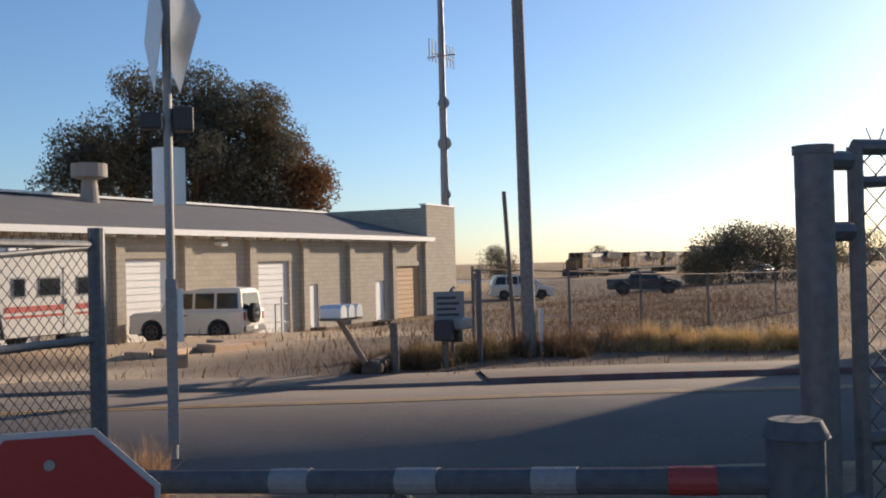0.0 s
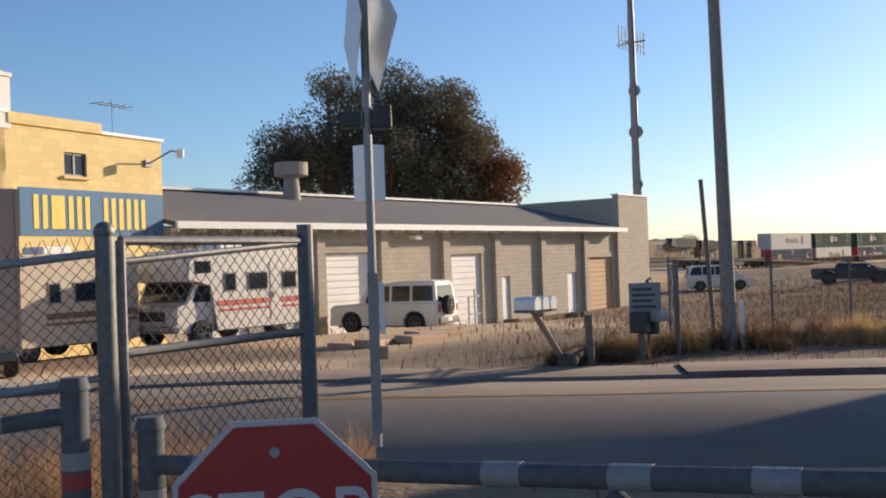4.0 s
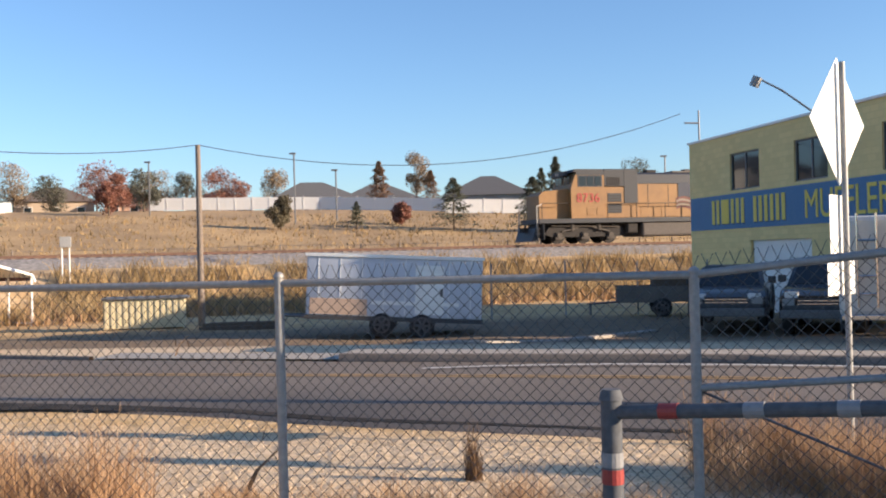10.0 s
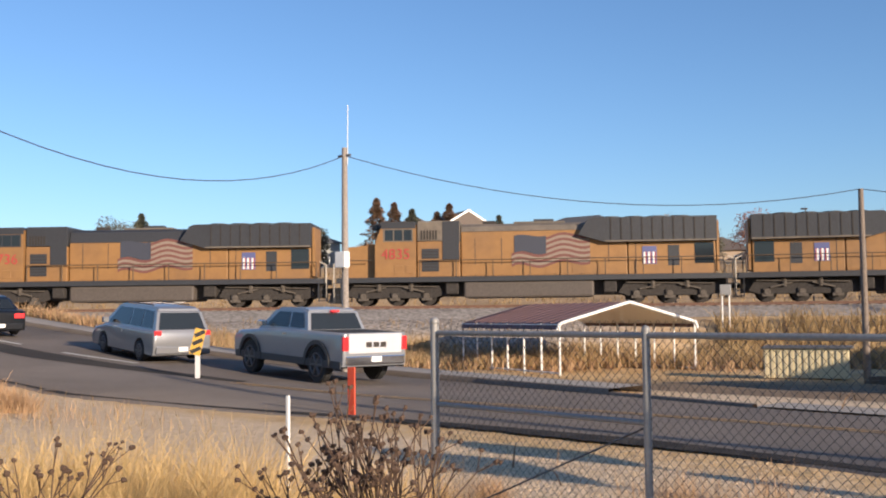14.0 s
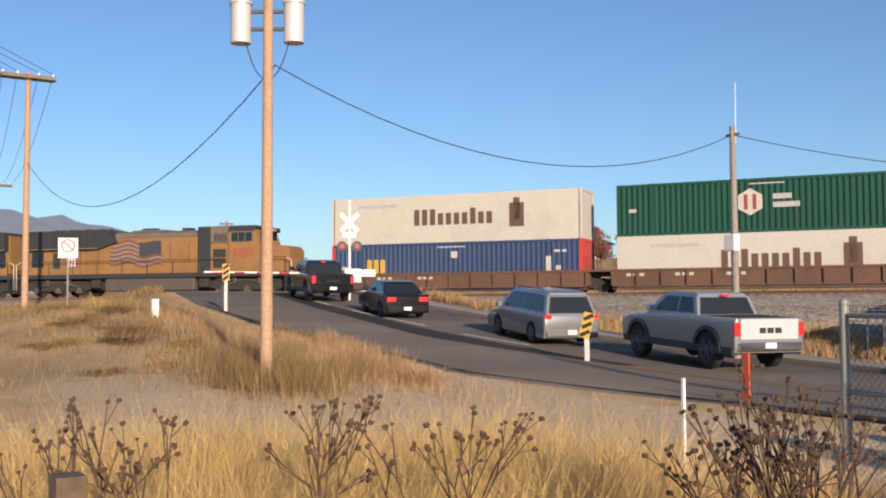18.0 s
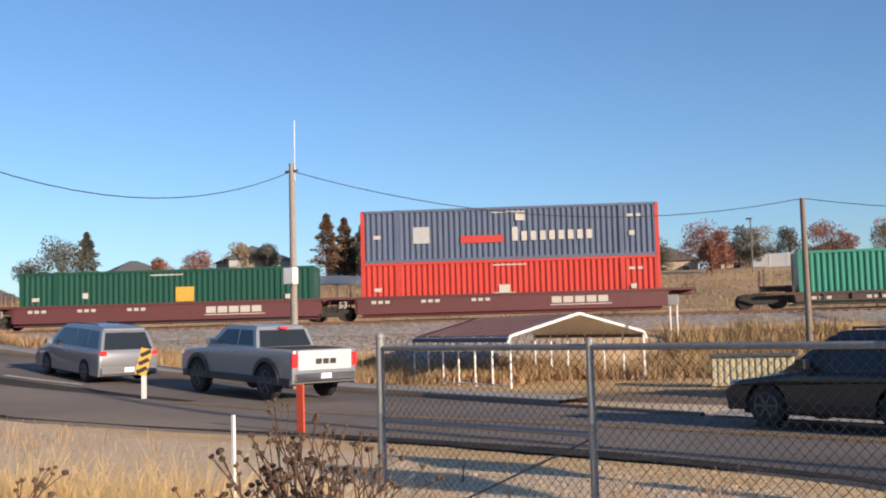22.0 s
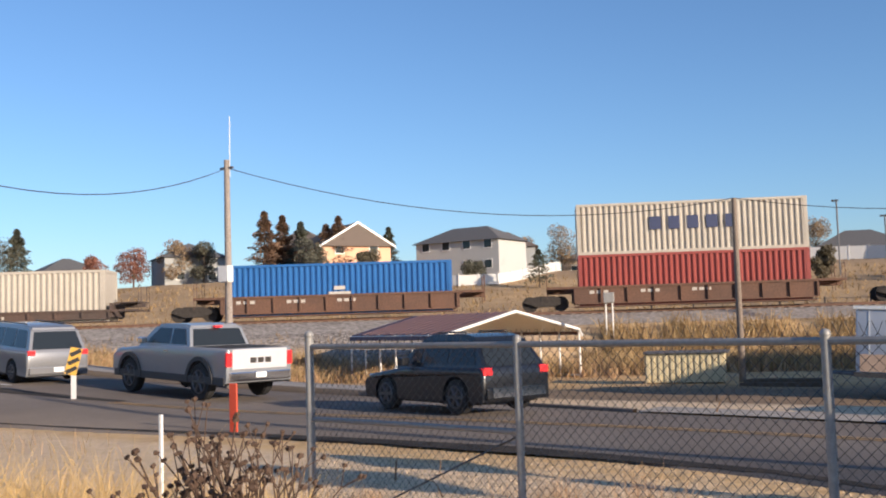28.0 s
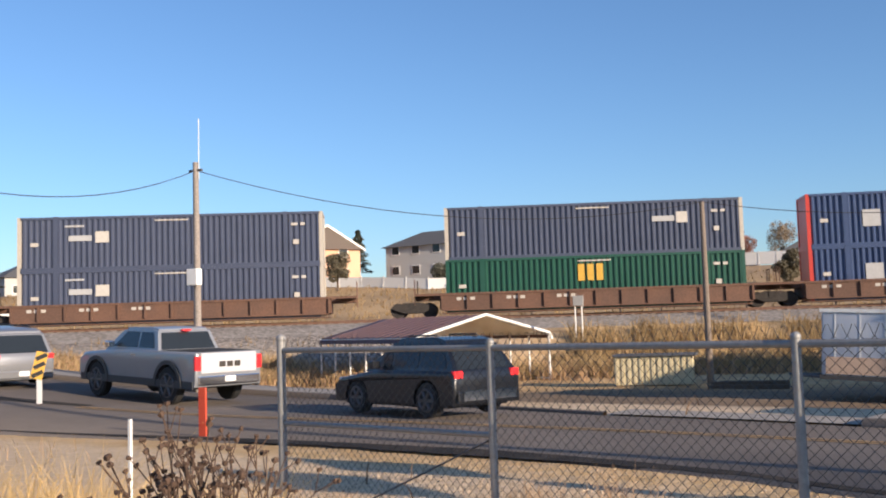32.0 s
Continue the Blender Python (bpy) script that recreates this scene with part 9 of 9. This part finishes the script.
for kind, n, (xa, ya), (xb, yb), r, h in (("brown", 8, (21.0, 9.3), (22.7, 7.5), 0.55, 0.75), ("kochia", 5, (22.4, 7.8), (23.3, 6.3), 0.5, 0.7), ("straw", 11, (23.1, 6.9), (24.9, 3.0), 0.5, 0.85), ("dull", 9, (18.3, 10.6), (20.8, 9.4), 0.45, 0.7), ("brown", 4, (17.2, 10.6), (18.6, 9.9), 0.35, 0.5)):
    for k in range(n):
        u = (k + rng.uniform(0.1, 0.9)) / n
        weed(kind, xa + (xb - xa) * u + rng.uniform(-1.2, -0.5), ya + (yb - ya) * u + rng.uniform(-0.5, 0.1), r * rng.uniform(0.8, 1.25), h * rng.uniform(0.7, 1.15), 260, k + 300, 0.014)
scatter("kerb_weeds", 1500, blob(19.2, 9.8, 1.6, 0.5, -40), 0.007, M_brownweed, "brown weeds round the mailboxes", "weeds", 38, (0.15, 0.45))
scatter("yard_weeds", 15000, blob(42, 12, 14, 4.5, 8), 0.009, M_brownweed, "dull brown weeds across the yard", "weeds", 39, (0.08, 0.3))
scatter("yard_weeds", 12000, blob(56, 14, 15, 5.5, 8), 0.009, M_brownweed, "dark brown weeds across the yard", "weeds", 42, (0.1, 0.32))
scatter("crossing_weeds", 4500, blob(-43, 27.5, 5.0, 1.2, 14), 0.02, M_kochia, "reddish dry weeds below the rail bank", "weeds", 40, (0.3, 0.9))
scatter("far_weeds", 6000, blob(80, 22, 35, 14), 0.02, M_brownweed, "dull reddish weeds on the flat field", "weeds", 41, (0.15, 0.45))


def pebbles(name, n, place, size, material, label, seed):
    """Many small stones, squashed tetrahedra half sunk in the ground, in one mesh."""
    rg = np.random.default_rng(seed)
    x, y = place(rg, n)
    off = nearest(ROAD, ROAD_T, x, y)[0]
    keep = off > near_side(x) + 0.15
    x, y = x[keep], y[keep]
    z = ground_z(x, y, False)
    r = size * rg.uniform(0.4, 1.0, len(x)) ** 2 + 0.008
    a0 = rg.uniform(0, 6.283, len(x))
    ring = [np.stack([x + np.cos(a0 + k * 1.2566) * r * rg.uniform(0.7, 1.2, len(x)), y + np.sin(a0 + k * 1.2566) * r * rg.uniform(0.7, 1.2, len(x)), z - 0.01], 1) for k in range(5)]
    top = np.stack([x + rg.normal(0, 0.25, len(x)) * r, y + rg.normal(0, 0.25, len(x)) * r, z + r * rg.uniform(0.5, 1.0, len(x))], 1)
    v = np.stack(ring + [top], 1).reshape(-1, 3)
    i = np.arange(len(x))[:, None] * 6
    f = np.concatenate([i + np.array([k, (k + 1) % 5, 5]) for k in range(5)])
    me = raw(name, v.tolist(), f.tolist(), material)
    return tagged(new(name, me), label, "stones", kind="stuff")


def verge(x0, x1, y0, y1):
    def place(rng_, n):
        return rng_.uniform(x0, x1, n), rng_.uniform(y0, y1, n)
    return place


M_pebble = mat("pale verge stones", (0.46, 0.355, 0.245), 0.9, island=0.5, bump=0.1)
pebbles("verge_stones", 16000, verge(-9, 7.5, 7.0, 13.2), 0.017, M_pebble, "small pale stones strewn over the gravel verge", 51)


# ---- what moves ----
def motions():
    times = [k * 1.0 for k in range(33)]
    for ob, u, dz in RIDERS:
        rows = []
        for t in times:
            x, y, h = track_pose(S_FRONT0 - V * t + u)
            rows.append((t, pose(x, y, float(track_z(np.array(x))) + dz, 0, 0, math.degrees(h))))
        walk(ob, rows)
    rows = []
    lane_s = np.concatenate([[0], np.cumsum(np.linalg.norm(np.diff(ROAD, axis=0), axis=1))])
    for t, s in ((0, 5), (11.5, 6), (13, 16), (15, 38), (17, 60), (19, 80), (20, 87), (21, 91.2), (21.5, 92.8), (22, 94.15), (22.5, 95.45), (23, 96.7), (23.5, 97.8), (24, 98.8), (24.5, 99.55), (25, 100.15), (25.5, 100.65), (26, 101.05), (27, 101.33), (28.5, 101.33), (32, 101.33)):
        s += 0.45 * min(1.0, max(0.0, (t - 19) / 4))
        px = float(np.interp(s, lane_s, ROAD[:, 0]))
        rows.append((t, on_lane(px, -1.6 - 0.35 * min(1.0, max(0.0, (t - 19) / 6)), -15 * min(1.0, max(0.0, (t - 19) / 6)))))
    walk(crossover, rows)


motions()
